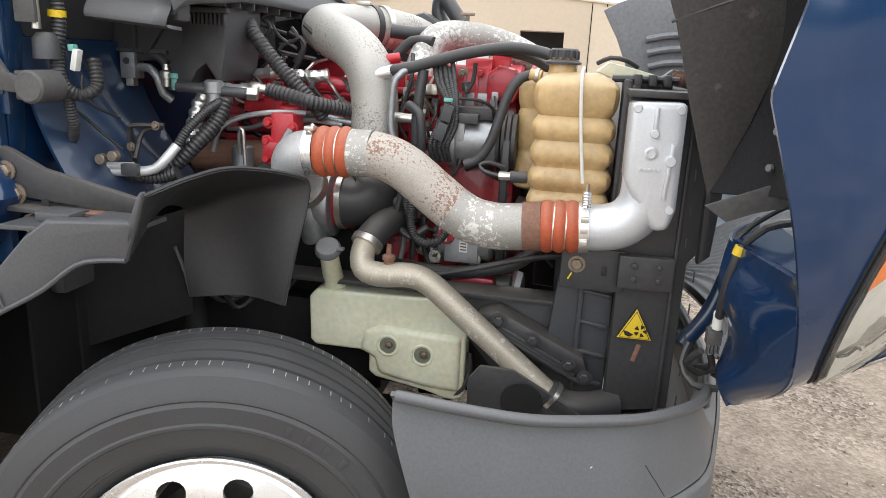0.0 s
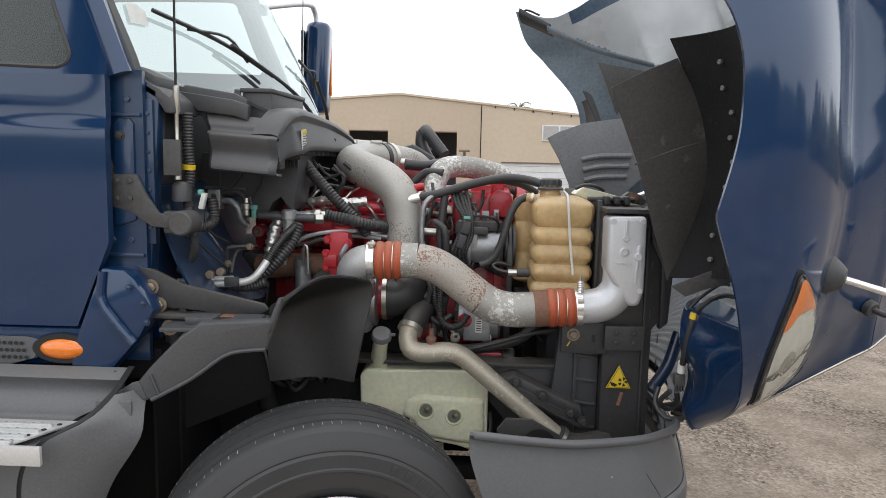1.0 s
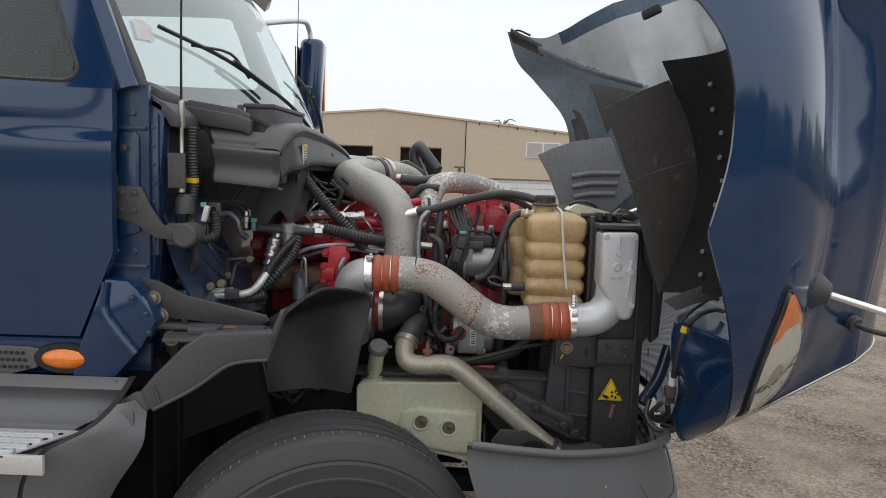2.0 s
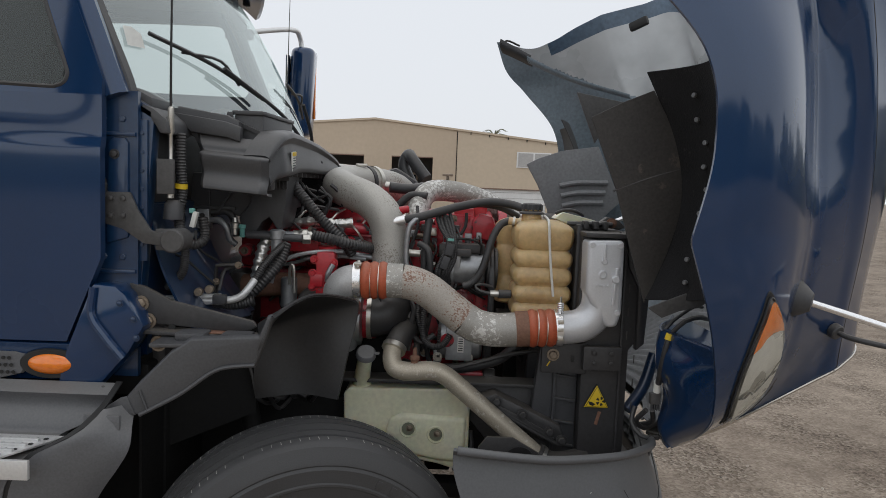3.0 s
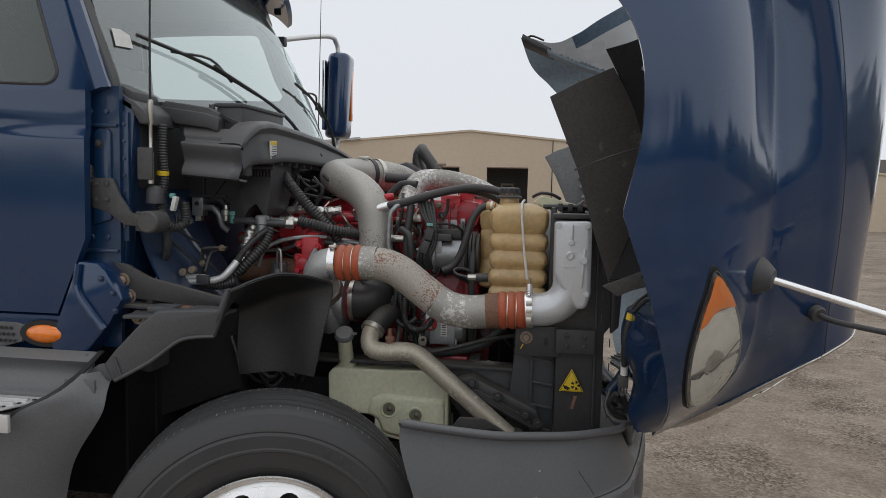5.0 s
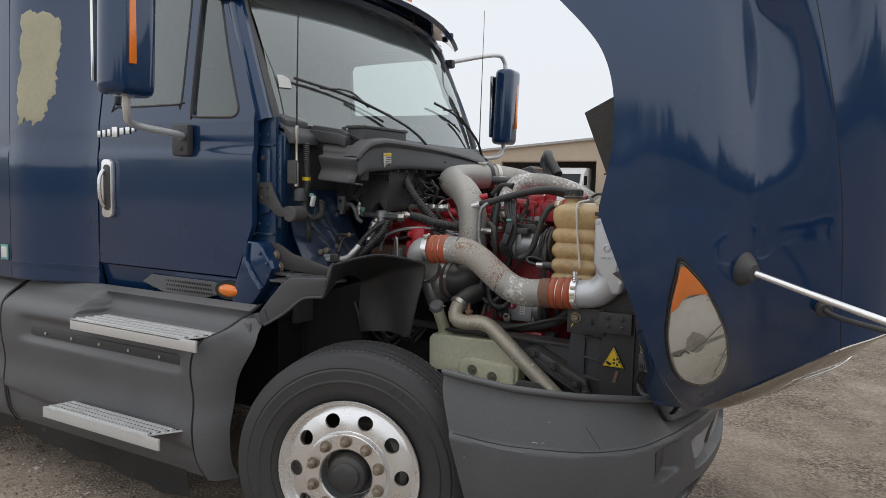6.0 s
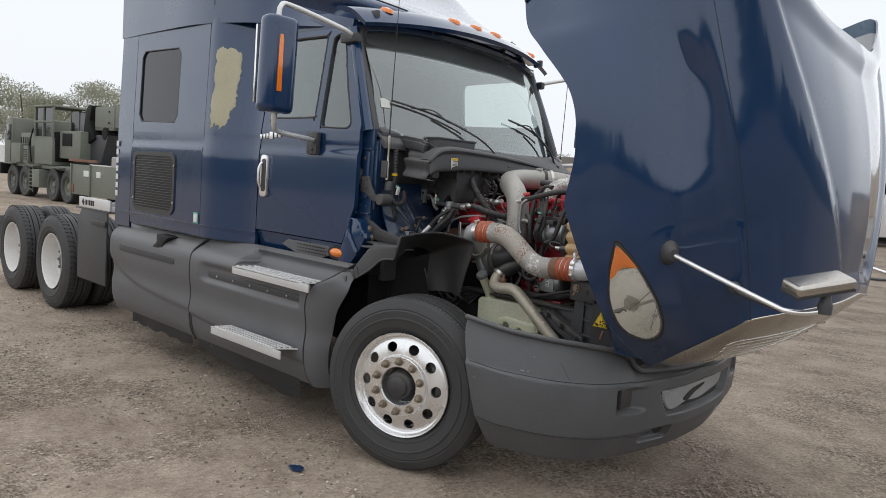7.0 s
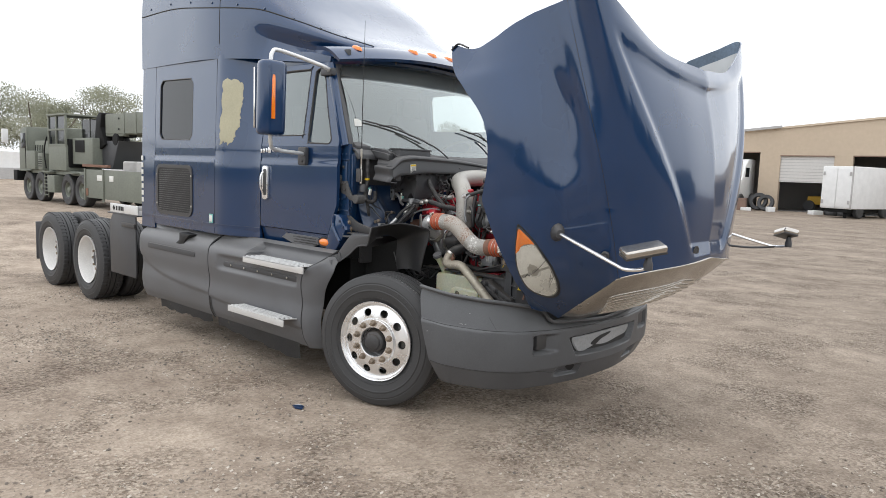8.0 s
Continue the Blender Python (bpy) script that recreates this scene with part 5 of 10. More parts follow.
part("roof_fairing", sheet(roof_at, 70, 72, 0.012, flip=False), paint, cab, "tall navy aerodynamic roof fairing")
SEAM_U, SEAM_V = [0.0, 0.15, 0.33, 0.44, 0.55, 0.66, 0.78, 0.90], [math.asin(math.sin(math.pi * w) ** 1.389) / math.pi for w in (0.066, 0.069, 0.073, 0.105, 0.165, 0.235, 0.29, 0.33)]


def roof_seam(t, dv=0.0):
    u = 0.90 * t
    return Vector(roof_at(u, curve_at(SEAM_U, SEAM_V, u) + dv))


for mesh_of in (lambda b: b, mirrored):
    part("panel_seam", mesh_of(tube([roof_seam(k / 60) for k in range(61)], 0.006, 6, 0.05)), black_ink, cab)
    for k in range(9):
        p = roof_seam(0.05 + 0.105 * k, 0.010)
        part("rivet", mesh_of(disc(p - Vector((0, -0.004, 0)), (0, -1, 0.3), 0.010, 0.012, seg=10)), paint_dull, cab)
    part("panel_seam", mesh_of(tube([Vector(roof_at(0.36, 0.002 + 0.068 * k / 10)) for k in range(11)], 0.003, 6, 0.05)), black_ink, cab)

# sun visor with its marker lamps
def visor_at(u, v):
    k = (u - 0.5) * 2
    return (-0.90 + 0.29 * v - 0.19 * abs(k) ** 2.2 + 0.05 * (1 - v) * k * k, Y0 + (1.06 - 0.05 * v) * k, 2.815 - 0.115 * v - 0.075 * k * k + 0.035 * math.sin(math.pi * v))


visor = part("sun_visor", sheet(visor_at, 48, 10, 0.03, flip=True), paint, truck, "navy sun visor across the windshield top")
for y in (-0.74, -0.18, 0.05, 0.28, 0.84):
    p = Vector(visor_at(0.5 + (y - Y0) / 2.06, 0.50))
    part("marker_lamp", lathe([(0, 0.020), (0.03, 0.014), (0.040, 0.0), (0.042, -0.01)], toward(p, (0.35, 0, 1)) @ Matrix.Diagonal((0.8, 1.5, 1, 1)), 18), amber, visor)
for y in (-0.86, -0.35, 0.45, 0.96):
    part("visor_bracket", box((-0.83, y, 2.690), (0.08, 0.03, 0.06), 0.012), dark_plastic, visor)

# -- door mirrors --
def mirror_set(mesh_of, parent, cx, cy):
    body = prism(rounded(0.15, 0.225, 0.068, 6), "z", 1.99, 2.55, 0.045, segments=5, lean=(0.02, 0))
    bmesh.ops.translate(body, vec=(cx, cy, 0), verts=body.verts)
    ob = part("mirror", mesh_of(body), paint, truck, "navy mirror housing with amber strip")
    part("turn_lamp", mesh_of(box((cx + 0.084, cy - 0.030, 2.28), (0.014, 0.030, 0.34), 0.005)), amber, ob)
    part("mirror_glass", mesh_of(box((cx - 0.072, cy, 2.27), (0.02, 0.20, 0.46), 0.01)), chrome, ob)
    part("mirror_arm", mesh_of(tube([(cx, cy, 2.54), (cx - 0.01, cy + 0.02, 2.62), (cx - 0.04, cy + 0.12, 2.645), (-0.88, -1.05, 2.56), (-0.90, -0.98, 2.53)], 0.016, 10)), step_metal, ob)
    part("mirror_arm", mesh_of(tube([(cx, cy, 2.0), (cx - 0.01, cy + 0.01, 1.93), (cx - 0.06, cy + 0.08, 1.885), (-1.05, -1.16, 1.865), (-1.13, -1.07, 1.86)], 0.016, 10)), step_metal, ob)
    part("arm_bracket", mesh_of(box((-1.13, -1.065, 1.845), (0.11, 0.04, 0.15), 0.015)), dark_plastic, ob)
    part("arm_bracket", mesh_of(box((-0.92, -0.975, 2.53), (0.16, 0.05, 0.06), 0.015)), dark_plastic, ob)
    for dz in (-0.04, 0.03):
        part("bolt", mesh_of(bolt((-1.12, -1.085, 1.845 + dz), (0, -1, 0), 0.012, 0.006)), black_metal, ob)


mirror_set(lambda b: b, near_door, -0.945, -1.505)
mirror_set(mirrored, far_door, -0.66, -1.47)

# whip antennas
for y, x in ((-0.925, -0.545), (1.16, -0.66)):
    ant = part("antenna", tube([(x, y, 1.88), (x, y, 2.1), (x + 0.01, y, 2.9)], lambda k, s: 0.004 * (1 - 0.6 * k), 6, 0.1), black_ink, truck, "thin black whip antenna")
    part("antenna_foot", lathe([(0, -0.25), (0.010, -0.25), (0.010, -0.15), (0.006, -0.14), (0.006, -0.06), (0.011, -0.05), (0.009, 0.02), (0.0, 0.03)], Matrix.Translation((x, y, 1.89)), 12), zinc, ant)

# -- side skirts and steps --
def skirt_section(v, x):
    """Section of the fairing: rolls over at the top, swells, tucks under at the bottom."""
    ys = [-1.06, -1.16, -1.235, -1.265, -1.268, -1.25, -1.262, -1.245, -1.20]
    zs = [1.10, 1.055, 1.00, 0.93, 0.80, 0.66, 0.52, 0.38, 0.29]
    k = [i / 8 for i in range(9)]
    return curve_at(k, ys, v), curve_at(k, zs, v)


def gap_x(z):
    """The open joint between the step panel and the fairing behind the wheel, curling forward at its top."""
    return curve_at([0.28, 0.45, 0.70, 0.86, 0.95, 1.01, 1.06], [-0.815, -0.843, -0.847, -0.838, -0.785, -0.675, -0.635], min(1.06, max(0.28, z)))


def fairing_section(u, v):
    """The front fairing, rolled over at the top, cut back along the wheel arch."""
    z = 1.055 - 0.765 * v
    y = curve_at([0.29, 0.38, 0.52, 0.66, 0.80, 0.93, 1.0, 1.055], [-1.20, -1.245, -1.262, -1.25, -1.268, -1.265, -1.235, -1.16], z)
    edge = curve_at([0.28, 0.45, 0.62, 0.74, 0.82, 0.90, 0.95, 1.0, 1.06], [-0.722, -0.718, -0.708, -0.677, -0.640, -0.588, -0.564, -0.568, -0.59], z)
    back = gap_x(z)
    x = back + (edge - back) * u
    return (x, y + 0.075 * u ** 2 + 0.02 * u, z)


def pressed(x, z, line):
    """How far a panel is set in below a swooping crease."""
    c = curve_at(*line, x)
    t = min(1, max(0, (c - z) / 0.035 + 0.5))
    return 0.020 * t * t * (3 - 2 * t)


REAR_LINE = ([-3.95, -3.75, -3.4, -2.9, -2.35], [0.86, 0.70, 0.60, 0.545, 0.52])
STEP_LINE = ([-2.34, -2.0, -1.5, -1.0, -0.88], [0.50, 0.475, 0.46, 0.45, 0.44])


def rear_panel(u, v):
    y, z = skirt_section(v, 0)
    x = -3.95 + 1.60 * u
    return (x + 0.03 * math.sin(math.pi * v) * (1 - u) ** 8, y + 0.10 * max(0, 1 - u / 0.08) ** 2 + pressed(x, z, REAR_LINE), z)


def step_panel(u, v):
    y, z = skirt_section(v, 0)
    x = -2.335 + (gap_x(z) - 0.014 + 2.335) * u
    pocket = 0.028 * min(1, max(0, (x + 2.20) / 0.10)) * min(1, max(0, (-0.90 - x) / 0.06)) * math.exp(-((z - 0.855) / 0.062) ** 6)
    shelf = min(1, max(0, (z - 0.940) / 0.025)) * min(1, max(0, (x + 1.70) / 0.05))
    y += shelf * max(0, -1.115 - y)
    return (x, y + 0.03 * math.exp(-((v - 0.16) / 0.10) ** 2) + pressed(x, z, STEP_LINE) + pocket, z)


skirts = []
for mesh_of in (lambda b: b, mirrored):
    a = part("rear_skirt", mesh_of(sheet(rear_panel, 50, 70, 0.015, flip=True)), grey_plastic, truck, "grey plastic side fairing panel")
    b = part("step_skirt", mesh_of(sheet(step_panel, 60, 90, 0.015, flip=True)), grey_plastic, truck, "grey plastic step fairing panel")
    c = part("front_skirt", mesh_of(sheet(fairing_section, 12, 40, 0.015, flip=True)), grey_plastic, truck, "grey fairing behind the front wheel")
    skirts.append((a, b, c))
    part("skirt_tab", mesh_of(box((-0.64, -1.165, 1.005), (0.10, 0.012, 0.07), 0.004)), grey_plastic, c)
    for x in (-2.343, -0.874):
        part("panel_gap", mesh_of(sheet(lambda u, v: ((x if x < -2 else gap_x(skirt_section(v, 0)[1]) - 0.007) - 0.009 + 0.018 * u, skirt_section(v, 0)[0] + 0.008, skirt_section(v, 0)[1]), 1, 24, 0.004)), black_ink, b)
    # lower rubber flap under the fairings
    for x0, x1, z0, z1 in ((-3.5, -2.42, 0.21, 0.22), (-2.30, -0.98, 0.215, 0.150)):
        bm = bmesh.new()
        n = 14
        top = [bm.verts.new((x0 + (x1 - x0) * i / n, -1.185, 0.30)) for i in range(n + 1)]
        low = [bm.verts.new((x0 + (x1 - x0) * i / n, -1.18 + 0.01 * math.sin(i), z0 + (z1 - z0) * i / n + 0.012 * math.sin(i * 1.9))) for i in range(n + 1)]
        for i in range(n):
            bm.faces.new((top[i], low[i], low[i + 1], top[i + 1]))
        bmesh.ops.solidify(bm, geom=bm.faces[:], thickness=0.008)
        part("rubber_flap", mesh_of(bm), liner_plastic, b if x0 > -2.4 else a, "torn black rubber flap")
    for nm, x0, x1, y0, y1, z in (("upper_step", -1.635, -0.755, -1.325, -1.135, 0.965), ("lower_step", -1.745, -0.90, -1.405, -1.245, 0.525)):
        st = part(nm, mesh_of(box(((x0 + x1) / 2, y0 + 0.006, z - 0.024), (x1 - x0, 0.012, 0.052), 0.003)), step_metal, truck, "ribbed aluminium step")
        deck = mesh_of(prism([(x0, y0), (x1 - 0.10, y0), (x1, y1), (x0 + 0.03, y1)], "z", z - 0.006, z, 0.001))
        part("tread", deck, step_metal, st)
        for i in range(4):
            yy = y0 + 0.022 + (y1 - y0 - 0.03) * i / 4
            part("tread_rib", mesh_of(box(((x0 + x1) / 2 - 0.03 + 0.012 * i, yy, z + 0.004), (x1 - x0 - 0.11, 0.012, 0.010), 0.003)), step_metal, st)
        for i in range(30):
            for j in range(4):
                yy = y0 + 0.039 + (y1 - y0 - 0.03) * j / 4
                px = x0 + 0.04 + (x1 - x0 - 0.14) * i / 29 + 0.02 * j
                if mesh_of is mirrored:
                    continue
                part("tread_hole", disc((px, yy, z - 0.001), (0, 0, 1), 0.007, 0.003, seg=8), black_ink, st)
    # slots pressed into the panels, their shade given by darker plates
    part("slot", mesh_of(prism([(x - 3.10, z + 0.872) for x, z in rounded(1.02, 0.055, 0.026)], "y", -1.276, -1.262, 0.004)), dark_plastic, a, "recessed slot")
    part("slot", mesh_of(prism([(x - 1.50, z + 0.842) for x, z in rounded(1.18, 0.045, 0.02)], "y", -1.252, -1.236, 0.004)), dark_plastic, b, "recessed slot under the step")
    # A near-black block in place of the shaded filler hollow.
    part("fuel_port", mesh_of(prism([(-3.03, 0.935), (-2.95, 0.925), (-2.83, 0.955), (-2.80, 1.0), (-2.72, 1.05), (-2.93, 1.06), (-2.93, 0.99)], "y", -1.262, -1.15, 0.01)), mesh_hole_black, a, "open filler recess")
    for i in range(5):
        part("rivet", mesh_of(disc((-1.95 + 0.22 * i, -1.254, 0.842), (0, -1, 0), 0.008, 0.006, seg=8)), zinc, b)
# ---- cowl, firewall and jamb ----

LIP_Y = [-0.826, -0.80, -0.757, -0.70, -0.652, -0.537, -0.30, -0.10, 0.20, 0.41, 0.96]
LIP_X = [-0.272, -0.258, -0.243, -0.238, -0.235, -0.235, -0.232, -0.230, -0.228, -0.234, -0.33]
LIP_TOP = [1.778, 1.815, 1.850, 1.862, 1.868, 1.867, 1.860, 1.850, 1.822, 1.798, 1.775]
LIP_LOW = [1.690, 1.712, 1.722, 1.727, 1.731, 1.742, 1.745, 1.743, 1.752, 1.762, 1.735]


def cowl_at(u, v):
    """From the foot of the windshield down to the back of the lip."""
    a = Vector(screen_at(0.09 + 0.91 * u, 0.0)) + Vector((0.015, 0, -0.012))
    b = Vector((curve_at(LIP_Y, LIP_X, a.y) - 0.075, a.y, curve_at(LIP_Y, LIP_TOP, a.y) - 0.012))
    return a.lerp(b, v) + Vector((0, 0, 0.012)) * math.sin(math.pi * v)


cowl = part("cowl", sheet(cowl_at, 48, 12, 0.012), cowl_plastic, truck, "faded grey plastic cowl under the windshield")


def lip_skin(u, v):
    """The lip arches up like an eyebrow: a rolled upper edge, a crease, an upright face and a turned-in foot."""
    y = LIP_Y[0] + (LIP_Y[-1] - LIP_Y[0]) * u ** 1.6
    x, top, low = (curve_at(LIP_Y, k, y) for k in (LIP_X, LIP_TOP, LIP_LOW))
    k = [0, 0.14, 0.26, 0.36, 0.44, 0.52, 0.86, 0.93, 1.0]
    dx = curve_at(k, [-0.080, -0.045, -0.014, -0.002, -0.012, -0.014, 0.0, -0.008, -0.05], v)
    h = curve_at(k, [0.985, 1.0, 0.985, 0.90, 0.78, 0.70, 0.06, 0.0, 0.03], v)
    return Vector((x + dx, y, low + (top - low) * h))


part("cowl_lip", sheet(lip_skin, 70, 30, 0.008), cowl_plastic, cowl, "arched and rolled cowl lip")
part("lip_end", box((-0.236, 0.40, 1.775), (0.03, 0.05, 0.03), 0.008), cowl_plastic, cowl)
label_turn = Matrix.Rotation(radians(4), 4, "X")
part("data_label", box((-0.2305, -0.655, 1.772), (0.004, 0.060, 0.066), 0.001, label_turn), white_label, cowl, "small pale data label")
part("data_label", box((-0.2282, -0.655, 1.797), (0.003, 0.056, 0.014), 0.001, label_turn), yellow_label, cowl)
for i in range(5):
    part("label_bar", box((-0.2280, -0.657 + 0.002 * i, 1.750 + 0.0085 * i), (0.002, 0.044 - 0.006 * (i % 2), 0.0028), 0, label_turn), black_ink, cowl)
for i in range(12):
    part("lip_rib", box((-0.262, -0.72 + 0.085 * i, 1.735), (0.05, 0.006, 0.03), 0.001), dark_plastic, cowl)
# side wall of the cowl with a raised panel, and the lidded intake box behind the lip
part("cowl_side", prism([(-0.665, 1.945), (-0.604, 1.936), (-0.424, 1.910), (-0.384, 1.890), (-0.385, 1.745), (-0.49, 1.745), (-0.535, 1.840), (-0.660, 1.846)], "y", -0.765, -0.70, 0.010), cowl_plastic, cowl)
part("raised_panel", prism([(-0.600, 1.912), (-0.425, 1.888), (-0.372, 1.872), (-0.376, 1.822), (-0.415, 1.836), (-0.535, 1.850)], "y", -0.790, -0.755, 0.009), cowl_plastic, cowl)
part("intake_box", prism([(-0.414, -0.722), (-0.318, -0.722), (-0.290, -0.40), (-0.40, -0.40)], "z", 1.76, 1.918, 0.008), cowl_plastic, cowl, "grey lidded intake box")
part("intake_lid", prism([(-0.420, -0.730), (-0.314, -0.730), (-0.284, -0.395), (-0.405, -0.395)], "z", 1.916, 1.930, 0.005), cowl_plastic, cowl)
part("lid_tab", box((-0.424, -0.735, 1.914), (0.020, 0.012, 0.020), 0.004), cowl_plastic, cowl)


# overhanging tray: an upper wall, a shelf edge and a hollow scoop below it
def tray_at(u, v):
    k = [0, 0.22, 0.38, 0.44, 0.52, 0.70, 0.88, 0.95, 1.0]
    y = curve_at(k, [-0.770, -0.800, -0.812, -0.846, -0.850, -0.838, -0.862, -0.858, -0.80], v)
    z = curve_at(k, [1.846, 1.815, 1.793, 1.786, 1.772, 1.725, 1.688, 1.672, 1.668], v)
    x0 = curve_at(k, [-0.532, -0.515, -0.502, -0.496, -0.495, -0.490, -0.486, -0.482, -0.480], v)
    return (x0 + (-0.270 - x0) * u, y - 0.020 * u * (v > 0.4) + 0.03 * max(0, abs(u - 0.5) - 0.44) / 0.06, z - 0.016 * u)


part("cowl_tray", sheet(tray_at, 24, 44, 0.008, flip=True), cowl_plastic, cowl, "overhanging tray edge")
part("tray_back", box((-0.375, -0.775, 1.715), (0.215, 0.06, 0.085), 0.012), cowl_plastic, cowl)
part("cowl_corner", prism([(-0.70, 1.93), (-0.655, 1.935), (-0.585, 1.905), (-0.548, 1.875), (-0.540, 1.832), (-0.568, 1.832), (-0.585, 1.862), (-0.63, 1.888), (-0.70, 1.90)], "y", -0.955, -0.76, 0.010), cowl_plastic, cowl)
part("cowl_corner", prism([(-0.60, 1.90), (-0.60, 1.94), (-0.66, 1.97), (-0.70, 1.97), (-0.68, 1.90)], "y", -0.93, -0.75, 0.010), cowl_plastic, cowl)

# wipers
def wiper(pts, blade0, blade1):
    w = part("wiper", tube(pts, 0.009, 8, 0.02, squash=0.7), dark_plastic, truck, "black wiper arm and blade")
    part("wiper_blade", tube([blade0, Vector(blade0).lerp(Vector(blade1), 0.5) + Vector((0.012, 0, 0.012)), blade1], 0.007, 6, 0.03), hose_rubber, w)
    mid = Vector(blade0).lerp(Vector(blade1), 0.5)
    part("blade_carrier", tube([mid.lerp(Vector(blade0), 0.5), mid + Vector((0.03, 0, 0.03)), mid.lerp(Vector(blade1), 0.5)], 0.005, 6, 0.03), dark_plastic, w)
    part("wiper_pivot", disc(Vector(pts[0]) - Vector((0, 0, 0.02)), (0.4, 0, 1), 0.022, 0.04), dark_plastic, w)


def on_screen(u, v, lift=0.03):
    return Vector(screen_at(u, v)) + Vector((lift * 0.85, 0, lift * 0.5))


wiper([on_screen(0.42, -0.16, 0.06), on_screen(0.33, 0.03, 0.06), on_screen(0.17, 0.19, 0.05)], on_screen(0.040, 0.265, 0.035), on_screen(0.285, 0.115, 0.035))
wiper([on_screen(0.86, -0.14, 0.06), on_screen(0.80, 0.02, 0.06), on_screen(0.68, 0.19, 0.05)], on_screen(0.53, 0.27, 0.035), on_screen(0.77, 0.13, 0.035))

firewall = part("firewall", prism([(-0.90, 0.98), (-0.93, 1.40), (-0.90, 1.86), (1.0, 1.86), (1.03, 1.40), (1.0, 0.98)], "x", -0.66, -0.62, 0.0), paint, truck, "navy firewall")
part("lower_panel", box((-0.60, Y0, 1.12), (0.05, 1.86, 0.26), 0.02), black_metal, firewall)
# near jamb: raised panel, hinge plates and bolts
jamb = part("jamb_panel", prism([(-0.712, 1.50), (-0.705, 1.80), (-0.69, 1.815), (-0.655, 1.815), (-0.645, 1.80), (-0.645, 1.52)], "y", -0.990, -0.95, 0.014), paint_dull, truck, "pressed navy door jamb panel")
for z in (1.868, 1.462):
    part("hinge_plate", box((-0.685, -0.965, z), (0.115, 0.02, 0.075), 0.006), paint_dull, jamb, "navy hinge plate")
    part("hinge_lip", box((-0.685, -0.975, z - 0.044), (0.12, 0.03, 0.012), 0.004), paint_dull, jamb)
    for dx in (-0.035, 0.020):
        part("bolt", bolt((-0.685 + dx, -0.976, z), (0, -1, 0), 0.010, 0.010), paint_dull, jamb)
    part("hinge_wire", tube([(-0.738, -0.985, z + 0.045), (-0.735, -1.0, z + 0.04), (-0.735, -1.0, z - 0.04), (-0.738, -0.985, z - 0.045)], 0.004, 6), zinc, jamb)
part("rib_strip", box((-0.612, -0.962, 1.66), (0.030, 0.014, 0.42), 0.005), paint_dull, jamb)
for k in range(7):
    part("rivet", disc((-0.612, -0.969, 1.50 + 0.055 * k), (0, -1, 0), 0.006, 0.004, seg=8), paint_dull, jamb)
part("bolt", bolt((-0.685, -0.990, 1.765), (0, -1, 0), 0.010, 0.008), black_metal, jamb)
part("door_gaiter", loom([(-0.745, -0.96, 1.60), (-0.735, -0.99, 1.63), (-0.73, -0.985, 1.67), (-0.745, -0.95, 1.70)], 0.024), hose_rubber, jamb, "ribbed rubber wiring gaiter")
plate = part("hinge_bracket", prism([(-0.715, 1.655), (-0.64, 1.655), (-0.615, 1.60), (-0.578, 1.545), (-0.53, 1.535), (-0.53, 1.498), (-0.60, 1.505), (-0.66, 1.545), (-0.715, 1.56)], "y", -0.992, -0.978, 0.004), liner_plastic, truck, "bare grey steel hood pivot bracket")
for x, z in ((-0.695, 1.636), (-0.658, 1.636), (-0.695, 1.585), (-0.658, 1.585)):
    part("bolt", bolt((x, -0.992, z), (0, -1, 0), 0.008, 0.007), liner_plastic, plate)
part("pivot_bush", disc((-0.508, -0.93, 1.517), (0, -1, 0), 0.036, 0.085, seg=28), liner_plastic, plate)
part("pivot_block", box((-0.545, -0.965, 1.517), (0.05, 0.03, 0.065), 0.006), liner_plastic, plate)
part("cover_plate", box((-0.552, -0.945, 1.705), (0.052, 0.012, 0.105), 0.004), liner_plastic, truck, "dark plain cover plate")
part("switch_cap", lathe([(0, 0.06), (0.018, 0.058), (0.028, 0.045), (0.03, 0.0), (0, 0)], Matrix.Translation((-0.545, -0.90, 1.575)), 20), dark_plastic, truck, "black rubber cap")

# wiring along the jamb
part("conduit", loom([(-0.535, -0.87, 1.84), (-0.535, -0.87, 1.74), (-0.53, -0.87, 1.66), (-0.535, -0.88, 1.58), (-0.52, -0.89, 1.52), (-0.495, -0.87, 1.495), (-0.47, -0.84, 1.515), (-0.478, -0.83, 1.58)], 0.017), hose_rubber, truck, "black corrugated conduit")
part("tape_ring", tube([(-0.534, -0.87, 1.668), (-0.533, -0.87, 1.684)], 0.020, 14, 0.01), yellow_label, truck, "yellow tape ring")
part("connector", box((-0.490, -0.875, 1.575), (0.015, 0.020, 0.050), 0.003, Matrix.Rotation(radians(14), 4, "Y")), white_label, truck, "white electrical connector")
part("connector", box((-0.496, -0.876, 1.602), (0.016, 0.018, 0.016), 0.004), green_plug, truck, "pale green connector end")
part("conduit", loom([(-0.515, -0.89, 1.52), (-0.52, -0.87, 1.46), (-0.54, -0.84, 1.40), (-0.60, -0.80, 1.345)], 0.014), hose_rubber, truck)
part("wire", tube([(-0.49, -0.86, 1.54), (-0.485, -0.87, 1.50), (-0.47, -0.85, 1.47), (-0.44, -0.80, 1.44)], 0.004, 6), black_ink, truck)

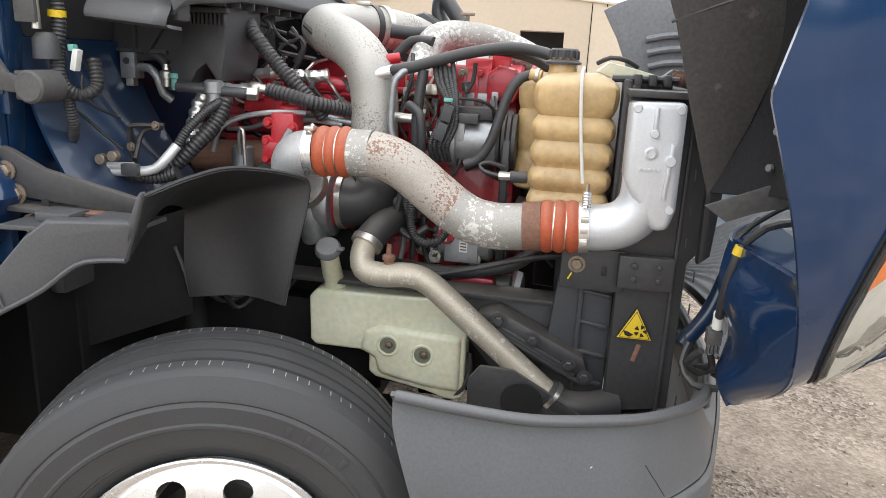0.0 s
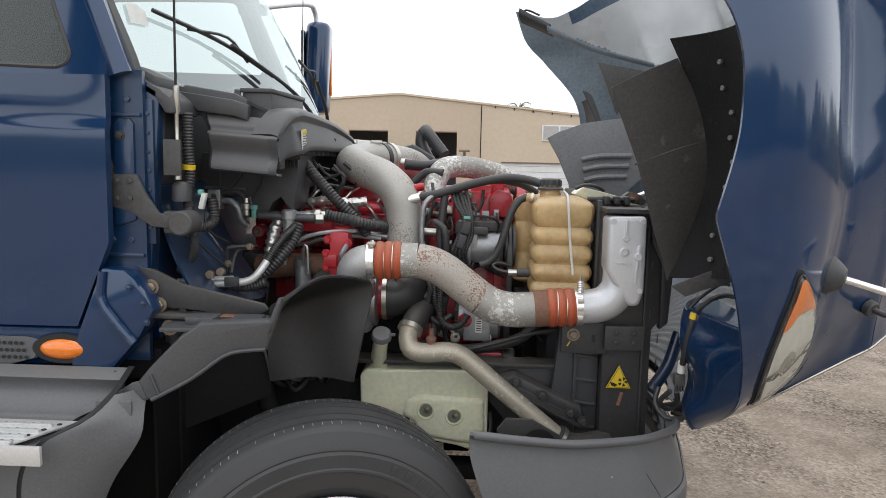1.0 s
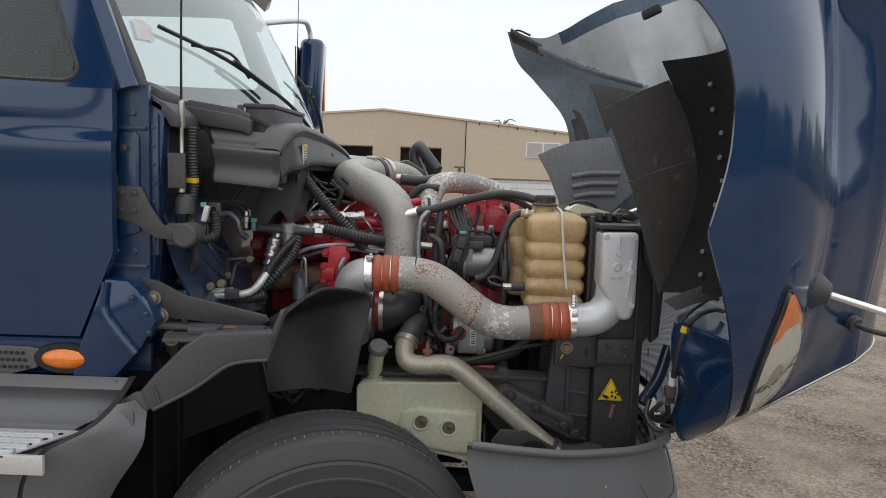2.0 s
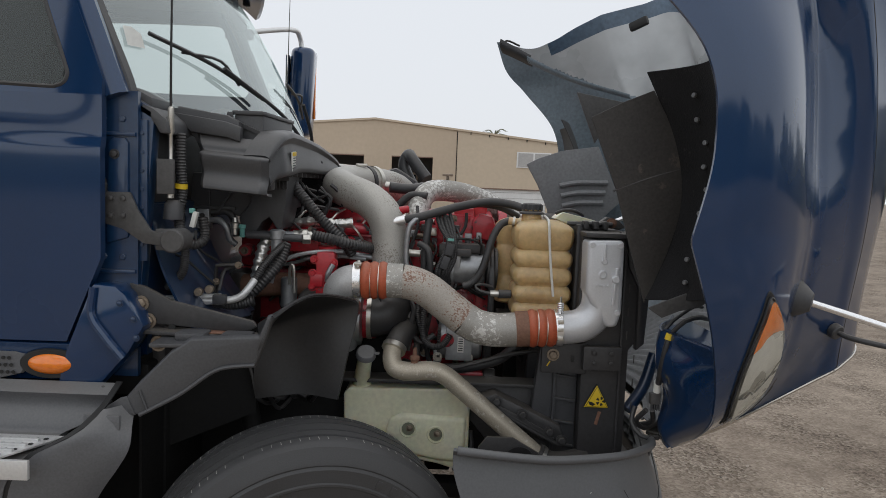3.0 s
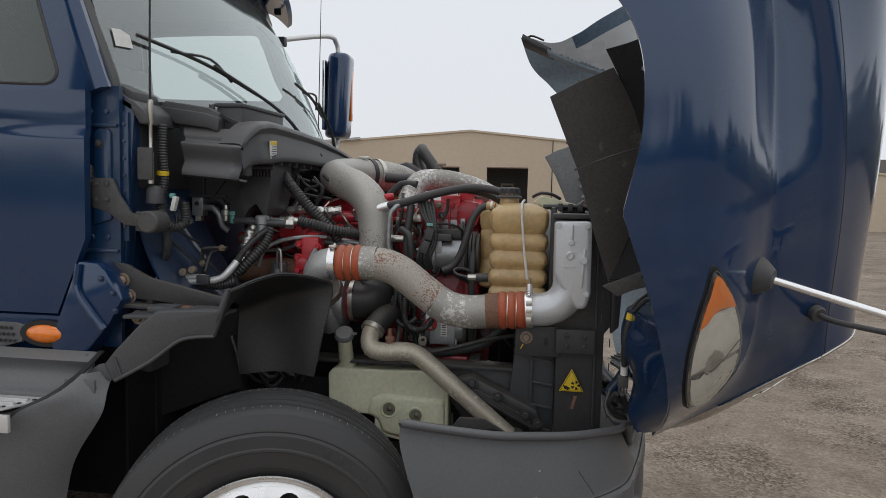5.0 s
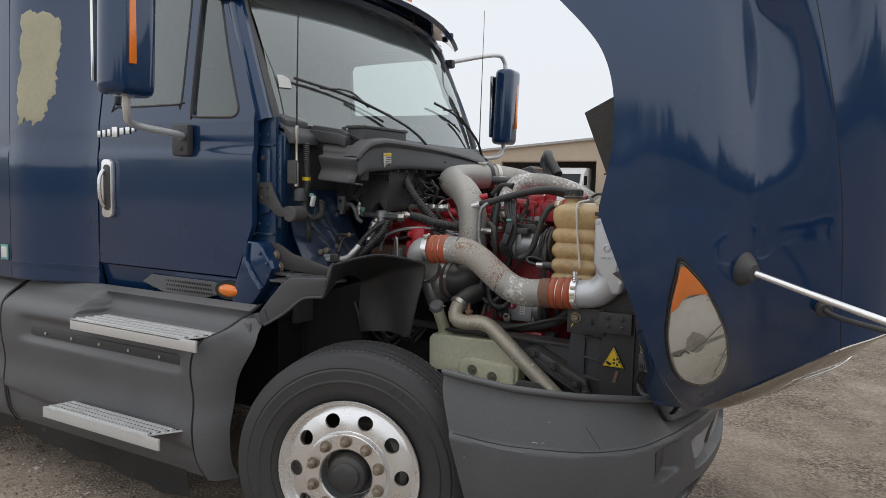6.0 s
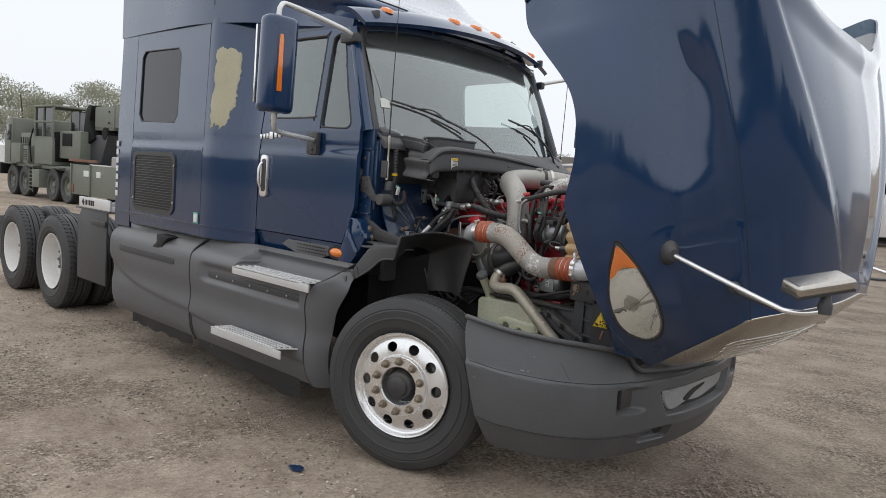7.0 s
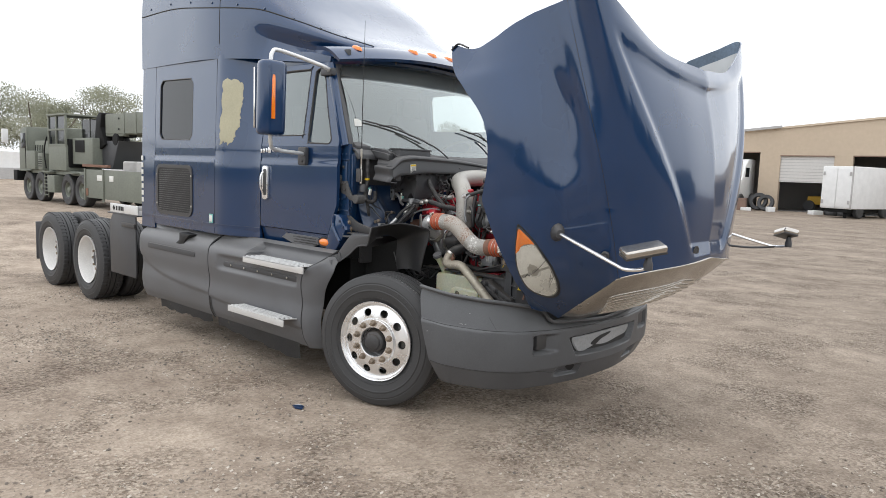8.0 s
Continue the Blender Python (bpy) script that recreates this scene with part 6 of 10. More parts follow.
# heater box, valve block, drain pipes
hvac = part("heater_box", prism([(-0.655, 1.585), (-0.655, 1.72), (-0.29, 1.74), (-0.29, 1.60), (-0.43, 1.568), (-0.48, 1.578)], "y", -0.545, -0.20, 0.010), dark_plastic, truck, "black moulded heater box")
part("hopper", prism([(-0.372, 1.735), (-0.268, 1.735), (-0.272, 1.62), (-0.287, 1.532), (-0.298, 1.527), (-0.330, 1.575), (-0.356, 1.556), (-0.382, 1.508), (-0.420, 1.505), (-0.438, 1.568), (-0.40, 1.62)], "y", -0.575, -0.36, 0.010), dark_plastic, hvac, "black tapering drain hopper")
part("hopper_rim", box((-0.318, -0.58, 1.712), (0.12, 0.02, 0.014), 0.003), dark_plastic, hvac)
for i in range(9):
    part("louvre", box((-0.365 + 0.012 * i, -0.58, 1.690), (0.005, 0.012, 0.028), 0.001), dark_plastic, hvac)
part("rib", box((-0.475, -0.55, 1.65), (0.008, 0.02, 0.15), 0.002, Matrix.Rotation(radians(35), 4, "Y")), dark_plastic, hvac)
part("rib", box((-0.55, -0.55, 1.655), (0.008, 0.016, 0.13), 0.002), dark_plastic, hvac)
part("rib", box((-0.55, -0.55, 1.600), (0.19, 0.016, 0.010), 0.002), dark_plastic, hvac)
part("valve_block", box((-0.568, -0.545, 1.560), (0.045, 0.045, 0.070), 0.004), grey_cast, truck, "cast aluminium expansion valve")
part("valve_bolt", disc((-0.568, -0.568, 1.572), (0, -1, 0), 0.009, 0.006, seg=8), black_metal, truck)
part("valve_foot", box((-0.568, -0.55, 1.515), (0.024, 0.024, 0.022), 0.003), zinc, truck)
part("valve_pipe", tube([(-0.545, -0.545, 1.555), (-0.51, -0.555, 1.555), (-0.485, -0.555, 1.53), (-0.478, -0.545, 1.49), (-0.46, -0.53, 1.470)], 0.012, 10), grey_cast, truck)
part("valve_pipe", tube([(-0.545, -0.545, 1.582), (-0.49, -0.545, 1.588), (-0.463, -0.545, 1.56), (-0.455, -0.54, 1.50)], 0.013, 10), hose_rubber, truck)
part("service_port", lathe([(0, 0), (0.013, 0), (0.013, 0.02), (0.018, 0.022), (0.018, 0.04), (0.011, 0.045), (0.009, 0.06), (0, 0.06)], Matrix.Translation((-0.455, -0.56, 1.508)), 12), zinc, truck)
part("service_port", lathe([(0, 0), (0.010, 0), (0.010, 0.03), (0.014, 0.032), (0.014, 0.045), (0, 0.046)], Matrix.Translation((-0.425, -0.57, 1.50)), 12), green_plug, truck)
part("drain_elbow", lathe([(0, 0), (0.020, 0), (0.020, 0.045), (0.026, 0.047), (0.026, 0.075), (0.018, 0.08), (0, 0.08)], Matrix.Translation((-0.295, -0.60, 1.455)), 14), grey_cast, truck, "grey hose tee")
part("tee_pipe", tube([(-0.40, -0.60, 1.512), (-0.345, -0.605, 1.512), (-0.295, -0.60, 1.508), (-0.25, -0.59, 1.506), (-0.20, -0.57, 1.502)], 0.014, 10), liner_grey, truck)
part("pipe_nut", disc((-0.21, -0.585, 1.503), (1, 0.3, 0), 0.019, 0.03, seg=6), zinc, truck)
part("cooler_line", tube([(-0.66, -0.76, 1.285), (-0.52, -0.76, 1.297), (-0.43, -0.755, 1.302), (-0.385, -0.75, 1.312), (-0.36, -0.745, 1.335), (-0.34, -0.72, 1.37)], 0.013, 10), step_metal, truck, "bare aluminium coolant line")
part("cooler_line", tube([(-0.66, -0.765, 1.300), (-0.52, -0.765, 1.312), (-0.44, -0.757, 1.316)], 0.010, 10), step_metal, truck)
part("line_clamp", box((-0.44, -0.772, 1.309), (0.045, 0.02, 0.03), 0.004), dark_plastic, truck)
part("conduit", loom([(-0.345, -0.72, 1.36), (-0.32, -0.70, 1.41), (-0.29, -0.66, 1.455), (-0.27, -0.62, 1.48)], 0.013), hose_rubber, truck)
part("conduit", loom([(-0.41, -0.68, 1.29), (-0.36, -0.69, 1.32), (-0.31, -0.67, 1.375), (-0.275, -0.63, 1.43), (-0.262, -0.60, 1.485)], 0.021), hose_rubber, truck, "thick corrugated hose")
part("foil_sleeve", tube([(-0.365, -0.60, 1.36), (-0.355, -0.60, 1.42), (-0.345, -0.58, 1.475), (-0.33, -0.56, 1.50)], lambda k, s: 0.021 + 0.003 * math.sin(s * 240), 10, 0.006), foil, truck, "crinkled foil sleeve")
part("bracket_strap", tube([(-0.46, -0.72, 1.33), (-0.445, -0.70, 1.40), (-0.40, -0.68, 1.41)], 0.007, 6), black_metal, truck)
for x, z in ((-0.50, 1.335), (-0.465, 1.345)):
    part("brass_fitting", disc((x, -0.79, z), (0, -1, 0), 0.014, 0.02, seg=12), dull_bolt, truck)

# lower cab corner and fender bracket
part("cab_corner", prism([(-0.722, 1.39), (-0.655, 1.385), (-0.625, 1.36), (-0.57, 1.27), (-0.615, 1.19), (-0.775, 1.00), (-0.845, 1.005), (-0.80, 1.19)], "y", -1.055, -0.96, 0.014), paint, truck, "navy lower cab corner panel")
part("corner_crease", tube([(-0.715, -1.058, 1.38), (-0.72, -1.062, 1.30), (-0.68, -1.066, 1.24), (-0.63, -1.06, 1.175)], 0.012, 8, 0.02), paint, truck)
for x, z in ((-0.64, 1.335), (-0.592, 1.235), (-0.60, 1.29)):
    part("bolt", bolt((x, -1.057, z), (0, -1, 0), 0.007, 0.006), paint_dull, truck)
part("hook", tube([(-0.70, -1.062, 1.05), (-0.692, -1.07, 1.085), (-0.67, -1.07, 1.085), (-0.665, -1.062, 1.04)], 0.006, 8), dark_plastic, truck)
brk = part("fender_bracket", prism([(-0.645, 1.385), (-0.60, 1.375), (-0.52, 1.335), (-0.275, 1.282), (-0.262, 1.265), (-0.30, 1.245), (-0.57, 1.265), (-0.60, 1.28)], "y", -0.985, -0.965, 0.004), black_metal, truck, "dirty black fender support bracket")
part("bracket_shelf", box((-0.43, -0.99, 1.242), (0.34, 0.07, 0.012), 0.003, Matrix.Rotation(radians(1.5), 4, "Y")), black_metal, brk, "rust-streaked shelf")
part("rust_patch", prism([(-0.46, -1.022), (-0.44, -0.985), (-0.33, -0.98), (-0.30, -1.0), (-0.34, -1.022)], "z", 1.2475, 1.2505, 0.001), rust_band, brk)
for x, z in ((-0.607, 1.325), (-0.585, 1.273), (-0.555, 1.205)):
    part("bolt", bolt((x, -0.988, z), (0, -1, 0), 0.016, 0.014), dull_bolt, brk)
part("bracket_hole", disc((-0.515, -0.986, 1.255), (0, -1, 0), 0.011, 0.003, seg=14), black_ink, brk)
LINER = [(-0.570, 1.028), (-0.546, 1.028), (-0.443, 1.094), (-0.349, 1.163), (-0.291, 1.180), (-0.232, 1.184), (-0.206, 1.255), (-0.184, 1.322), (-0.200, 1.318), (-0.222, 1.262), (-0.413, 1.249), (-0.470, 1.209), (-0.560, 1.115), (-0.610, 1.054)]
fl = part("fender_liner", prism(LINER, "y", -1.115, -1.100, 0.004, lean=(0, 0.01)), liner_grey, truck, "grey fender splash liner")
part("liner_edge", tube([(-0.558, -1.116, 1.027), (-0.443, -1.118, 1.092), (-0.349, -1.118, 1.161), (-0.291, -1.118, 1.178), (-0.232, -1.116, 1.183)], 0.006, 8, 0.02), liner_grey, fl)
part("liner_edge", tube([(-0.232, -1.112, 1.183), (-0.206, -1.112, 1.256), (-0.185, -1.111, 1.322)], 0.006, 8, 0.02), arch_plastic, fl)
part("liner_fold", tube([(-0.558, -1.117, 1.10), (-0.543, -1.118, 1.063), (-0.534, -1.118, 1.04)], 0.004, 6), dark_plastic, fl)
part("liner_top", box((-0.385, -1.03, 1.232), (0.30, 0.16, 0.012), 0.004, Matrix.Rotation(radians(-2), 4, "Y")), liner_grey, fl)
for i in range(2):
    part("liner_pad", box((-0.435 + 0.13 * i, -1.035, 1.246), (0.085, 0.07, 0.022), 0.006), liner_grey, fl)
part("liner_tab", prism([(-0.675, 1.032), (-0.612, 1.075), (-0.592, 1.080), (-0.568, 1.026)], "y", -1.118, -1.108, 0.003), liner_grey, fl)
# the wheel house: a concave liner whose front edge arches from the fender liner over to the frame side
HOUSE_K = [0, 0.22, 0.40, 0.55, 0.62, 0.80, 1.0]
HOUSE_FRONT = ([-0.186, -0.150, -0.105, -0.030, 0.004, -0.022, -0.052], [-1.111, -0.99, -0.878, -0.735, -0.690, -0.702, -0.714], [1.322, 1.345, 1.352, 1.322, 1.292, 1.13, 0.971])
HOUSE_BACK = ([-0.235, -0.26, -0.29, -0.32, -0.335, -0.34, -0.332], [-1.108, -0.99, -0.87, -0.74, -0.700, -0.697, -0.694], [1.190, 1.24, 1.25, 1.22, 1.19, 1.06, 0.958])


def wheel_house(u, v):
    a, b = (Vector([curve_at(HOUSE_K, axis, u) for axis in edge]) for edge in (HOUSE_FRONT, HOUSE_BACK))
    return a.lerp(b, v) + Vector((0, 0.010 * math.sin(7 * v + 5 * u), 0.012 * math.sin(math.pi * v)))


flap = part("wheel_house", sheet(wheel_house, 40, 14, 0.006), arch_plastic, truck, "dark concave wheel house liner", angle=60)
part("house_lip", tube([wheel_house(k / 40, 0.0) for k in range(41)], 0.0045, 6, 0.03), arch_plastic, flap)
part("house_rib", tube([(-0.36, -0.72, 1.10), (-0.345, -0.705, 1.03), (-0.332, -0.70, 0.958)], 0.005, 6), liner_plastic, flap)
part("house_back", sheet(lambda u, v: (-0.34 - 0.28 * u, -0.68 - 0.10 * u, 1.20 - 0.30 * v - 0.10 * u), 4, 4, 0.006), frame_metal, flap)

# the toe panel: a navy slope from the firewall down to the fender bracket, with a pressed ridge
def toe_panel(u, v):
    y = -0.905 + 0.42 * u
    z = 1.62 - 0.40 * v
    x = -0.615 + 0.21 * v ** 1.6 - 0.07 * (1 - u) * v
    ridge = math.exp(-((u - 0.30 - 0.45 * v) / 0.10) ** 2)
    return (x + 0.030 * ridge, y, z)


part("toe_panel", sheet(toe_panel, 30, 24, 0.008), paint_dull, firewall, "navy sloped toe panel")
part("bracket_leg", tube([(-0.475, -0.70, 1.315), (-0.470, -0.72, 1.40), (-0.455, -0.72, 1.415), (-0.385, -0.70, 1.418)], 0.012, 8, squash=0.5), black_metal, firewall, "bent black strap bracket")
for x, z in ((-0.395, 1.418), (-0.468, 1.36)):
    part("bolt", bolt((x, -0.722, z), (0, -1, 0), 0.008, 0.008), dull_bolt, firewall)
part("wire", tube([(-0.60, -0.80, 1.46), (-0.55, -0.80, 1.445), (-0.50, -0.79, 1.40), (-0.46, -0.77, 1.36)], 0.004, 6), black_ink, firewall)
part("hose_tail", loom([(-0.47, -0.74, 1.29), (-0.40, -0.73, 1.285), (-0.34, -0.72, 1.30)], 0.018), hose_rubber, firewall)
# ---- engine ----
engine = part("engine", prism([(-0.55, 0.62), (-0.55, 1.36), (0.40, 1.36), (0.44, 1.30), (0.44, 0.66)], "y", -0.24, 0.36, 0.03), engine_red, truck, "grimy red diesel engine")


def e(name, bm, material, label=""):
    return part(name, bm, material, engine, label)


e("cylinder_head", prism([(-0.52, 1.36), (-0.52, 1.50), (0.40, 1.50), (0.40, 1.36)], "y", -0.26, 0.34, 0.02), engine_red)
e("rocker_cover", prism([(-0.26, 1.50), (-0.22, 1.60), (0.30, 1.60), (0.34, 1.50)], "y", -0.10, 0.30, 0.03), engine_red)
e("front_cover", box((0.46, 0.05, 1.16), (0.07, 0.60, 0.72), 0.03), engine_red)
e("gear_housing", disc((0.44, -0.10, 1.44), (1, 0, 0), 0.17, 0.05, seg=40), engine_red)
e("flywheel_housing", box((-0.50, 0.05, 1.05), (0.12, 0.75, 0.6), 0.06), cast_iron)
for i in range(7):
    x = -0.44 + 0.125 * i
    e("head_bolt", bolt((x, -0.262, 1.475), (0, -1, 0), 0.014, 0.014), engine_red)
    e("exhaust_port", box((x + 0.03, -0.285, 1.41), (0.085, 0.07, 0.075), 0.012), engine_red)
    e("port_bolt", bolt((x + 0.075, -0.30, 1.445), (0, -1, 0), 0.010, 0.018), dull_bolt)
e("manifold", tube([(-0.46, -0.40, 1.30), (-0.30, -0.42, 1.315), (-0.15, -0.42, 1.31), (0.0, -0.40, 1.29)], 0.045, 14), rust_band, "rusty exhaust manifold")
e("water_rail", tube([(-0.50, -0.33, 1.515), (-0.2, -0.34, 1.53), (0.05, -0.34, 1.53)], 0.022, 12), engine_red)
e("fuel_block", box((-0.24, -0.38, 1.475), (0.12, 0.08, 0.07), 0.010), bright_red, "red enamelled housing")
e("fuel_block", box((-0.37, -0.36, 1.545), (0.055, 0.06, 0.075), 0.008), engine_red)
for i in range(3):
    e("cap_bolt", bolt((-0.285 + 0.045 * i, -0.42, 1.49), (0, -1, 0), 0.010, 0.010), engine_red)
e("pump_body", box((-0.135, -0.49, 1.375), (0.07, 0.08, 0.16), 0.012), bright_red, "bright red chipped actuator")
e("pump_body", box((-0.165, -0.51, 1.35), (0.05, 0.06, 0.05), 0.010), bright_red)
e("pump_ear", disc((-0.135, -0.47, 1.45), (0, 0, 1), 0.036, 0.02, seg=20), bright_red)
for dx, dz in ((-0.04, 0.05), (-0.045, 0.0), (-0.045, -0.05), (0.03, 0.04), (0.03, -0.02)):
    e("pump_bolt", bolt((-0.135 + dx, -0.525, 1.375 + dz), (0, -1, 0), 0.011, 0.018), bright_red)
e("sensor", tube([(-0.125, -0.54, 1.35), (-0.12, -0.55, 1.38), (-0.105, -0.54, 1.41)], 0.010, 8), grey_cast)
# dark insulation and bulkhead behind the engine's back end
e("heat_blanket", prism([(-0.52, 1.48), (-0.50, 1.70), (-0.30, 1.735), (-0.12, 1.725), (-0.05, 1.64), (-0.06, 1.48)], "y", 0.02, 0.40, 0.03), felt_black, "dark heat blanket")
# front of the head: stepped casting with ribs, studs and oily pads
e("head_front", prism([(0.235, 1.44), (0.235, 1.585), (0.262, 1.605), (0.405, 1.598), (0.435, 1.57), (0.435, 1.47), (0.40, 1.44)], "y", -0.31, -0.24, 0.014), engine_red)
e("head_front", prism([(0.10, 1.40), (0.10, 1.495), (0.235, 1.495), (0.235, 1.40)], "y", -0.30, -0.24, 0.010), engine_red)
for i in range(5):
    e("head_rib", box((0.262 + 0.036 * i, -0.315, 1.53), (0.009, 0.014, 0.085), 0.003), engine_red)
for i in range(6):
    e("head_stud", bolt((0.120 + 0.052 * i, -0.306 if i < 3 else -0.314, 1.480 if i < 3 else 1.583), (0, -1, 0), 0.010, 0.016), bright_red if i % 2 else dull_bolt)
e("oil_pad", box((0.342, -0.318, 1.475), (0.115, 0.020, 0.032), 0.006), grey_cast)
e("lift_eye", prism([(0.405, 1.56), (0.405, 1.645), (0.42, 1.66), (0.45, 1.66), (0.462, 1.645), (0.455, 1.56)], "y", -0.27, -0.255, 0.004), bright_red)
e("compressor_flange", disc((0.318, -0.37, 1.395), (1, 0, 0), 0.076, 0.018, seg=28), grey_cast)
e("compressor_port", box((0.360, -0.425, 1.462), (0.075, 0.05, 0.026), 0.006), black_metal)
e("compressor_lead", tube([(0.30, -0.43, 1.505), (0.34, -0.445, 1.515), (0.40, -0.44, 1.512), (0.435, -0.42, 1.49), (0.43, -0.40, 1.45)], 0.0045, 7), black_ink)
# left of the intake pipe: stepped red rail castings, unions and a braided line
for i in range(5):
    x = -0.36 + 0.072 * i
    e("rail_boss", disc((x, -0.30, 1.475), (0, -1, 0), 0.026, 0.055, seg=18), engine_red)
    e("rail_stud", bolt((x, -0.352, 1.475), (0, -1, 0), 0.011, 0.014), dull_bolt if i % 2 else engine_red)
e("rail_body", box((-0.22, -0.315, 1.440), (0.40, 0.05, 0.034), 0.010), engine_red)
e("rail_body", box((-0.20, -0.330, 1.515), (0.34, 0.035, 0.022), 0.008), engine_red)
e("union_line", tube([(-0.14, -0.36, 1.44), (-0.06, -0.40, 1.438), (0.03, -0.39, 1.425)], 0.011, 10), grey_cast)
e("union_nut", tube([(-0.165, -0.355, 1.441), (-0.135, -0.36, 1.440)], 0.017, 6), zinc)
e("vent_line", tube([(0.20, -0.44, 1.49), (0.235, -0.46, 1.47), (0.245, -0.46, 1.40), (0.24, -0.45, 1.34)], 0.013, 10), hose_rubber)
# thin leads, clips and unions strung along the near side of the engine
rnd = random.Random(77)
for i in range(9):
    x = -0.40 + 0.055 * i
    y = -0.36 - 0.012 * (i % 3)
    drop = rnd.uniform(0.03, 0.09)
    e("lead", tube([(x, y, 1.55), (x + 0.03, y - 0.02, 1.55 - drop * 0.4), (x + 0.055, y - 0.01, 1.55 - drop), (x + 0.09, y, 1.54 - drop)], 0.0045, 6), hose_rubber if i % 3 else zinc)
    if i % 2:
        e("lead_clip", box((x + 0.03, y - 0.022, 1.55 - drop * 0.4), (0.016, 0.014, 0.020), 0.003), dark_plastic)
for i in range(7):
    x = 0.17 + 0.043 * i
    z = 1.52 + 0.03 * math.sin(2.1 * i)
    e("sensor_plug", box((x, -0.335, z), (0.020, 0.030, 0.026), 0.004), dark_plastic if i % 3 else grey_cast)
    e("lead", tube([(x, -0.35, z), (x + 0.01, -0.38, z - 0.03), (x - 0.01, -0.385, z - 0.08), (x + 0.01, -0.37, z - 0.13)], 0.0042, 6), hose_rubber)
for x, z, r in ((-0.33, 1.43, 0.014), (-0.26, 1.415, 0.012), (-0.18, 1.425, 0.014), (-0.10, 1.455, 0.012), (0.20, 1.46, 0.013), (0.23, 1.40, 0.012)):
    e("steel_union", tube([(x, -0.345, z), (x + 0.035, -0.35, z + 0.004)], r, 6), zinc)
e("braided_line", tube([(-0.36, -0.40, 1.385), (-0.28, -0.42, 1.395), (-0.20, -0.43, 1.42), (-0.10, -0.42, 1.428), (0.0, -0.41, 1.42)], 0.007, 8), grey_cast, "thin braided line")
e("sling_wire", tube([(0.15, -0.42, 1.30), (0.19, -0.46, 1.25), (0.18, -0.47, 1.17), (0.22, -0.46, 1.12), (0.27, -0.45, 1.15)], 0.010, 8), hose_rubber)
for i in range(5):
    e("block_bolt", bolt((-0.10 + 0.07 * i, -0.312, 1.02), (0, -1, 0), 0.010, 0.012), dull_bolt if i % 2 else engine_red)
    e("block_pipe", tube([(0.05 + 0.06 * i, -0.34, 1.19), (0.06 + 0.06 * i, -0.36, 1.13), (0.07 + 0.05 * i, -0.35, 1.06)], 0.006, 7), black_metal if i % 2 else grey_cast)
# turbo behind the pipes
e("turbo_scroll", lathe([(0, -0.06), (0.05, -0.06), (0.10, -0.045), (0.115, 0.0), (0.10, 0.045), (0.05, 0.06), (0, 0.06)], toward((-0.05, -0.44, 1.20), (1, 0, 0.0)), 28), grey_cast, "cast aluminium turbo housing")
e("turbo_core", disc((-0.02, -0.44, 1.20), (1, 0, 0), 0.075, 0.08, seg=28), engine_red)
e("turbo_spill", tube([(-0.05, -0.50, 1.10), (-0.06, -0.52, 1.16), (-0.07, -0.53, 1.22)], 0.036, 12), grey_cast)
e("turbo_band", tube([(0.02, -0.46, 1.215), (0.036, -0.46, 1.215)], 0.088, 30, 0.02), zinc, "bright clamp band")
e("intake_elbow", tube([(0.03, -0.46, 1.215), (0.075, -0.455, 1.215), (0.10, -0.43, 1.25), (0.095, -0.41, 1.31)], lambda k, s: 0.079 + 0.004 * math.cos(k * 12), 22), hose_rubber, "black rubber intake elbow")
e("coil_hose", loom([(0.165, -0.43, 1.20), (0.185, -0.42, 1.215), (0.21, -0.40, 1.20)], 0.040), cast_iron)
# red lower block details
e("oil_rail", tube([(-0.12, -0.30, 1.10), (0.05, -0.31, 1.105), (0.20, -0.30, 1.11)], 0.030, 12), engine_red)
e("side_cover", box((0.02, -0.27, 1.02), (0.40, 0.08, 0.13), 0.02), engine_red)
e("oil_pan", box((0.05, 0.05, 0.70), (0.95, 0.55, 0.26), 0.04), black_metal)
e("block_pad", box((0.40, -0.33, 0.965), (0.13, 0.14, 0.065), 0.012), engine_red)
e("pad_end", disc((0.465, -0.34, 0.965), (1, 0, 0), 0.034, 0.05), cast_iron)
e("dip_tube", tube([(0.16, -0.36, 1.18), (0.19, -0.42, 1.15), (0.205, -0.47, 1.10), (0.205, -0.50, 1.06)], 0.008, 8), black_metal)
# compressor, belts, alternator
ac = e("compressor", disc((0.325, -0.36, 1.40), (1, 0, 0), 0.068, 0.13, seg=30), grey_cast, "bare aluminium air-conditioning compressor")
e("compressor_head", box((0.335, -0.40, 1.43), (0.05, 0.06, 0.07), 0.010), grey_cast)
e("compressor_mount", box((0.375, -0.36, 1.475), (0.15, 0.10, 0.035), 0.006), black_metal)
for i in range(6):
    a = i * math.pi / 3
    e("compressor_bolt", bolt((0.322, -0.36 + 0.05 * math.cos(a), 1.40 + 0.05 * math.sin(a)), (-1, 0, 0), 0.008, 0.008), zinc)
e("clutch_pulley", lathe([(0, 0.0), (0.05, 0.0), (0.078, 0.004), (0.078, 0.012), (0.072, 0.014), (0.078, 0.017), (0.078, 0.026), (0.072, 0.029), (0.078, 0.032), (0.078, 0.042), (0.02, 0.046), (0, 0.046)], toward((0.458, -0.36, 1.40), (1, 0, 0)), 40), black_metal, "grooved clutch pulley")
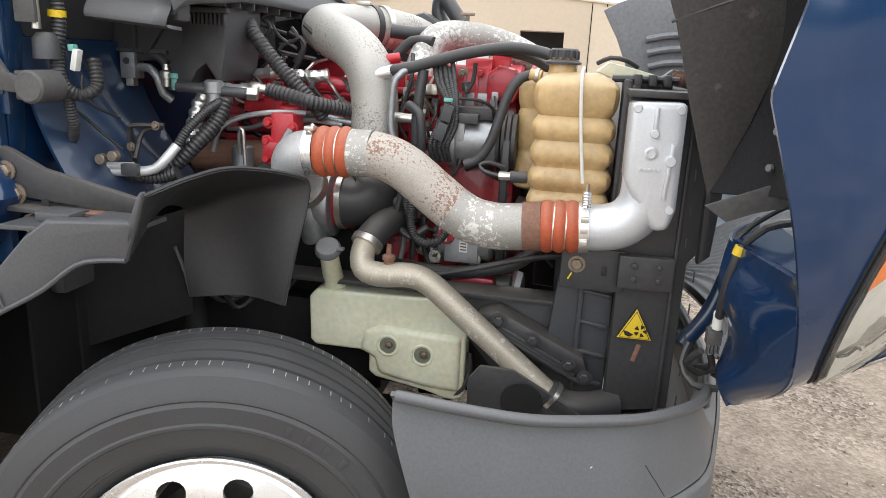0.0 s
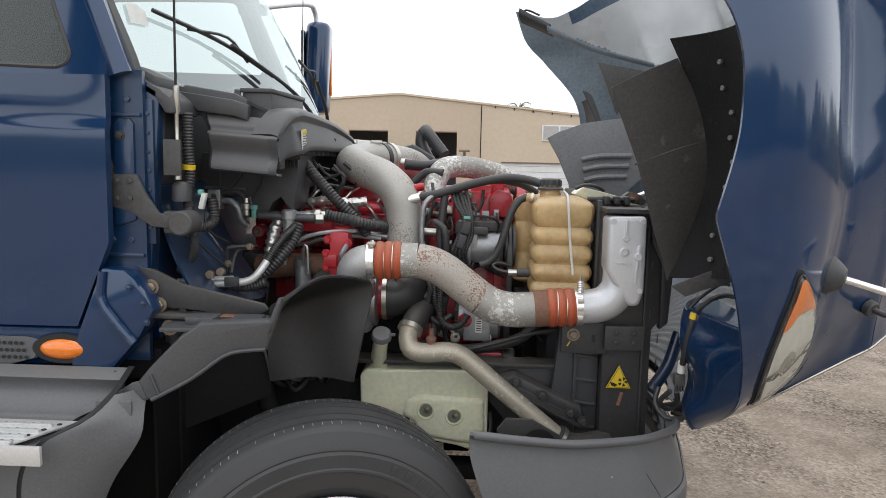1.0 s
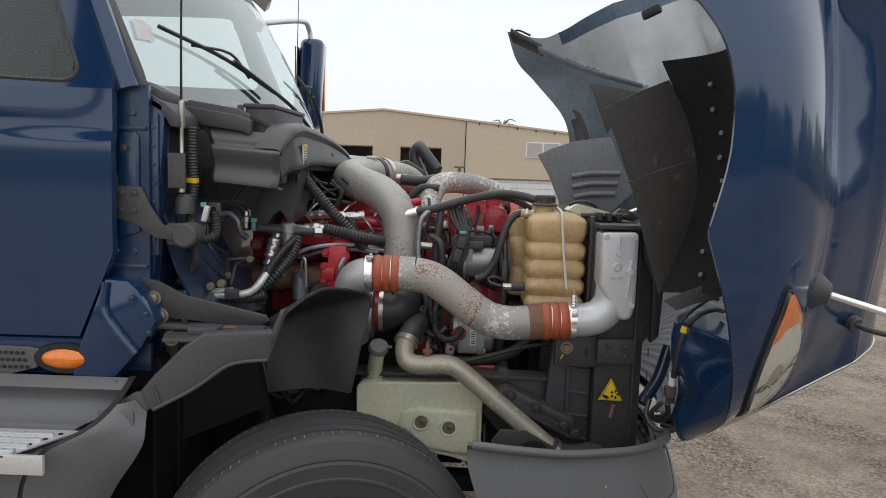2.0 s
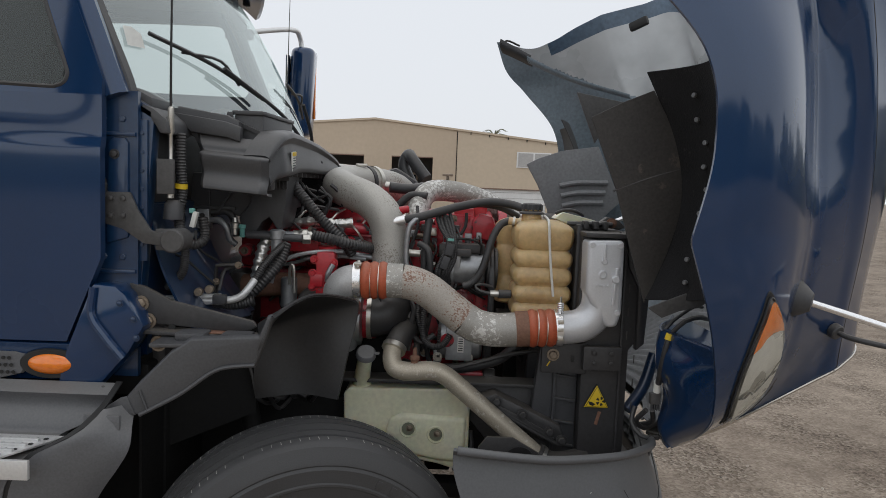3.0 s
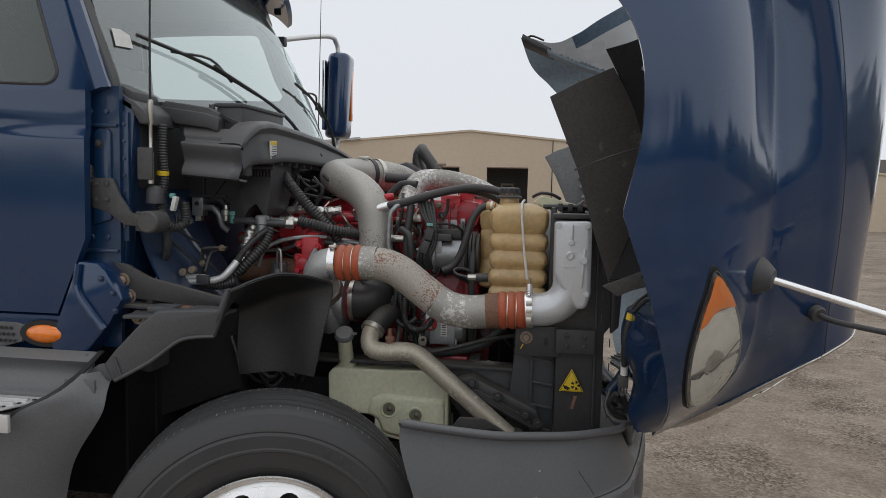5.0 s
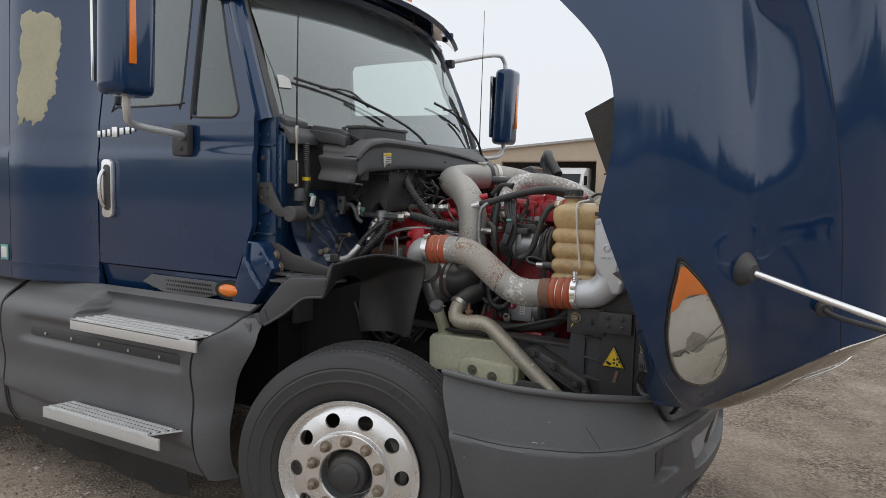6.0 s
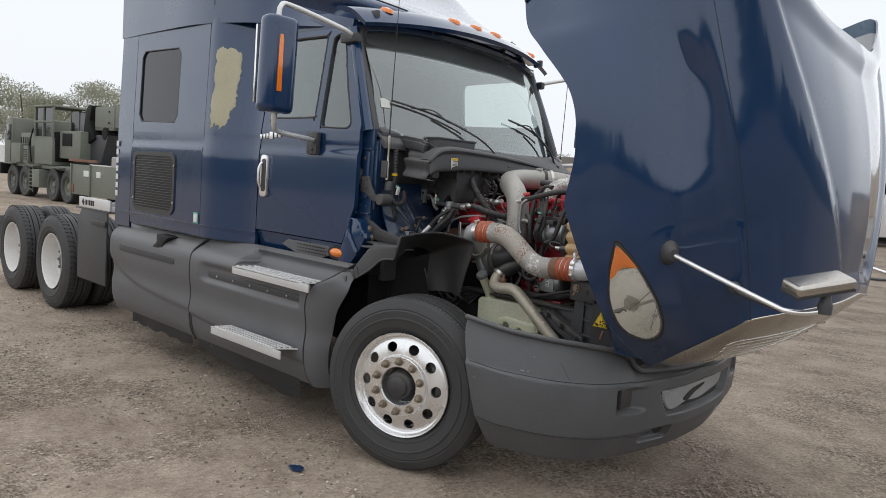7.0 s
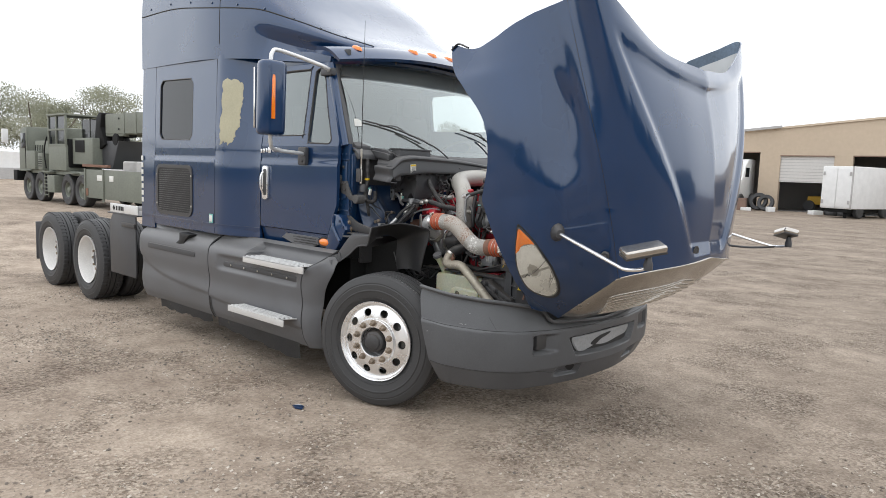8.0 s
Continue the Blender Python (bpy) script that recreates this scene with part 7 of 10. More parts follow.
e("belt", tube([(0.478, -0.36, 1.48), (0.478, -0.29, 1.44), (0.478, -0.20, 1.20), (0.478, -0.30, 1.02), (0.478, -0.42, 1.10), (0.478, -0.44, 1.38), (0.478, -0.36, 1.48)], 0.012, 8, squash=0.5), hose_rubber, "ribbed drive belt")
e("fan_ring", lathe([(0.16, 0.0), (0.19, 0.0), (0.195, 0.02), (0.19, 0.035), (0.16, 0.035)], toward((0.515, -0.06, 1.44), (1, 0, 0)), 48, close=True), engine_red, "dull red fan hub ring")
e("fan_hub", disc((0.50, 0.05, 1.22), (1, 0, 0), 0.10, 0.10), black_metal)
for i in range(9):
    a = 2 * math.pi * i / 9
    blade = box((0, 0, 0), (0.012, 0.12, 0.26), 0.004, Matrix.Translation((0.60, 0.05, 1.22)) @ Matrix.Rotation(a, 4, "X") @ Matrix.Translation((0, 0, 0.22)) @ Matrix.Rotation(radians(32), 4, "Z"))
    e("fan_blade", blade, black_metal)
alt = e("alternator", disc((0.285, -0.34, 1.108), (1, 0, 0), 0.072, 0.17, seg=30), grey_cast, "aluminium alternator")
e("alternator_bracket", box((0.365, -0.40, 1.108), (0.10, 0.03, 0.13), 0.006), grey_cast)
for i in range(6):
    e("fin", box((0.288, -0.395, 1.058 + 0.02 * i), (0.012, 0.05, 0.008), 0.002), black_metal)
e("alternator_label", disc((0.320, -0.417, 1.122), (0, -1, 0), 0.026, 0.003, seg=24), engine_red, "oval red maker's label")
e("label_ring", box((0.320, -0.4215, 1.122), (0.008, 0.003, 0.034), 0.001), white_label)
e("alternator_label", box((0.372, -0.417, 1.106), (0.024, 0.003, 0.060), 0.001), white_label, "white data plate")
for i in range(6):
    e("label_bar", box((0.372, -0.419, 1.084 + 0.009 * i), (0.017, 0.002, 0.003), 0), black_ink)
for x in (0.285, 0.405):
    e("mount_ear", box((x, -0.37, 1.052), (0.035, 0.05, 0.05), 0.010), grey_cast)
    e("mount_bolt", bolt((x, -0.396, 1.052), (0, -1, 0), 0.012, 0.014), zinc)

# hoses, wiring and small castings that crowd the block's side
e("brace_rod", tube([(0.278, -0.44, 1.002), (0.428, -0.44, 1.042), (0.563, -0.44, 1.082), (0.70, -0.44, 1.106)], 0.008, 8), black_metal)
e("lower_hose", tube([(0.15, -0.39, 1.02), (0.204, -0.40, 1.011), (0.356, -0.40, 1.009), (0.517, -0.40, 1.050), (0.60, -0.40, 1.12)], 0.021, 12), hose_rubber)
e("oil_line", tube([(0.12, -0.36, 1.215), (0.136, -0.36, 1.193), (0.201, -0.36, 1.122), (0.208, -0.36, 1.026)], 0.009, 8), hose_rubber)
for k in range(7):
    e("bellows_ring", tube([(0.145 + 0.009 * k, -0.40, 1.224), (0.150 + 0.009 * k, -0.40, 1.223)], 0.034, 20, 0.01), cast_iron)
e("wire", tube([(0.09, -0.34, 0.985), (0.02, -0.345, 1.03), (-0.06, -0.345, 1.035), (-0.12, -0.34, 0.985)], 0.007, 8), hose_rubber)
e("wire", tube([(0.24, -0.32, 1.30), (0.25, -0.345, 1.22), (0.235, -0.35, 1.12), (0.25, -0.34, 1.03), (0.28, -0.36, 0.985)], 0.010, 8), hose_rubber)
e("wire", tube([(0.20, -0.32, 1.32), (0.218, -0.345, 1.24), (0.222, -0.36, 1.16)], 0.008, 8), hose_rubber)
e("sensor_body", box((0.03, -0.30, 1.075), (0.06, 0.07, 0.045), 0.012), engine_red)
e("side_cover", prism([(-0.03, 1.02), (-0.03, 1.10), (0.02, 1.125), (0.17, 1.12), (0.19, 1.08), (0.17, 1.02)], "y", -0.275, -0.235, 0.012), engine_red)
for x, z in ((-0.01, 1.04), (0.0, 1.10), (0.09, 1.105), (0.155, 1.10), (0.16, 1.04), (0.07, 1.035), (0.36, 0.99), (0.43, 0.97)):
    e("cover_bolt", bolt((x, -0.28 if x < 0.2 else -0.245, z), (0, -1, 0), 0.009, 0.010), dull_bolt)
e("thermostat_housing", prism([(0.40, 1.51), (0.40, 1.58), (0.43, 1.61), (0.48, 1.60), (0.50, 1.55), (0.48, 1.50)], "y", -0.33, -0.24, 0.018), engine_red)
e("pipe_flange", box((0.24, -0.33, 1.53), (0.05, 0.06, 0.03), 0.008), zinc)
rw = random.Random(31)
for k in range(14):
    x = rw.uniform(-0.45, 0.36)
    z = rw.uniform(1.10, 1.50)
    l = rw.uniform(0.08, 0.2)
    e("wire", tube([(x, -0.262, z), (x + 0.3 * l, -0.285, z + rw.uniform(-0.03, 0.03)), (x + 0.7 * l, -0.29, z + rw.uniform(-0.06, 0.04)), (x + l, -0.262, z + rw.uniform(-0.08, 0.02))], rw.choice((0.004, 0.006, 0.008)), 7), hose_rubber)

# charge-air pipe from the turbo across to the cooler
Y = -0.635
e("charge_elbow", tube([(-0.062, -0.52, 1.255), (-0.070, -0.57, 1.285), (-0.068, -0.615, 1.325), (-0.045, Y, 1.358), (-0.012, Y, 1.368)], 0.058, 24, 0.01), chipped_silver, "silver elbow freckled with red paint")
e("charge_flange", tube([(-0.064, -0.522, 1.25), (-0.068, -0.55, 1.266)], 0.064, 24, 0.01), zinc)
hose1 = lambda k, s: 0.060 + 0.0065 * abs(math.sin(math.pi * (0.02 + 3 * k)))
e("charge_hose", tube([(0.012, Y, 1.371), (0.06, Y, 1.373), (0.10, Y, 1.374)], hose1, 28, 0.003), orange_hose, "orange silicone hose")
for x in (0.045, 0.072):
    e("hose_ring", tube([(x - 0.0015, Y, 1.3725), (x + 0.0015, Y, 1.3725)], 0.0632, 28, 0.01), zinc)
e("hose_clamp", tube([(-0.016, Y, 1.3695), (0.010, Y, 1.3705)], 0.0635, 28, 0.02), polished, "bright T-bolt clamp")
e("clamp_bolt", tube([(0.0, Y - 0.045, 1.418), (0.0, Y - 0.015, 1.437)], 0.008, 8), zinc)
e("clamp_bolt", box((0.0, Y - 0.03, 1.432), (0.026, 0.03, 0.012), 0.003), zinc)
e("charge_sleeve", tube([(0.10, Y, 1.374), (0.155, Y, 1.374)], 0.0605, 28, 0.02), flaked_pipe, "bare pipe end")
e("charge_pipe", tube([(0.15, Y, 1.374), (0.20, Y, 1.364), (0.25, Y, 1.340), (0.315, Y, 1.291), (0.37, Y, 1.250)], 0.0595, 30, 0.012), rust_pipe, "charge pipe freckled with rust")
e("charge_pipe", tube([(0.37, Y, 1.250), (0.42, Y, 1.224), (0.48, Y, 1.214), (0.53, Y, 1.216), (0.56, Y, 1.219)], 0.0597, 30, 0.012), flaked_pipe, "flaking alloy charge pipe")
e("charge_sleeve", tube([(0.553, Y, 1.219), (0.598, Y, 1.223)], 0.0625, 28, 0.02), rust_band, "rusty sleeve")
hose2 = lambda k, s: 0.0605 + 0.0065 * abs(math.sin(math.pi * (0.02 + 3 * k)))
e("charge_hose", tube([(0.598, Y, 1.2235), (0.64, Y, 1.2265), (0.690, Y, 1.230)], hose2, 28, 0.003), orange_hose, "dark orange silicone hose")
for x in (0.628, 0.659):
    e("hose_ring", tube([(x - 0.0015, Y, 1.226), (x + 0.0015, Y, 1.226)], 0.0635, 28, 0.01), zinc)
e("hose_clamp", tube([(0.690, Y, 1.230), (0.714, Y, 1.232)], 0.0645, 28, 0.02), polished, "bright spring clamp")
e("clamp_spring", loom([(0.702, Y - 0.035, 1.285), (0.702, Y - 0.035, 1.325)], 0.012), polished)
e("clamp_bolt", tube([(0.702, Y - 0.035, 1.27), (0.702, Y - 0.035, 1.345)], 0.004, 6), zinc)
for z in (1.205, 1.235, 1.262):
    e("clamp_link", box((0.702, Y - 0.062, z), (0.020, 0.010, 0.014), 0.003), zinc)
cac = e("cooler_outlet", tube([(0.712, Y, 1.231), (0.76, Y, 1.236), (0.80, Y, 1.252), (0.832, Y, 1.290), (0.842, Y, 1.335), (0.842, Y + 0.005, 1.38)], lambda k, s: 0.0575 + 0.004 * k, 30, 0.01), silver_cast, "silver-painted cast cooler outlet")
e("cooler_tank", prism([(0.781, 1.37), (0.780, 1.545), (0.905, 1.548), (0.908, 1.30), (0.895, 1.25), (0.86, 1.245), (0.80, 1.33)], "y", -0.695, -0.575, 0.022, segments=3), silver_cast, "silver-painted cast end tank")
e("tank_rib", box((0.838, -0.698, 1.505), (0.010, 0.012, 0.060), 0.004), silver_cast)
e("tank_boss", disc((0.838, -0.69, 1.475), (0, -1, 0), 0.010, 0.015, seg=12), silver_cast)
e("tank_rib", box((0.878, -0.698, 1.39), (0.010, 0.012, 0.13), 0.004, Matrix.Rotation(radians(4), 4, "Y")), silver_cast)
e("tank_boss", disc((0.880, -0.69, 1.415), (0, -1, 0), 0.013, 0.018, seg=12), silver_cast)
for x, z in ((0.795, 1.53), (0.89, 1.53), (0.892, 1.30)):
    e("tank_boss", disc((x, -0.69, z), (0, -1, 0), 0.010, 0.008, seg=12), silver_cast)
for i in range(5):
    e("cast_mark", box((0.815 + 0.010 * i, -0.6975, 1.392), (0.007, 0.004, 0.008), 0.001), silver_cast)
e("cast_mark", lathe([(0.010, 0), (0.016, 0.004), (0.010, 0.006)], toward((0.835, -0.694, 1.43), (0, -1, 0)), 20, close=True), silver_cast)

# big upper intake pipe dropping to the turbo
e("intake_pipe", tube([(-0.033, 0.120, 1.712), (-0.100, 0.030, 1.712), (-0.141, -0.080, 1.706), (-0.141, -0.180, 1.691), (-0.082, -0.265, 1.671), (0.000, -0.330, 1.640), (0.062, -0.370, 1.584), (0.085, -0.380, 1.498), (0.089, -0.385, 1.398), (0.092, -0.390, 1.297)], 0.068, 32, 0.012), steel_pipe, "broad stained alloy intake pipe")
for k, mt in ((0.0, hose_rubber), (0.03, zinc)):
    e("pipe_clamp", tube([(-0.071 + k, 0.075 + k, 1.712), (-0.058 + k, 0.091 + k, 1.712)], 0.0735, 30, 0.02), mt)
e("clamp_bolt", box((-0.078, 0.04, 1.786), (0.05, 0.02, 0.012), 0.003), zinc)
e("intake_pipe", tube([(-0.044, 0.105, 1.712), (0.009, 0.170, 1.705), (0.061, 0.260, 1.689), (0.093, 0.390, 1.658)], 0.069, 28, 0.015), steel_pipe)
e("quick_fitting", tube([(0.034, 0.020, 1.699), (0.076, 0.010, 1.697), (0.113, 0.000, 1.694)], lambda k, s: 0.020 - 0.006 * (k > 0.6), 14, 0.006), zinc, "bright hose fitting")
e("coolant_pipe", tube([(0.182, -0.225, 1.49), (0.182, -0.225, 1.55), (0.184, -0.205, 1.61), (0.212, -0.165, 1.672), (0.265, -0.12, 1.690), (0.36, -0.09, 1.682), (0.46, -0.05, 1.652), (0.55, -0.02, 1.60), (0.58, 0.0, 1.54)], 0.044, 26, 0.012), flaked_pipe, "flaking alloy coolant pipe")
e("pipe_flange", box((0.182, -0.225, 1.512), (0.13, 0.10, 0.022), 0.006), rust_band)
e("drain_cock", tube([(0.300, -0.10, 1.73), (0.300, -0.10, 1.75)], 0.006, 8), dull_bolt)
e("drain_cock", box((0.300, -0.10, 1.755), (0.045, 0.012, 0.010), 0.003), dull_bolt)
# lower coolant pipe
lp = e("radiator_pipe", tube([(0.128, -0.56, 1.135), (0.122, -0.595, 1.095), (0.135, -0.62, 1.062), (0.18, -0.63, 1.052), (0.26, -0.63, 1.058), (0.31, -0.63, 1.045), (0.37, -0.63, 1.00), (0.46, -0.63, 0.925), (0.56, -0.63, 0.842), (0.66, -0.63, 0.760)], 0.0335, 22, 0.012), browned_pipe, "long browned alloy radiator pipe")
e("rubber_elbow", tube([(0.185, -0.38, 1.165), (0.165, -0.45, 1.165), (0.145, -0.52, 1.150), (0.128, -0.575, 1.122)], 0.042, 20, 0.012), hose_rubber, "black rubber elbow")
e("pipe_clamp", tube([(0.1305, -0.568, 1.128), (0.1255, -0.58, 1.115)], 0.045, 20, 0.02), zinc)
e("pipe_boss", lathe([(0, 0), (0.014, 0), (0.014, 0.012), (0.018, 0.014), (0.018, 0.024), (0.008, 0.03), (0.006, 0.055), (0, 0.055)], Matrix.Translation((0.205, -0.63, 1.083)), 12), rust_band)
e("rubber_elbow", tube([(0.645, -0.63, 0.772), (0.69, -0.63, 0.742), (0.75, -0.62, 0.735), (0.83, -0.58, 0.738)], 0.042, 18, 0.015), hose_rubber)
e("pipe_clamp", tube([(0.655, -0.63, 0.765), (0.665, -0.63, 0.757)], 0.045, 20, 0.02), zinc)

# hoses and lines over the engine
e("hose", loom([(-0.30, -0.40, 1.71), (-0.24, -0.45, 1.65), (-0.16, -0.46, 1.565), (-0.075, -0.45, 1.48), (-0.05, -0.43, 1.44)], 0.022), hose_rubber, "ribbed black hose")
e("hose_end", box((-0.295, -0.42, 1.718), (0.03, 0.04, 0.035), 0.008), zinc)
e("hose", loom([(-0.19, -0.50, 1.512), (-0.12, -0.505, 1.50), (-0.06, -0.49, 1.484), (0.0, -0.43, 1.468), (0.05, -0.33, 1.452)], 0.021), hose_rubber, "ribbed black hose")
e("hose_fitting", tube([(-0.255, -0.52, 1.514), (-0.22, -0.515, 1.514), (-0.185, -0.505, 1.512)], lambda k, s: 0.014 + 0.005 * (0.35 < k < 0.7), 12, 0.006), zinc)
e("steel_line", tube([(-0.40, -0.52, 1.512), (-0.30, -0.53, 1.513), (-0.25, -0.525, 1.514)], 0.011, 10), grey_cast)
e("tee_fitting", box((-0.297, -0.545, 1.495), (0.04, 0.04, 0.065), 0.010), grey_cast, "cast tee fitting")
e("tee_nut", bolt((-0.297, -0.545, 1.462), (0, 0, -1), 0.014, 0.02), dull_bolt)
e("hose", tube([(-0.297, -0.545, 1.45), (-0.30, -0.56, 1.42), (-0.33, -0.60, 1.375), (-0.36, -0.63, 1.34)], 0.016, 12), hose_rubber)
e("foil_hose", tube([(-0.32, -0.36, 1.535), (-0.22, -0.37, 1.553), (-0.12, -0.37, 1.548), (-0.06, -0.36, 1.555)], lambda k, s: 0.019 + 0.0012 * math.sin(s * 150) + 0.001 * math.sin(s * 417), 9, 0.006), foil, "foil-wrapped line")
e("steel_line", tube([(-0.32, -0.57, 1.34), (-0.30, -0.57, 1.40), (-0.25, -0.55, 1.435), (-0.17, -0.52, 1.452), (-0.08, -0.49, 1.455)], 0.008, 8), grey_cast, "braided steel line")
e("fuel_filter", disc((-0.275, -0.48, 1.24), (0, 0, 1), 0.03, 0.11), grey_cast)
e("steel_line", tube([(-0.265, -0.52, 1.33), (-0.262, -0.53, 1.39), (-0.25, -0.53, 1.40), (-0.245, -0.53, 1.30)], 0.006, 8), zinc)
e("manifold_shield", disc((-0.17, -0.44, 1.25), (0, -1, 0), 0.075, 0.05), cast_iron)
e("hose", tube([(0.14, -0.42, 1.578), (0.20, -0.43, 1.59), (0.28, -0.42, 1.615), (0.37, -0.40, 1.64), (0.47, -0.38, 1.655), (0.56, -0.38, 1.645), (0.61, -0.40, 1.625)], 0.016, 12), hose_rubber, "black heater hose")
e("hose_end", tube([(0.095, -0.42, 1.565), (0.15, -0.42, 1.580)], 0.017, 12), polished)
e("red_cap", tube([(0.07, -0.40, 1.60), (0.15, -0.36, 1.615)], 0.015, 10), bright_red)
e("hose", tube([(0.36, -0.40, 1.64), (0.44, -0.36, 1.645), (0.52, -0.33, 1.63), (0.58, -0.30, 1.60)], 0.013, 10), hose_rubber)
e("hose", tube([(0.20, -0.43, 1.59), (0.165, -0.45, 1.56), (0.155, -0.45, 1.50), (0.155, -0.45, 1.42), (0.17, -0.45, 1.375)], 0.010, 10), grey_cast, "bent steel line")
e("hose", tube([(0.06, -0.12, 1.695), (0.14, -0.10, 1.69), (0.20, -0.05, 1.70)], 0.022, 12), hose_rubber)
e("hose", tube([(0.10, -0.20, 1.62), (0.15, -0.20, 1.665), (0.22, -0.22, 1.665)], 0.016, 10), hose_rubber)
e("hose", tube([(0.545, -0.44, 1.59), (0.505, -0.45, 1.578), (0.475, -0.46, 1.53), (0.455, -0.47, 1.46), (0.435, -0.47, 1.40), (0.405, -0.47, 1.355), (0.37, -0.47, 1.34)], 0.014, 12), hose_rubber, "black overflow hose")
e("hose", loom([(0.235, -0.46, 1.27), (0.225, -0.47, 1.20), (0.232, -0.47, 1.135), (0.265, -0.47, 1.108), (0.305, -0.46, 1.115), (0.33, -0.45, 1.15)], 0.013), hose_rubber)
e("hose", loom([(0.21, -0.45, 1.29), (0.205, -0.46, 1.23), (0.22, -0.46, 1.17)], 0.012), hose_rubber)
for i, (dx, dz) in enumerate(((0, 0), (0.014, 0.006), (0.026, -0.004), (-0.012, -0.003), (0.036, 0.010))):
    e("harness", loom([(0.275 + dx, -0.40, 1.60 + dz), (0.290 + dx, -0.43, 1.555), (0.315 + dx * 0.6, -0.45, 1.50), (0.300 + dx, -0.45, 1.44), (0.280 + dx, -0.45, 1.385), (0.285 + dx, -0.42, 1.34)], 0.0075 + 0.001 * (i % 2)), hose_rubber)
e("harness_plug", box((0.315, -0.465, 1.475), (0.030, 0.022, 0.045), 0.004, Matrix.Rotation(radians(14), 4, "Y")), dark_plastic)
e("harness_plug", box((0.318, -0.478, 1.512), (0.024, 0.008, 0.010), 0.002), green_plug, "pale green clip")
e("harness_plug", box((0.300, -0.465, 1.425), (0.028, 0.022, 0.05), 0.004, Matrix.Rotation(radians(18), 4, "Y")), dark_plastic)
e("steel_line", tube([(0.235, -0.42, 1.585), (0.228, -0.43, 1.52), (0.222, -0.43, 1.44), (0.225, -0.43, 1.38)], 0.015, 10), hose_rubber)
e("sensor_lead", tube([(0.375, -0.40, 1.61), (0.372, -0.41, 1.56), (0.355, -0.42, 1.53)], 0.006, 8), black_ink)
e("rocker_box", box((0.37, -0.25, 1.56), (0.08, 0.09, 0.13), 0.010), bright_red)
e("rocker_plate", box((0.36, -0.30, 1.505), (0.14, 0.03, 0.045), 0.005), grey_cast)
e("manifold_pipe", tube([(0.10, -0.40, 1.455), (0.16, -0.41, 1.452), (0.205, -0.41, 1.450)], 0.014, 12), zinc)
for i in range(14):
    rnd = random.Random(i)
    x0, z0 = rnd.uniform(-0.33, -0.05), rnd.uniform(1.60, 1.73)
    e("clutter_lead", tube([(x0, -0.30, z0), (x0 + rnd.uniform(-0.05, 0.06), -0.31, z0 - 0.03), (x0 + rnd.uniform(-0.06, 0.1), -0.30, z0 - rnd.uniform(0.05, 0.12))], rnd.uniform(0.004, 0.009), 6), hose_rubber)
e("air_duct", tube([(0.20, 0.45, 1.74), (0.12, 0.50, 1.84), (0.10, 0.55, 1.86), (0.08, 0.55, 1.80), (0.14, 0.5, 1.68)], 0.030, 10), hose_rubber, "black snorkel hose")
e("air_box", prism([(-0.06, 1.68), (-0.03, 1.765), (0.05, 1.79), (0.15, 1.73), (0.15, 1.64)], "y", 0.40, 0.66, 0.02), dark_plastic, "black moulded air box")

# small castings, unions, leads and brackets crowding the engine's side
rnd = random.Random(31)
for i in range(46):
    x, z = rnd.uniform(-0.50, 0.42), rnd.uniform(1.02, 1.58)
    y = -0.30 - 0.06 * rnd.random()
    kind = i % 5
    if kind == 0:
        e("cast_boss", disc((x, y + 0.04, z), (0, -1, 0), rnd.uniform(0.014, 0.03), 0.06, seg=14), rnd.choice([engine_red, bright_red, cast_iron, grey_cast]))
        e("boss_bolt", bolt((x, y - 0.02, z), (0, -1, 0), 0.010, 0.012), rnd.choice([dull_bolt, engine_red, zinc]))
    elif kind == 1:
        e("bracket_tab", box((x, y, z), (rnd.uniform(0.03, 0.09), 0.03, rnd.uniform(0.02, 0.06)), 0.006, Matrix.Rotation(rnd.uniform(-0.5, 0.5), 4, "Y")), rnd.choice([engine_red, black_metal, engine_red, cast_iron]))
        e("boss_bolt", bolt((x, y - 0.015, z), (0, -1, 0), 0.009, 0.010), dull_bolt)
    elif kind == 2:
        e("steel_line", tube([(x, y, z), (x + rnd.uniform(0.03, 0.08), y - 0.03, z + rnd.uniform(-0.03, 0.03)), (x + rnd.uniform(0.08, 0.16), y, z + rnd.uniform(-0.10, 0.06))], rnd.uniform(0.005, 0.009), 8), rnd.choice([grey_cast, zinc, dull_bolt]))
    elif kind == 3:
        e("wire_loom", loom([(x, y, z + 0.08), (x + rnd.uniform(-0.03, 0.03), y - 0.04, z), (x + rnd.uniform(-0.06, 0.06), y - 0.02, z - rnd.uniform(0.06, 0.14))], rnd.uniform(0.006, 0.011)), hose_rubber)
    else:
        e("union_nut", tube([(x, y, z), (x + rnd.uniform(0.03, 0.05), y - 0.01, z + rnd.uniform(-0.02, 0.02))], rnd.uniform(0.010, 0.016), 6), rnd.choice([zinc, dull_bolt, grey_cast]))
for i, z in enumerate((1.47, 1.44, 1.52, 1.56)):
    e("red_rib", box((-0.12 + 0.12 * i, -0.285, z), (0.16, 0.05, 0.018), 0.005), engine_red)
for i in range(5):
    e("injector_line", tube([(-0.30 + 0.13 * i, -0.27, 1.515), (-0.29 + 0.13 * i, -0.31, 1.545), (-0.26 + 0.13 * i, -0.30, 1.585), (-0.24 + 0.13 * i, -0.24, 1.60)], 0.005, 8), zinc)

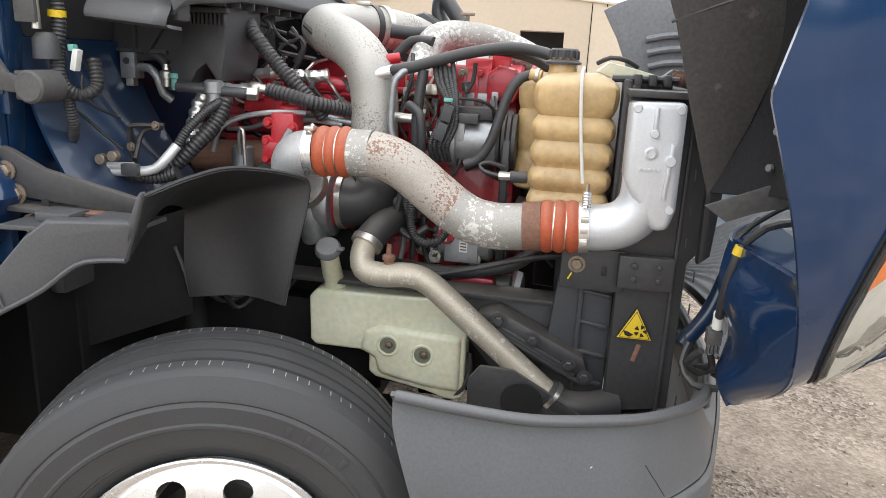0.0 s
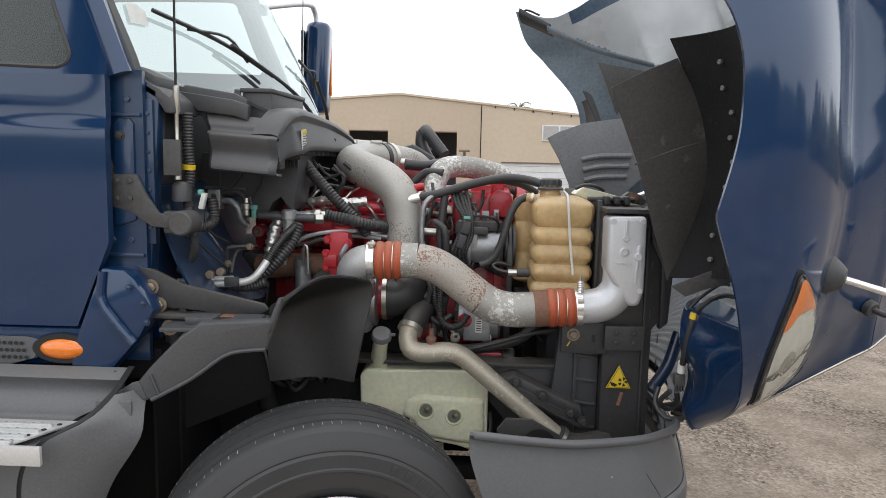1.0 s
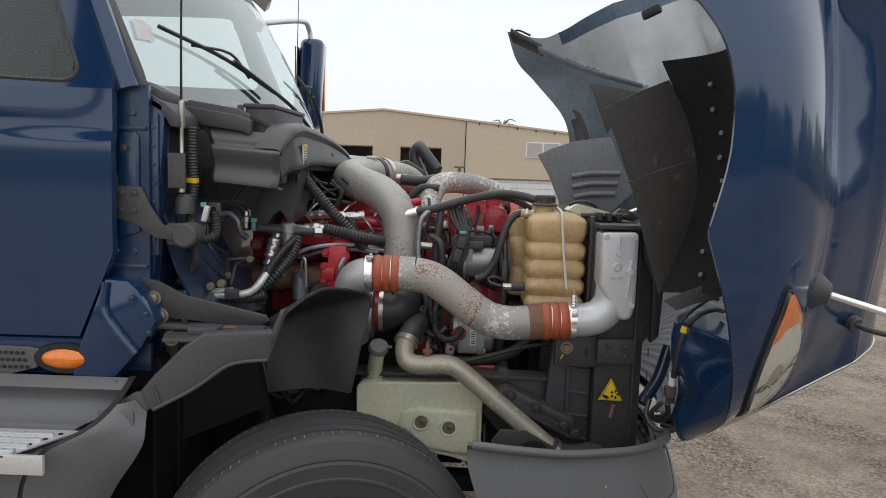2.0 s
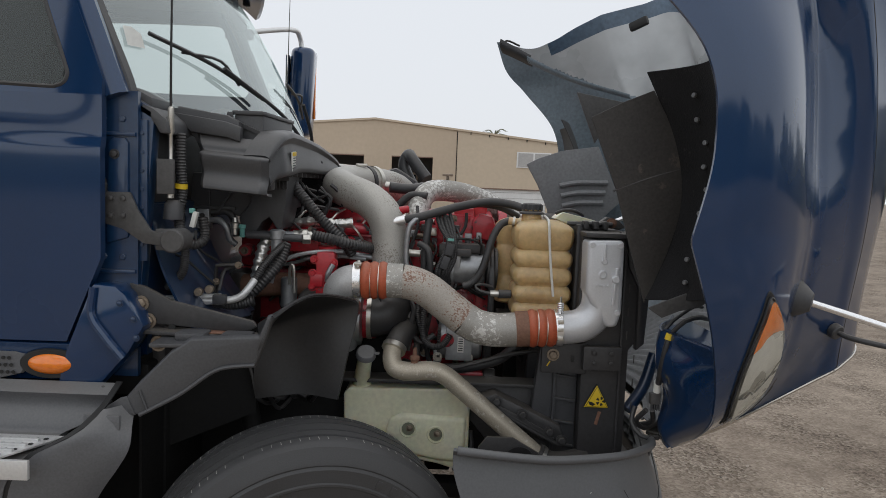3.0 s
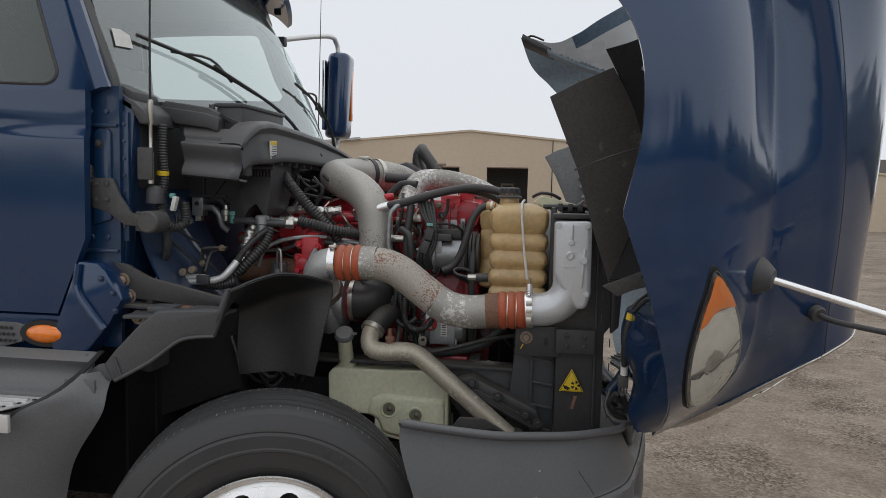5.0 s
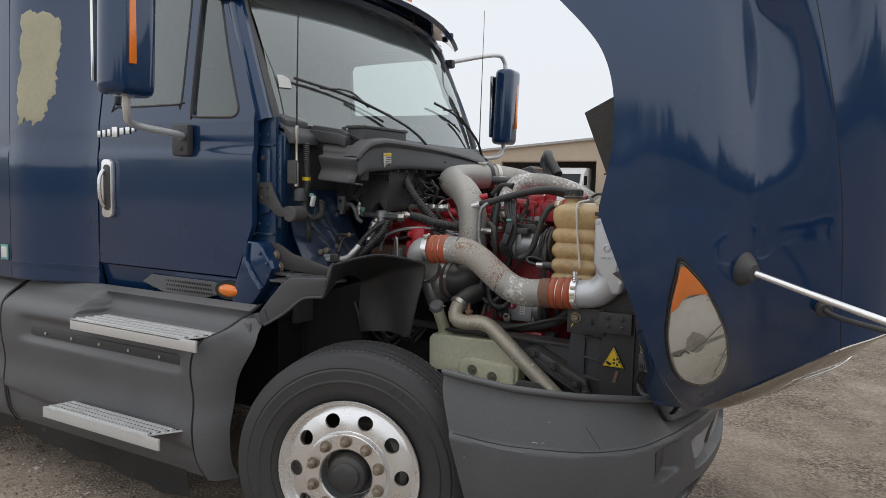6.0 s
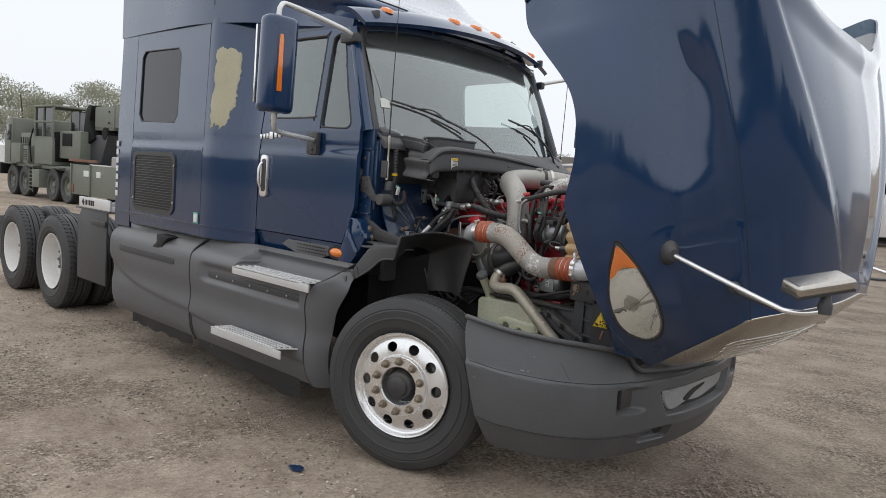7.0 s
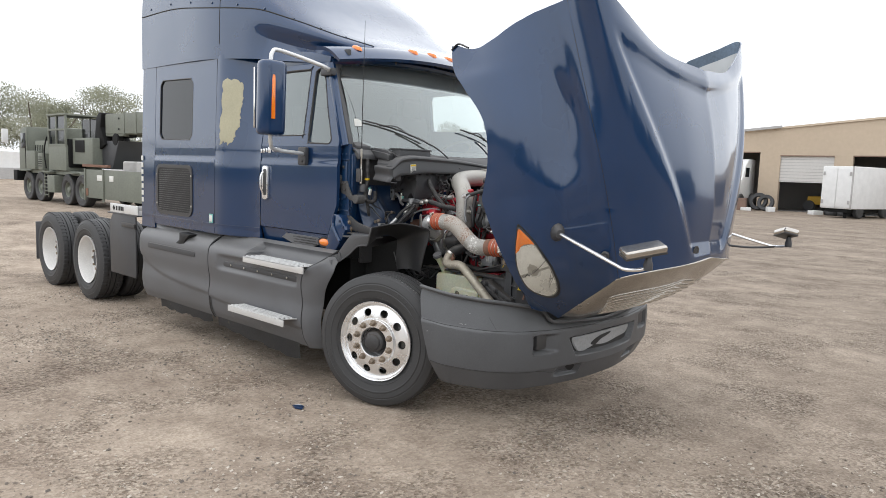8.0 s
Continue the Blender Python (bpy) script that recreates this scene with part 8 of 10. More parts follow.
# -- coolant tank: five stacked lobes --
def lobed(cx, cy, w, d, z0, z1, lobes, depth=0.012, seg=40):
    bm = bmesh.new()
    n = 64
    rings = []
    for i in range(n + 1):
        t = i / n
        z = z0 + (z1 - z0) * t
        w_ = (t / 0.70 * (lobes - 1) if t < 0.70 else lobes - 1 + (t - 0.70) / 0.30) / lobes
        cut = depth * (1 - abs(math.sin(math.pi * lobes * w_)) ** 0.55)
        end = 0.035 * (max(0, 1 - t / 0.05) ** 2 + max(0, (t - 0.90) / 0.10) ** 2)
        o = resampled(rounded(w - 2 * (cut + end), d - 2 * (cut + end), min(0.03, d * 0.25)), seg)
        rings.append([bm.verts.new((cx + x, cy + y, z)) for x, y in o])
    for a, b in zip(rings, rings[1:]):
        for j in range(seg):
            bm.faces.new((a[j], a[(j + 1) % seg], b[(j + 1) % seg], b[j]))
    bm.faces.new(rings[0][::-1])
    bm.faces.new(rings[-1])
    return bm


tank = part("coolant_tank", lobed(0.655, -0.46, 0.215, 0.20, 1.235, 1.600, 5, 0.019), coolant_plastic, truck, "yellowed ribbed plastic coolant tank")
part("tank_half", lobed(0.580, -0.30, 0.17, 0.16, 1.26, 1.595, 3, 0.008), coolant_plastic, tank)
part("neck", lathe([(0.040, -0.01), (0.036, 0.012), (0.036, 0.04)], Matrix.Translation((0.614, -0.46, 1.595)), 24), coolant_plastic, tank)
cap = part("cap", lathe([(0.046, 0.0), (0.046, 0.006), (0.040, 0.010), (0.036, 0.012), (0.036, 0.036), (0.032, 0.040), (0.0, 0.041)], Matrix.Translation((0.614, -0.46, 1.618)), 24), dark_plastic, tank, "black filler cap")
for i in range(12):
    a = 2 * math.pi * i / 12
    part("grip_rib", box((0.614 + 0.037 * math.cos(a), -0.46 + 0.037 * math.sin(a), 1.642), (0.006, 0.006, 0.022), 0.002), dark_plastic, tank)
part("strap", tube([(0.668, -0.42, 1.612), (0.664, -0.555, 1.598), (0.666, -0.572, 1.55), (0.675, -0.574, 1.45), (0.690, -0.574, 1.33)], 0.0045, 8), white_label, tank, "pale rubber retaining strap")
part("spout", tube([(0.56, -0.46, 1.585), (0.53, -0.455, 1.590)], 0.015, 12), coolant_plastic, tank)
part("hose_clamp", tube([(0.545, -0.458, 1.588), (0.553, -0.459, 1.587)], 0.019, 12, 0.02), zinc, tank)
part("level_sensor", tube([(0.545, -0.50, 1.322), (0.50, -0.505, 1.322)], 0.016, 12), dark_plastic, tank)
part("sensor_fitting", tube([(0.50, -0.505, 1.322), (0.47, -0.505, 1.322)], 0.012, 8), zinc, tank)
part("sensor_lead", tube([(0.47, -0.505, 1.322), (0.43, -0.50, 1.33), (0.415, -0.49, 1.345), (0.44, -0.48, 1.352), (0.48, -0.47, 1.34)], 0.006, 8), hose_rubber, tank)
part("bracket_post", box((0.778, -0.50, 1.42), (0.02, 0.10, 0.34), 0.006), black_metal, tank)
part("shelf", box((0.64, -0.42, 1.222), (0.26, 0.26, 0.02), 0.004), black_metal, tank)
part("top_bracket", prism([(0.70, 1.605), (0.73, 1.63), (0.80, 1.615), (0.90, 1.590), (0.90, 1.580), (0.75, 1.585)], "y", -0.46, -0.36, 0.006), washer_plastic, tank, "pale plastic mounting arm")
part("lead", tube([(0.70, -0.48, 1.625), (0.73, -0.50, 1.640), (0.77, -0.50, 1.635), (0.80, -0.48, 1.620)], 0.006, 8), hose_rubber, tank)

# -- washer tank --
WT = [(-0.052, 0.80), (-0.055, 0.935), (-0.035, 0.957), (0.36, 0.965), (0.405, 0.945), (0.412, 0.90), (0.412, 0.675), (0.395, 0.662), (0.36, 0.662), (0.30, 0.68), (0.15, 0.705), (0.128, 0.72), (0.128, 0.775), (0.10, 0.785), (-0.035, 0.785)]
wt = part("washer_tank", prism(WT, "y", -0.535, -0.30, 0.040, segments=5), washer_plastic, truck, "milky green plastic washer tank")
part("shoulder", prism([(0.10, 0.79), (0.115, 0.85), (0.16, 0.872), (0.40, 0.862), (0.40, 0.69), (0.30, 0.695), (0.16, 0.72), (0.145, 0.77)], "y", -0.548, -0.50, 0.02, segments=3), washer_plastic, wt)
part("neck", tube([(0.005, -0.47, 0.92), (0.008, -0.50, 0.98), (0.018, -0.555, 1.04), (0.030, -0.610, 1.095)], lambda k, s: 0.032 - 0.007 * k + 0.03 * max(0, 0.3 - k), 18, 0.01), washer_plastic, wt)
part("neck_collar", tube([(0.028, -0.600, 1.085), (0.031, -0.615, 1.100)], 0.028, 20, 0.01), washer_plastic, wt)
part("cap", lathe([(0, 0.022), (0.030, 0.020), (0.035, 0.014), (0.036, 0.0), (0, 0.0)], toward((0.031, -0.616, 1.101), (0.1, -0.6, 0.79)), 24), grey_plastic, wt, "grey hinged cap")
part("cap_tab", box((0.070, -0.628, 1.112), (0.02, 0.02, 0.008), 0.003), grey_plastic, wt)
for x, z in ((0.188, 0.815), (0.290, 0.797)):
    part("socket", lathe([(0.034, 0.004), (0.030, 0.006), (0.026, -0.010), (0.024, -0.03), (0.0, -0.032)], toward((x, -0.547, z), (0, -1, 0)) @ Matrix.Translation((0, 0, 0.0)), 26), washer_plastic, wt)
    # The tank is solid here: a darker green disc paints the socket's shade.
    part("socket_shade", disc((x, -0.546, z), (0, -1, 0), 0.024, 0.004, seg=24), socket_green, wt)
    part("bolt", bolt((x + 0.004, -0.549, z + 0.003), (0, -1, 0), 0.009, 0.008), dull_bolt, wt)
part("drain_tube", tube([(0.42, -0.50, 0.80), (0.425, -0.52, 0.74), (0.40, -0.53, 0.69), (0.36, -0.52, 0.655)], 0.008, 8), hose_rubber, wt)

# -- radiator stack and shroud --
rad = part("radiator", box((0.90, Y0, 1.14), (0.10, 1.16, 0.86), 0.01), black_metal, truck, "black radiator and cooler stack")
part("side_panel", prism([(0.80, 0.72), (0.80, 1.14), (0.775, 1.18), (0.78, 1.56), (0.925, 1.565), (0.955, 1.585), (0.975, 1.45), (1.018, 1.39), (1.005, 1.20), (0.965, 1.15), (0.965, 0.75)], "y", -0.60, -0.54, 0.008), black_metal, rad, "grimy black side panel")
part("panel_ridge", box((0.935, -0.605, 1.12), (0.010, 0.012, 0.78), 0.003), black_metal, rad)
for i in range(9):
    part("stitch", box((0.985 - 0.03 * (i > 4), -0.603, 0.78 + 0.085 * i), (0.004, 0.004, 0.03), 0.001), cast_iron, rad)
part("rubber_seal", prism([(0.93, 1.56), (0.955, 1.59), (0.985, 1.47), (1.022, 1.385), (1.012, 1.18), (0.985, 1.155), (0.98, 1.38), (0.945, 1.45)], "y", -0.625, -0.58, 0.006), hose_rubber, rad, "black rubber edge seal")
part("mount_plate", box((0.865, -0.625, 1.125), (0.135, 0.03, 0.085), 0.005), black_metal, rad)
for x, z in ((0.835, 1.11), (0.895, 1.11), (0.835, 1.145), (0.895, 1.145)):
    part("bolt", bolt((x, -0.642, z), (0, -1, 0), 0.008, 0.006), black_metal, rad)
part("mount_bracket", box((0.735, -0.60, 1.115), (0.16, 0.02, 0.11), 0.005), black_metal, rad)
part("bolt", bolt((0.695, -0.612, 1.128), (0, -1, 0), 0.015, 0.014), dull_bolt, rad)
part("slot", box((0.765, -0.612, 1.115), (0.012, 0.003, 0.024), 0.001), black_ink, rad)
part("paint_tick", box((0.680, -0.612, 1.095), (0.004, 0.003, 0.02), 0.001, Matrix.Rotation(radians(30), 4, "Y")), yellow_label, rad)
part("shroud", prism([(0.62, 0.72), (0.66, 1.16), (0.80, 1.18), (0.80, 0.70)], "y", -0.545, -0.50, 0.01), dark_plastic, rad, "black fan shroud")
part("shroud_ring", lathe([(0.37, 0.0), (0.40, 0.0), (0.46, 0.16), (0.43, 0.16)], toward((0.64, Y0, 1.12), (1, 0, 0)), 48, close=True), dark_plastic, rad)
for i in range(5):
    part("shroud_rib", box((0.755, -0.553, 0.78 + 0.085 * i), (0.075, 0.014, 0.010), 0.003, Matrix.Rotation(radians(8), 4, "Y")), dark_plastic, rad)
part("shroud_rib", box((0.715, -0.553, 0.95), (0.012, 0.014, 0.42), 0.003), dark_plastic, rad)
part("top_rail", box((0.845, -0.62, 1.562), (0.14, 0.12, 0.016), 0.004), black_metal, rad)
part("top_rail", box((0.85, Y0, 1.575), (0.08, 1.10, 0.03), 0.008), black_metal, rad)
part("top_hose", tube([(0.74, -0.50, 1.590), (0.82, -0.51, 1.592), (0.90, -0.52, 1.592)], 0.009, 8), hose_rubber, rad)
for x in (0.80, 0.835, 0.87):
    part("top_clip", box((x, -0.53, 1.590), (0.018, 0.05, 0.028), 0.004), black_metal, rad)
part("hinge_arm", prism([(0.855, 1.595), (0.885, 1.62), (0.925, 1.610), (0.955, 1.585), (0.93, 1.572)], "y", -0.50, -0.46, 0.006), cast_iron, rad)
part("hinge_bolt", bolt((0.90, -0.505, 1.597), (0, -1, 0), 0.013, 0.010), rust_band, rad)
part("hood_strut", tube([(0.91, -0.48, 1.60), (0.98, -0.50, 1.635), (1.10, -0.50, 1.70)], 0.008, 8), polished, rad, "slim steel hood strut")
part("tar_mark", box((0.868, -0.603, 0.90), (0.012, 0.003, 0.05), 0.001, Matrix.Rotation(radians(14), 4, "Y")), rust_band, rad)
# warning triangle
tri = [(0.858, 1.027), (0.812, 0.940), (0.905, 0.940)]
cx, cz = sum(p[0] for p in tri) / 3, sum(p[1] for p in tri) / 3
lab = part("warning_label", prism(tri, "y", -0.610, -0.606, 0.0008), black_ink, truck, "yellow warning triangle with a black fan sign")
part("label_face", prism([(cx + (x - cx) * 0.93, cz + (z - cz) * 0.93) for x, z in tri], "y", -0.6125, -0.6105, 0.0004), yellow_label, lab)
part("label_rule", prism([(cx + (x - cx) * 0.84, cz + (z - cz) * 0.84) for x, z in tri], "y", -0.6140, -0.6130, 0.0004), black_ink, lab)
part("label_face", prism([(cx + (x - cx) * 0.79, cz + (z - cz) * 0.79) for x, z in tri], "y", -0.6155, -0.6145, 0.0004), yellow_label, lab)
for i in range(5):
    a = 2 * math.pi * i / 5
    part("fan_mark", prism([(0.872 + 0.017 * math.cos(a + b) * r, 0.966 + 0.017 * math.sin(a + b) * r) for b, r in ((-0.25, 0.35), (-0.35, 1), (0.35, 1), (0.25, 0.35))], "y", -0.6172, -0.616, 0.0002), black_ink, lab)
part("shape_mark", prism([(0.828, 0.965), (0.842, 0.962), (0.855, 0.955), (0.846, 0.948), (0.834, 0.952)], "y", -0.6172, -0.616, 0.0002), black_ink, lab)

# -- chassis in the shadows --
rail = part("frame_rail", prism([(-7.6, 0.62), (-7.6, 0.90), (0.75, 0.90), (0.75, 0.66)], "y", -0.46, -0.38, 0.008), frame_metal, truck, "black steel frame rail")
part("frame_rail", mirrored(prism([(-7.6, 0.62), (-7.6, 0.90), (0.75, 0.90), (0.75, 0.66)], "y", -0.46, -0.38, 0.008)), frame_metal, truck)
part("rail_flange", box((0.25, -0.48, 0.985), (0.92, 0.10, 0.014), 0.003), black_metal, rail)
part("rail_step", prism([(0.38, 0.88), (0.40, 0.985), (0.62, 0.985), (0.70, 0.94), (0.72, 0.74), (0.50, 0.74)], "y", -0.50, -0.42, 0.01), black_metal, rail)
part("steering_box", prism([(0.44, 0.95), (0.50, 0.97), (0.74, 0.86), (0.76, 0.80), (0.68, 0.80), (0.46, 0.90)], "y", -0.585, -0.50, 0.015), black_metal, rail, "black steering gear housing")
for k in range(3):
    part("gear_rib", box((0.59 + 0.02 * k, -0.592, 0.885 - 0.02 * k), (0.24, 0.012, 0.012), 0.004, Matrix.Rotation(radians(27), 4, "Y")), black_metal, rail)
for x, z in ((0.505, 0.945), (0.60, 0.90), (0.70, 0.84), (0.745, 0.81)):
    part("bolt", bolt((x, -0.595, z), (0, -1, 0), 0.014, 0.014), black_metal, rail)
part("lower_guard", prism([(0.44, 0.66), (0.44, 0.80), (0.47, 0.84), (0.56, 0.84), (0.70, 0.76), (0.80, 0.70), (0.80, 0.62)], "y", -0.67, -0.655, 0.005), black_metal, rail)
# A near-black disc paints the shade of the hole.
part("guard_hole", disc((0.585, -0.672, 0.755), (0, -1, 0), 0.055, 0.006, seg=30), mesh_hole_black, rail)
part("axle", box((-0.02, Y0, 0.45), (0.14, 1.9, 0.12), 0.03), frame_metal, truck, "forged front axle beam")
part("axle_tube", tube([(-5.50, -0.95, 0.50), (-5.50, 1.05, 0.50)], 0.09, 16, 0.3), frame_metal, truck)
part("axle_tube", tube([(-6.83, -0.95, 0.50), (-6.83, 1.05, 0.50)], 0.09, 16, 0.3), frame_metal, truck)
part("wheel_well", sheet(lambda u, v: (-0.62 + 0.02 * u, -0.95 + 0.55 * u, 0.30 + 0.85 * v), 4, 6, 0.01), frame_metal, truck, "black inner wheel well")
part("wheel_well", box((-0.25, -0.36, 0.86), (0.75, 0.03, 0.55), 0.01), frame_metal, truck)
part("brake_drum", disc((-0.04, -0.95, 0.49), (0, -1, 0), 0.21, 0.14, seg=36), cast_iron, truck)
part("leaf_spring", box((-0.10, -0.45, 0.56), (1.3, 0.09, 0.06), 0.01), frame_metal, truck)
part("damper", tube([(-0.40, -0.60, 0.95), (-0.30, -0.62, 0.55)], 0.035, 12), frame_metal, truck)
for i in range(7):
    rnd = random.Random(40 + i)
    part("brake_line", tube([(-0.55 + 0.05 * i, -0.50, 1.05 - 0.02 * i), (-0.45 + 0.05 * i, -0.52, 0.93 + rnd.uniform(-0.03, 0.03)), (-0.36 + 0.03 * i, -0.48, 0.90 + rnd.uniform(-0.05, 0.04)), (-0.26 + 0.02 * i, -0.42, 0.95)], 0.008, 8), hose_rubber, truck)
part("cross_member", box((0.30, Y0, 0.70), (0.10, 0.9, 0.2), 0.01), frame_metal, truck)
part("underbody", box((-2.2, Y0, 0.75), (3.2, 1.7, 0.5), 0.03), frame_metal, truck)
# ---- on and inside the hood ----
LAMP = [(0.079, 0.356), (0.066, 0.325), (0.052, 0.290), (0.042, 0.262), (0.030, 0.225), (0.022, 0.18), (0.021, 0.14), (0.029, 0.102), (0.050, 0.070), (0.078, 0.072), (0.098, 0.106), (0.106, 0.15), (0.108, 0.195), (0.105, 0.245), (0.099, 0.292), (0.090, 0.330)]


def scaled_uv(poly, k):
    c = (sum(p[0] for p in poly) / len(poly), sum(p[1] for p in poly) / len(poly))
    return [(c[0] + (u - c[0]) * k, c[1] + (v - c[1]) * k) for u, v in poly]


def cut_above(poly, v0, above):
    """The part of an outline over or under a level."""
    out = []
    for p, q in zip(poly, poly[1:] + poly[:1]):
        if (p[1] >= v0) == above:
            out.append(p)
        if (p[1] >= v0) != (q[1] >= v0):
            t = (v0 - p[1]) / (q[1] - p[1])
            out.append((p[0] + (q[0] - p[0]) * t, v0))
    return out


def domed_patch(outline, lift, rise):
    """A thin shell over the hood's skin that swells towards its middle."""
    bm = bmesh.new()
    c = (sum(p[0] for p in outline) / len(outline), sum(p[1] for p in outline) / len(outline))
    rings = []
    for k in (1.0, 0.94, 0.82, 0.66, 0.48, 0.28, 0.0001):
        rings.append([bm.verts.new(hood_skin(c[0] + (u - c[0]) * k, c[1] + (v - c[1]) * k, lift + rise * (1 - k * k))[0]) for u, v in outline])
    n = len(outline)
    for a, b in zip(rings, rings[1:]):
        for j in range(n):
            bm.faces.new((a[j], a[(j + 1) % n], b[(j + 1) % n], b[j]))
    bm.faces.new(rings[-1])
    bmesh.ops.recalc_face_normals(bm, faces=bm.faces)
    if bm.faces[:][-1].normal.dot(hood_skin(c[0], c[1])[1]) < 0:
        bmesh.ops.reverse_faces(bm, faces=bm.faces)
    return bm


for s in (0, 1):
    side = (lambda q: [(1 - u, v) for u, v in q]) if s else (lambda q: q)
    full = outline_uv(LAMP)
    lamp = part("headlamp", skin_patch(hood_skin, side(scaled_uv(full, 1.015)), 0.004, 0.010), black_ink, truck, "teardrop headlamp with hazy lens and amber top")
    part("rim", skin_patch(hood_skin, side(scaled_uv(full, 0.94)), 0.0055, 0.006), rim_grey, lamp, "dull grey lens rim")
    body = scaled_uv(full, 0.885)
    part("reflector", domed_patch(side(body), 0.0056, 0.001), lamp_housing, lamp, "smoky grey lamp housing")
    part("reflector_bowl", domed_patch(side(scaled_uv([p for p in cut_above(body, 0.186, True) if p[1] < 0.285], 0.95)), 0.015, -0.007), bowl_metal, lamp, "bright silver reflector bowl")
    part("reflector_bowl", domed_patch(side(scaled_uv(cut_above(body, 0.184, False), 0.93)), 0.015, -0.008), bowl_metal, lamp, "bright silver reflector bowl")
    amber_edge = [(0.034, 0.26), (0.058, 0.268), (0.066, 0.279), (0.076, 0.284), (0.088, 0.281), (0.096, 0.276)]
    tip = [p for p in body if p[1] > 0.29 or (p[1] > 0.258 and p[0] < 0.06) or (p[1] > 0.274 and p[0] > 0.08)]
    tip = sorted([p for p in tip if p[0] < 0.0765], key=lambda p: p[1]) + sorted([p for p in tip if p[0] >= 0.0765], key=lambda p: -p[1])
    part("turn_lens", domed_patch(side(tip + amber_edge[::-1][1:-1]), 0.0165, 0.002), amber, lamp, "amber corner lens")
    for pts, w in (([(0.031, 0.182), (0.040, 0.178), (0.047, 0.184), (0.052, 0.176)], 0.0030), ([(0.055, 0.178), (0.075, 0.188), (0.104, 0.212)], 0.0016)):
        part("broken_edge", tube([hood_skin(u, v, 0.0155)[0] for u, v in side(pts)], w, 6, 0.02), lamp_shade, lamp, "broken inner bezel edge")
    for pts in ([(0.068, 0.105), (0.084, 0.135), (0.100, 0.168)], [(0.072, 0.118), (0.092, 0.140), (0.098, 0.150), (0.084, 0.138)]):
        part("scratch", tube([hood_skin(u, v, 0.0245)[0] for u, v in side(pts)], 0.0009, 5, 0.02), lamp_shade, lamp)
    part("lens", domed_patch(side(scaled_uv(full, 0.90)), 0.017, 0.007), lens_glass, lamp, "clear lens gone slightly hazy")
    ring = [hood_skin(u, v, 0.007)[0] for u, v in side(scaled_uv(full, 0.925))]
    part("lens_edge", tube(ring + ring[:1], 0.004, 8, 0.02, squash=0.8), lamp_shade, lamp, "dark lens edge")

# hood mirrors on long arms
def hood_mirror(mesh_of):
    foot, n = hood_skin(0.1455, 0.302)
    base = part("hood_mirror", mesh_of(lathe([(0, 0.045), (0.022, 0.042), (0.036, 0.02), (0.046, 0.0), (0.046, -0.01)], toward(foot, n) @ Matrix.Diagonal((1, 1.25, 1, 1)), 24)), dark_plastic, truck, "chrome-armed hood mirror")
    part("arm", mesh_of(tube([foot + n * 0.02, (1.62, -1.035, 1.340), (1.86, -1.105, 1.275), (1.925, -1.124, 1.263), (1.99, -1.112, 1.268), (2.045, -1.092, 1.285)], 0.011, 12, 0.02)), polished, base, "bent chrome tube")
    part("pivot", mesh_of(lathe([(0, -0.03), (0.024, -0.03), (0.026, 0.0), (0.020, 0.02), (0.016, 0.050), (0, 0.050)], Matrix.Translation((2.040, -1.095, 1.300)), 18)), dark_plastic, base)
    tilt = Matrix.Rotation(radians(52), 4, "Z") @ Matrix.Rotation(radians(-11), 4, "Y") @ Matrix.Rotation(radians(14), 4, "X")
    part("mirror_shell", mesh_of(box((2.012, -1.108, 1.380), (0.235, 0.11, 0.042), 0.017, tilt, segments=4)), satin_chrome, base, "chromed mirror shell")
    part("mirror_glass", mesh_of(box((2.012, -1.105, 1.358), (0.235, 0.10, 0.012), 0.003, tilt)), black_metal, base)
    part("brace_foot", mesh_of(disc(hood_skin(0.2415, 0.147)[0], hood_skin(0.2415, 0.147)[1], 0.026, 0.028, seg=18)), dark_plastic, base)
    fx = hood_skin(0.2415, 0.147)[0]
    part("brace", mesh_of(tube([hood_skin(0.2415, 0.147, 0.018)[0], fx + Vector((0.045, -0.065, -0.020)), (1.78, -0.945, 1.252), (1.88, -1.06, 1.256), (1.93, -1.118, 1.262)], 0.009, 10, 0.02)), dark_plastic, base)


hood_mirror(lambda b: b)
hood_mirror(mirrored)
# badge socket at the end of the middle panel, wiper-like scuffs
part("badge_socket", disc(hood_skin(0.455, 0.075)[0], hood_skin(0.455, 0.075)[1], 0.035, 0.006), lamp_shade, hood, "empty badge socket")
part("tip_trim", tube([hood_at(0.0, 0.99) + Vector((0, 0, 0.004)), hood_at(0.02, 1.0) + Vector((0, 0, 0.012)), hood_at(0.046, 1.0) + Vector((0, 0.01, 0.006))], 0.012, 8, 0.02, squash=0.5), hose_rubber, hood, "black rubber edge strip")
part("tip_trim", tube([hood_at(1.0, 0.99) + Vector((0, 0, 0.004)), hood_at(0.98, 1.0) + Vector((0, 0, 0.012)), hood_at(0.954, 1.0) + Vector((0, -0.01, 0.006))], 0.012, 8, 0.02, squash=0.5), hose_rubber, hood)
# chrome lip low on the grille
part("grille_lip", tube([grille_at(0.1 + 0.8 * k / 30, 0.0) + Vector((0, 0, -0.006)) for k in range(31)], 0.0055, 8, 0.03), satin_chrome, hood)
for i in range(9):
    part("grille_slat", tube([Vector(grille_at(0.24 + 0.52 * k / 20, 0.30 + 0.06 * i)) + Vector((0.004, 0, -0.005)) for k in range(21)], 0.004, 6, 0.05), chrome, hood)

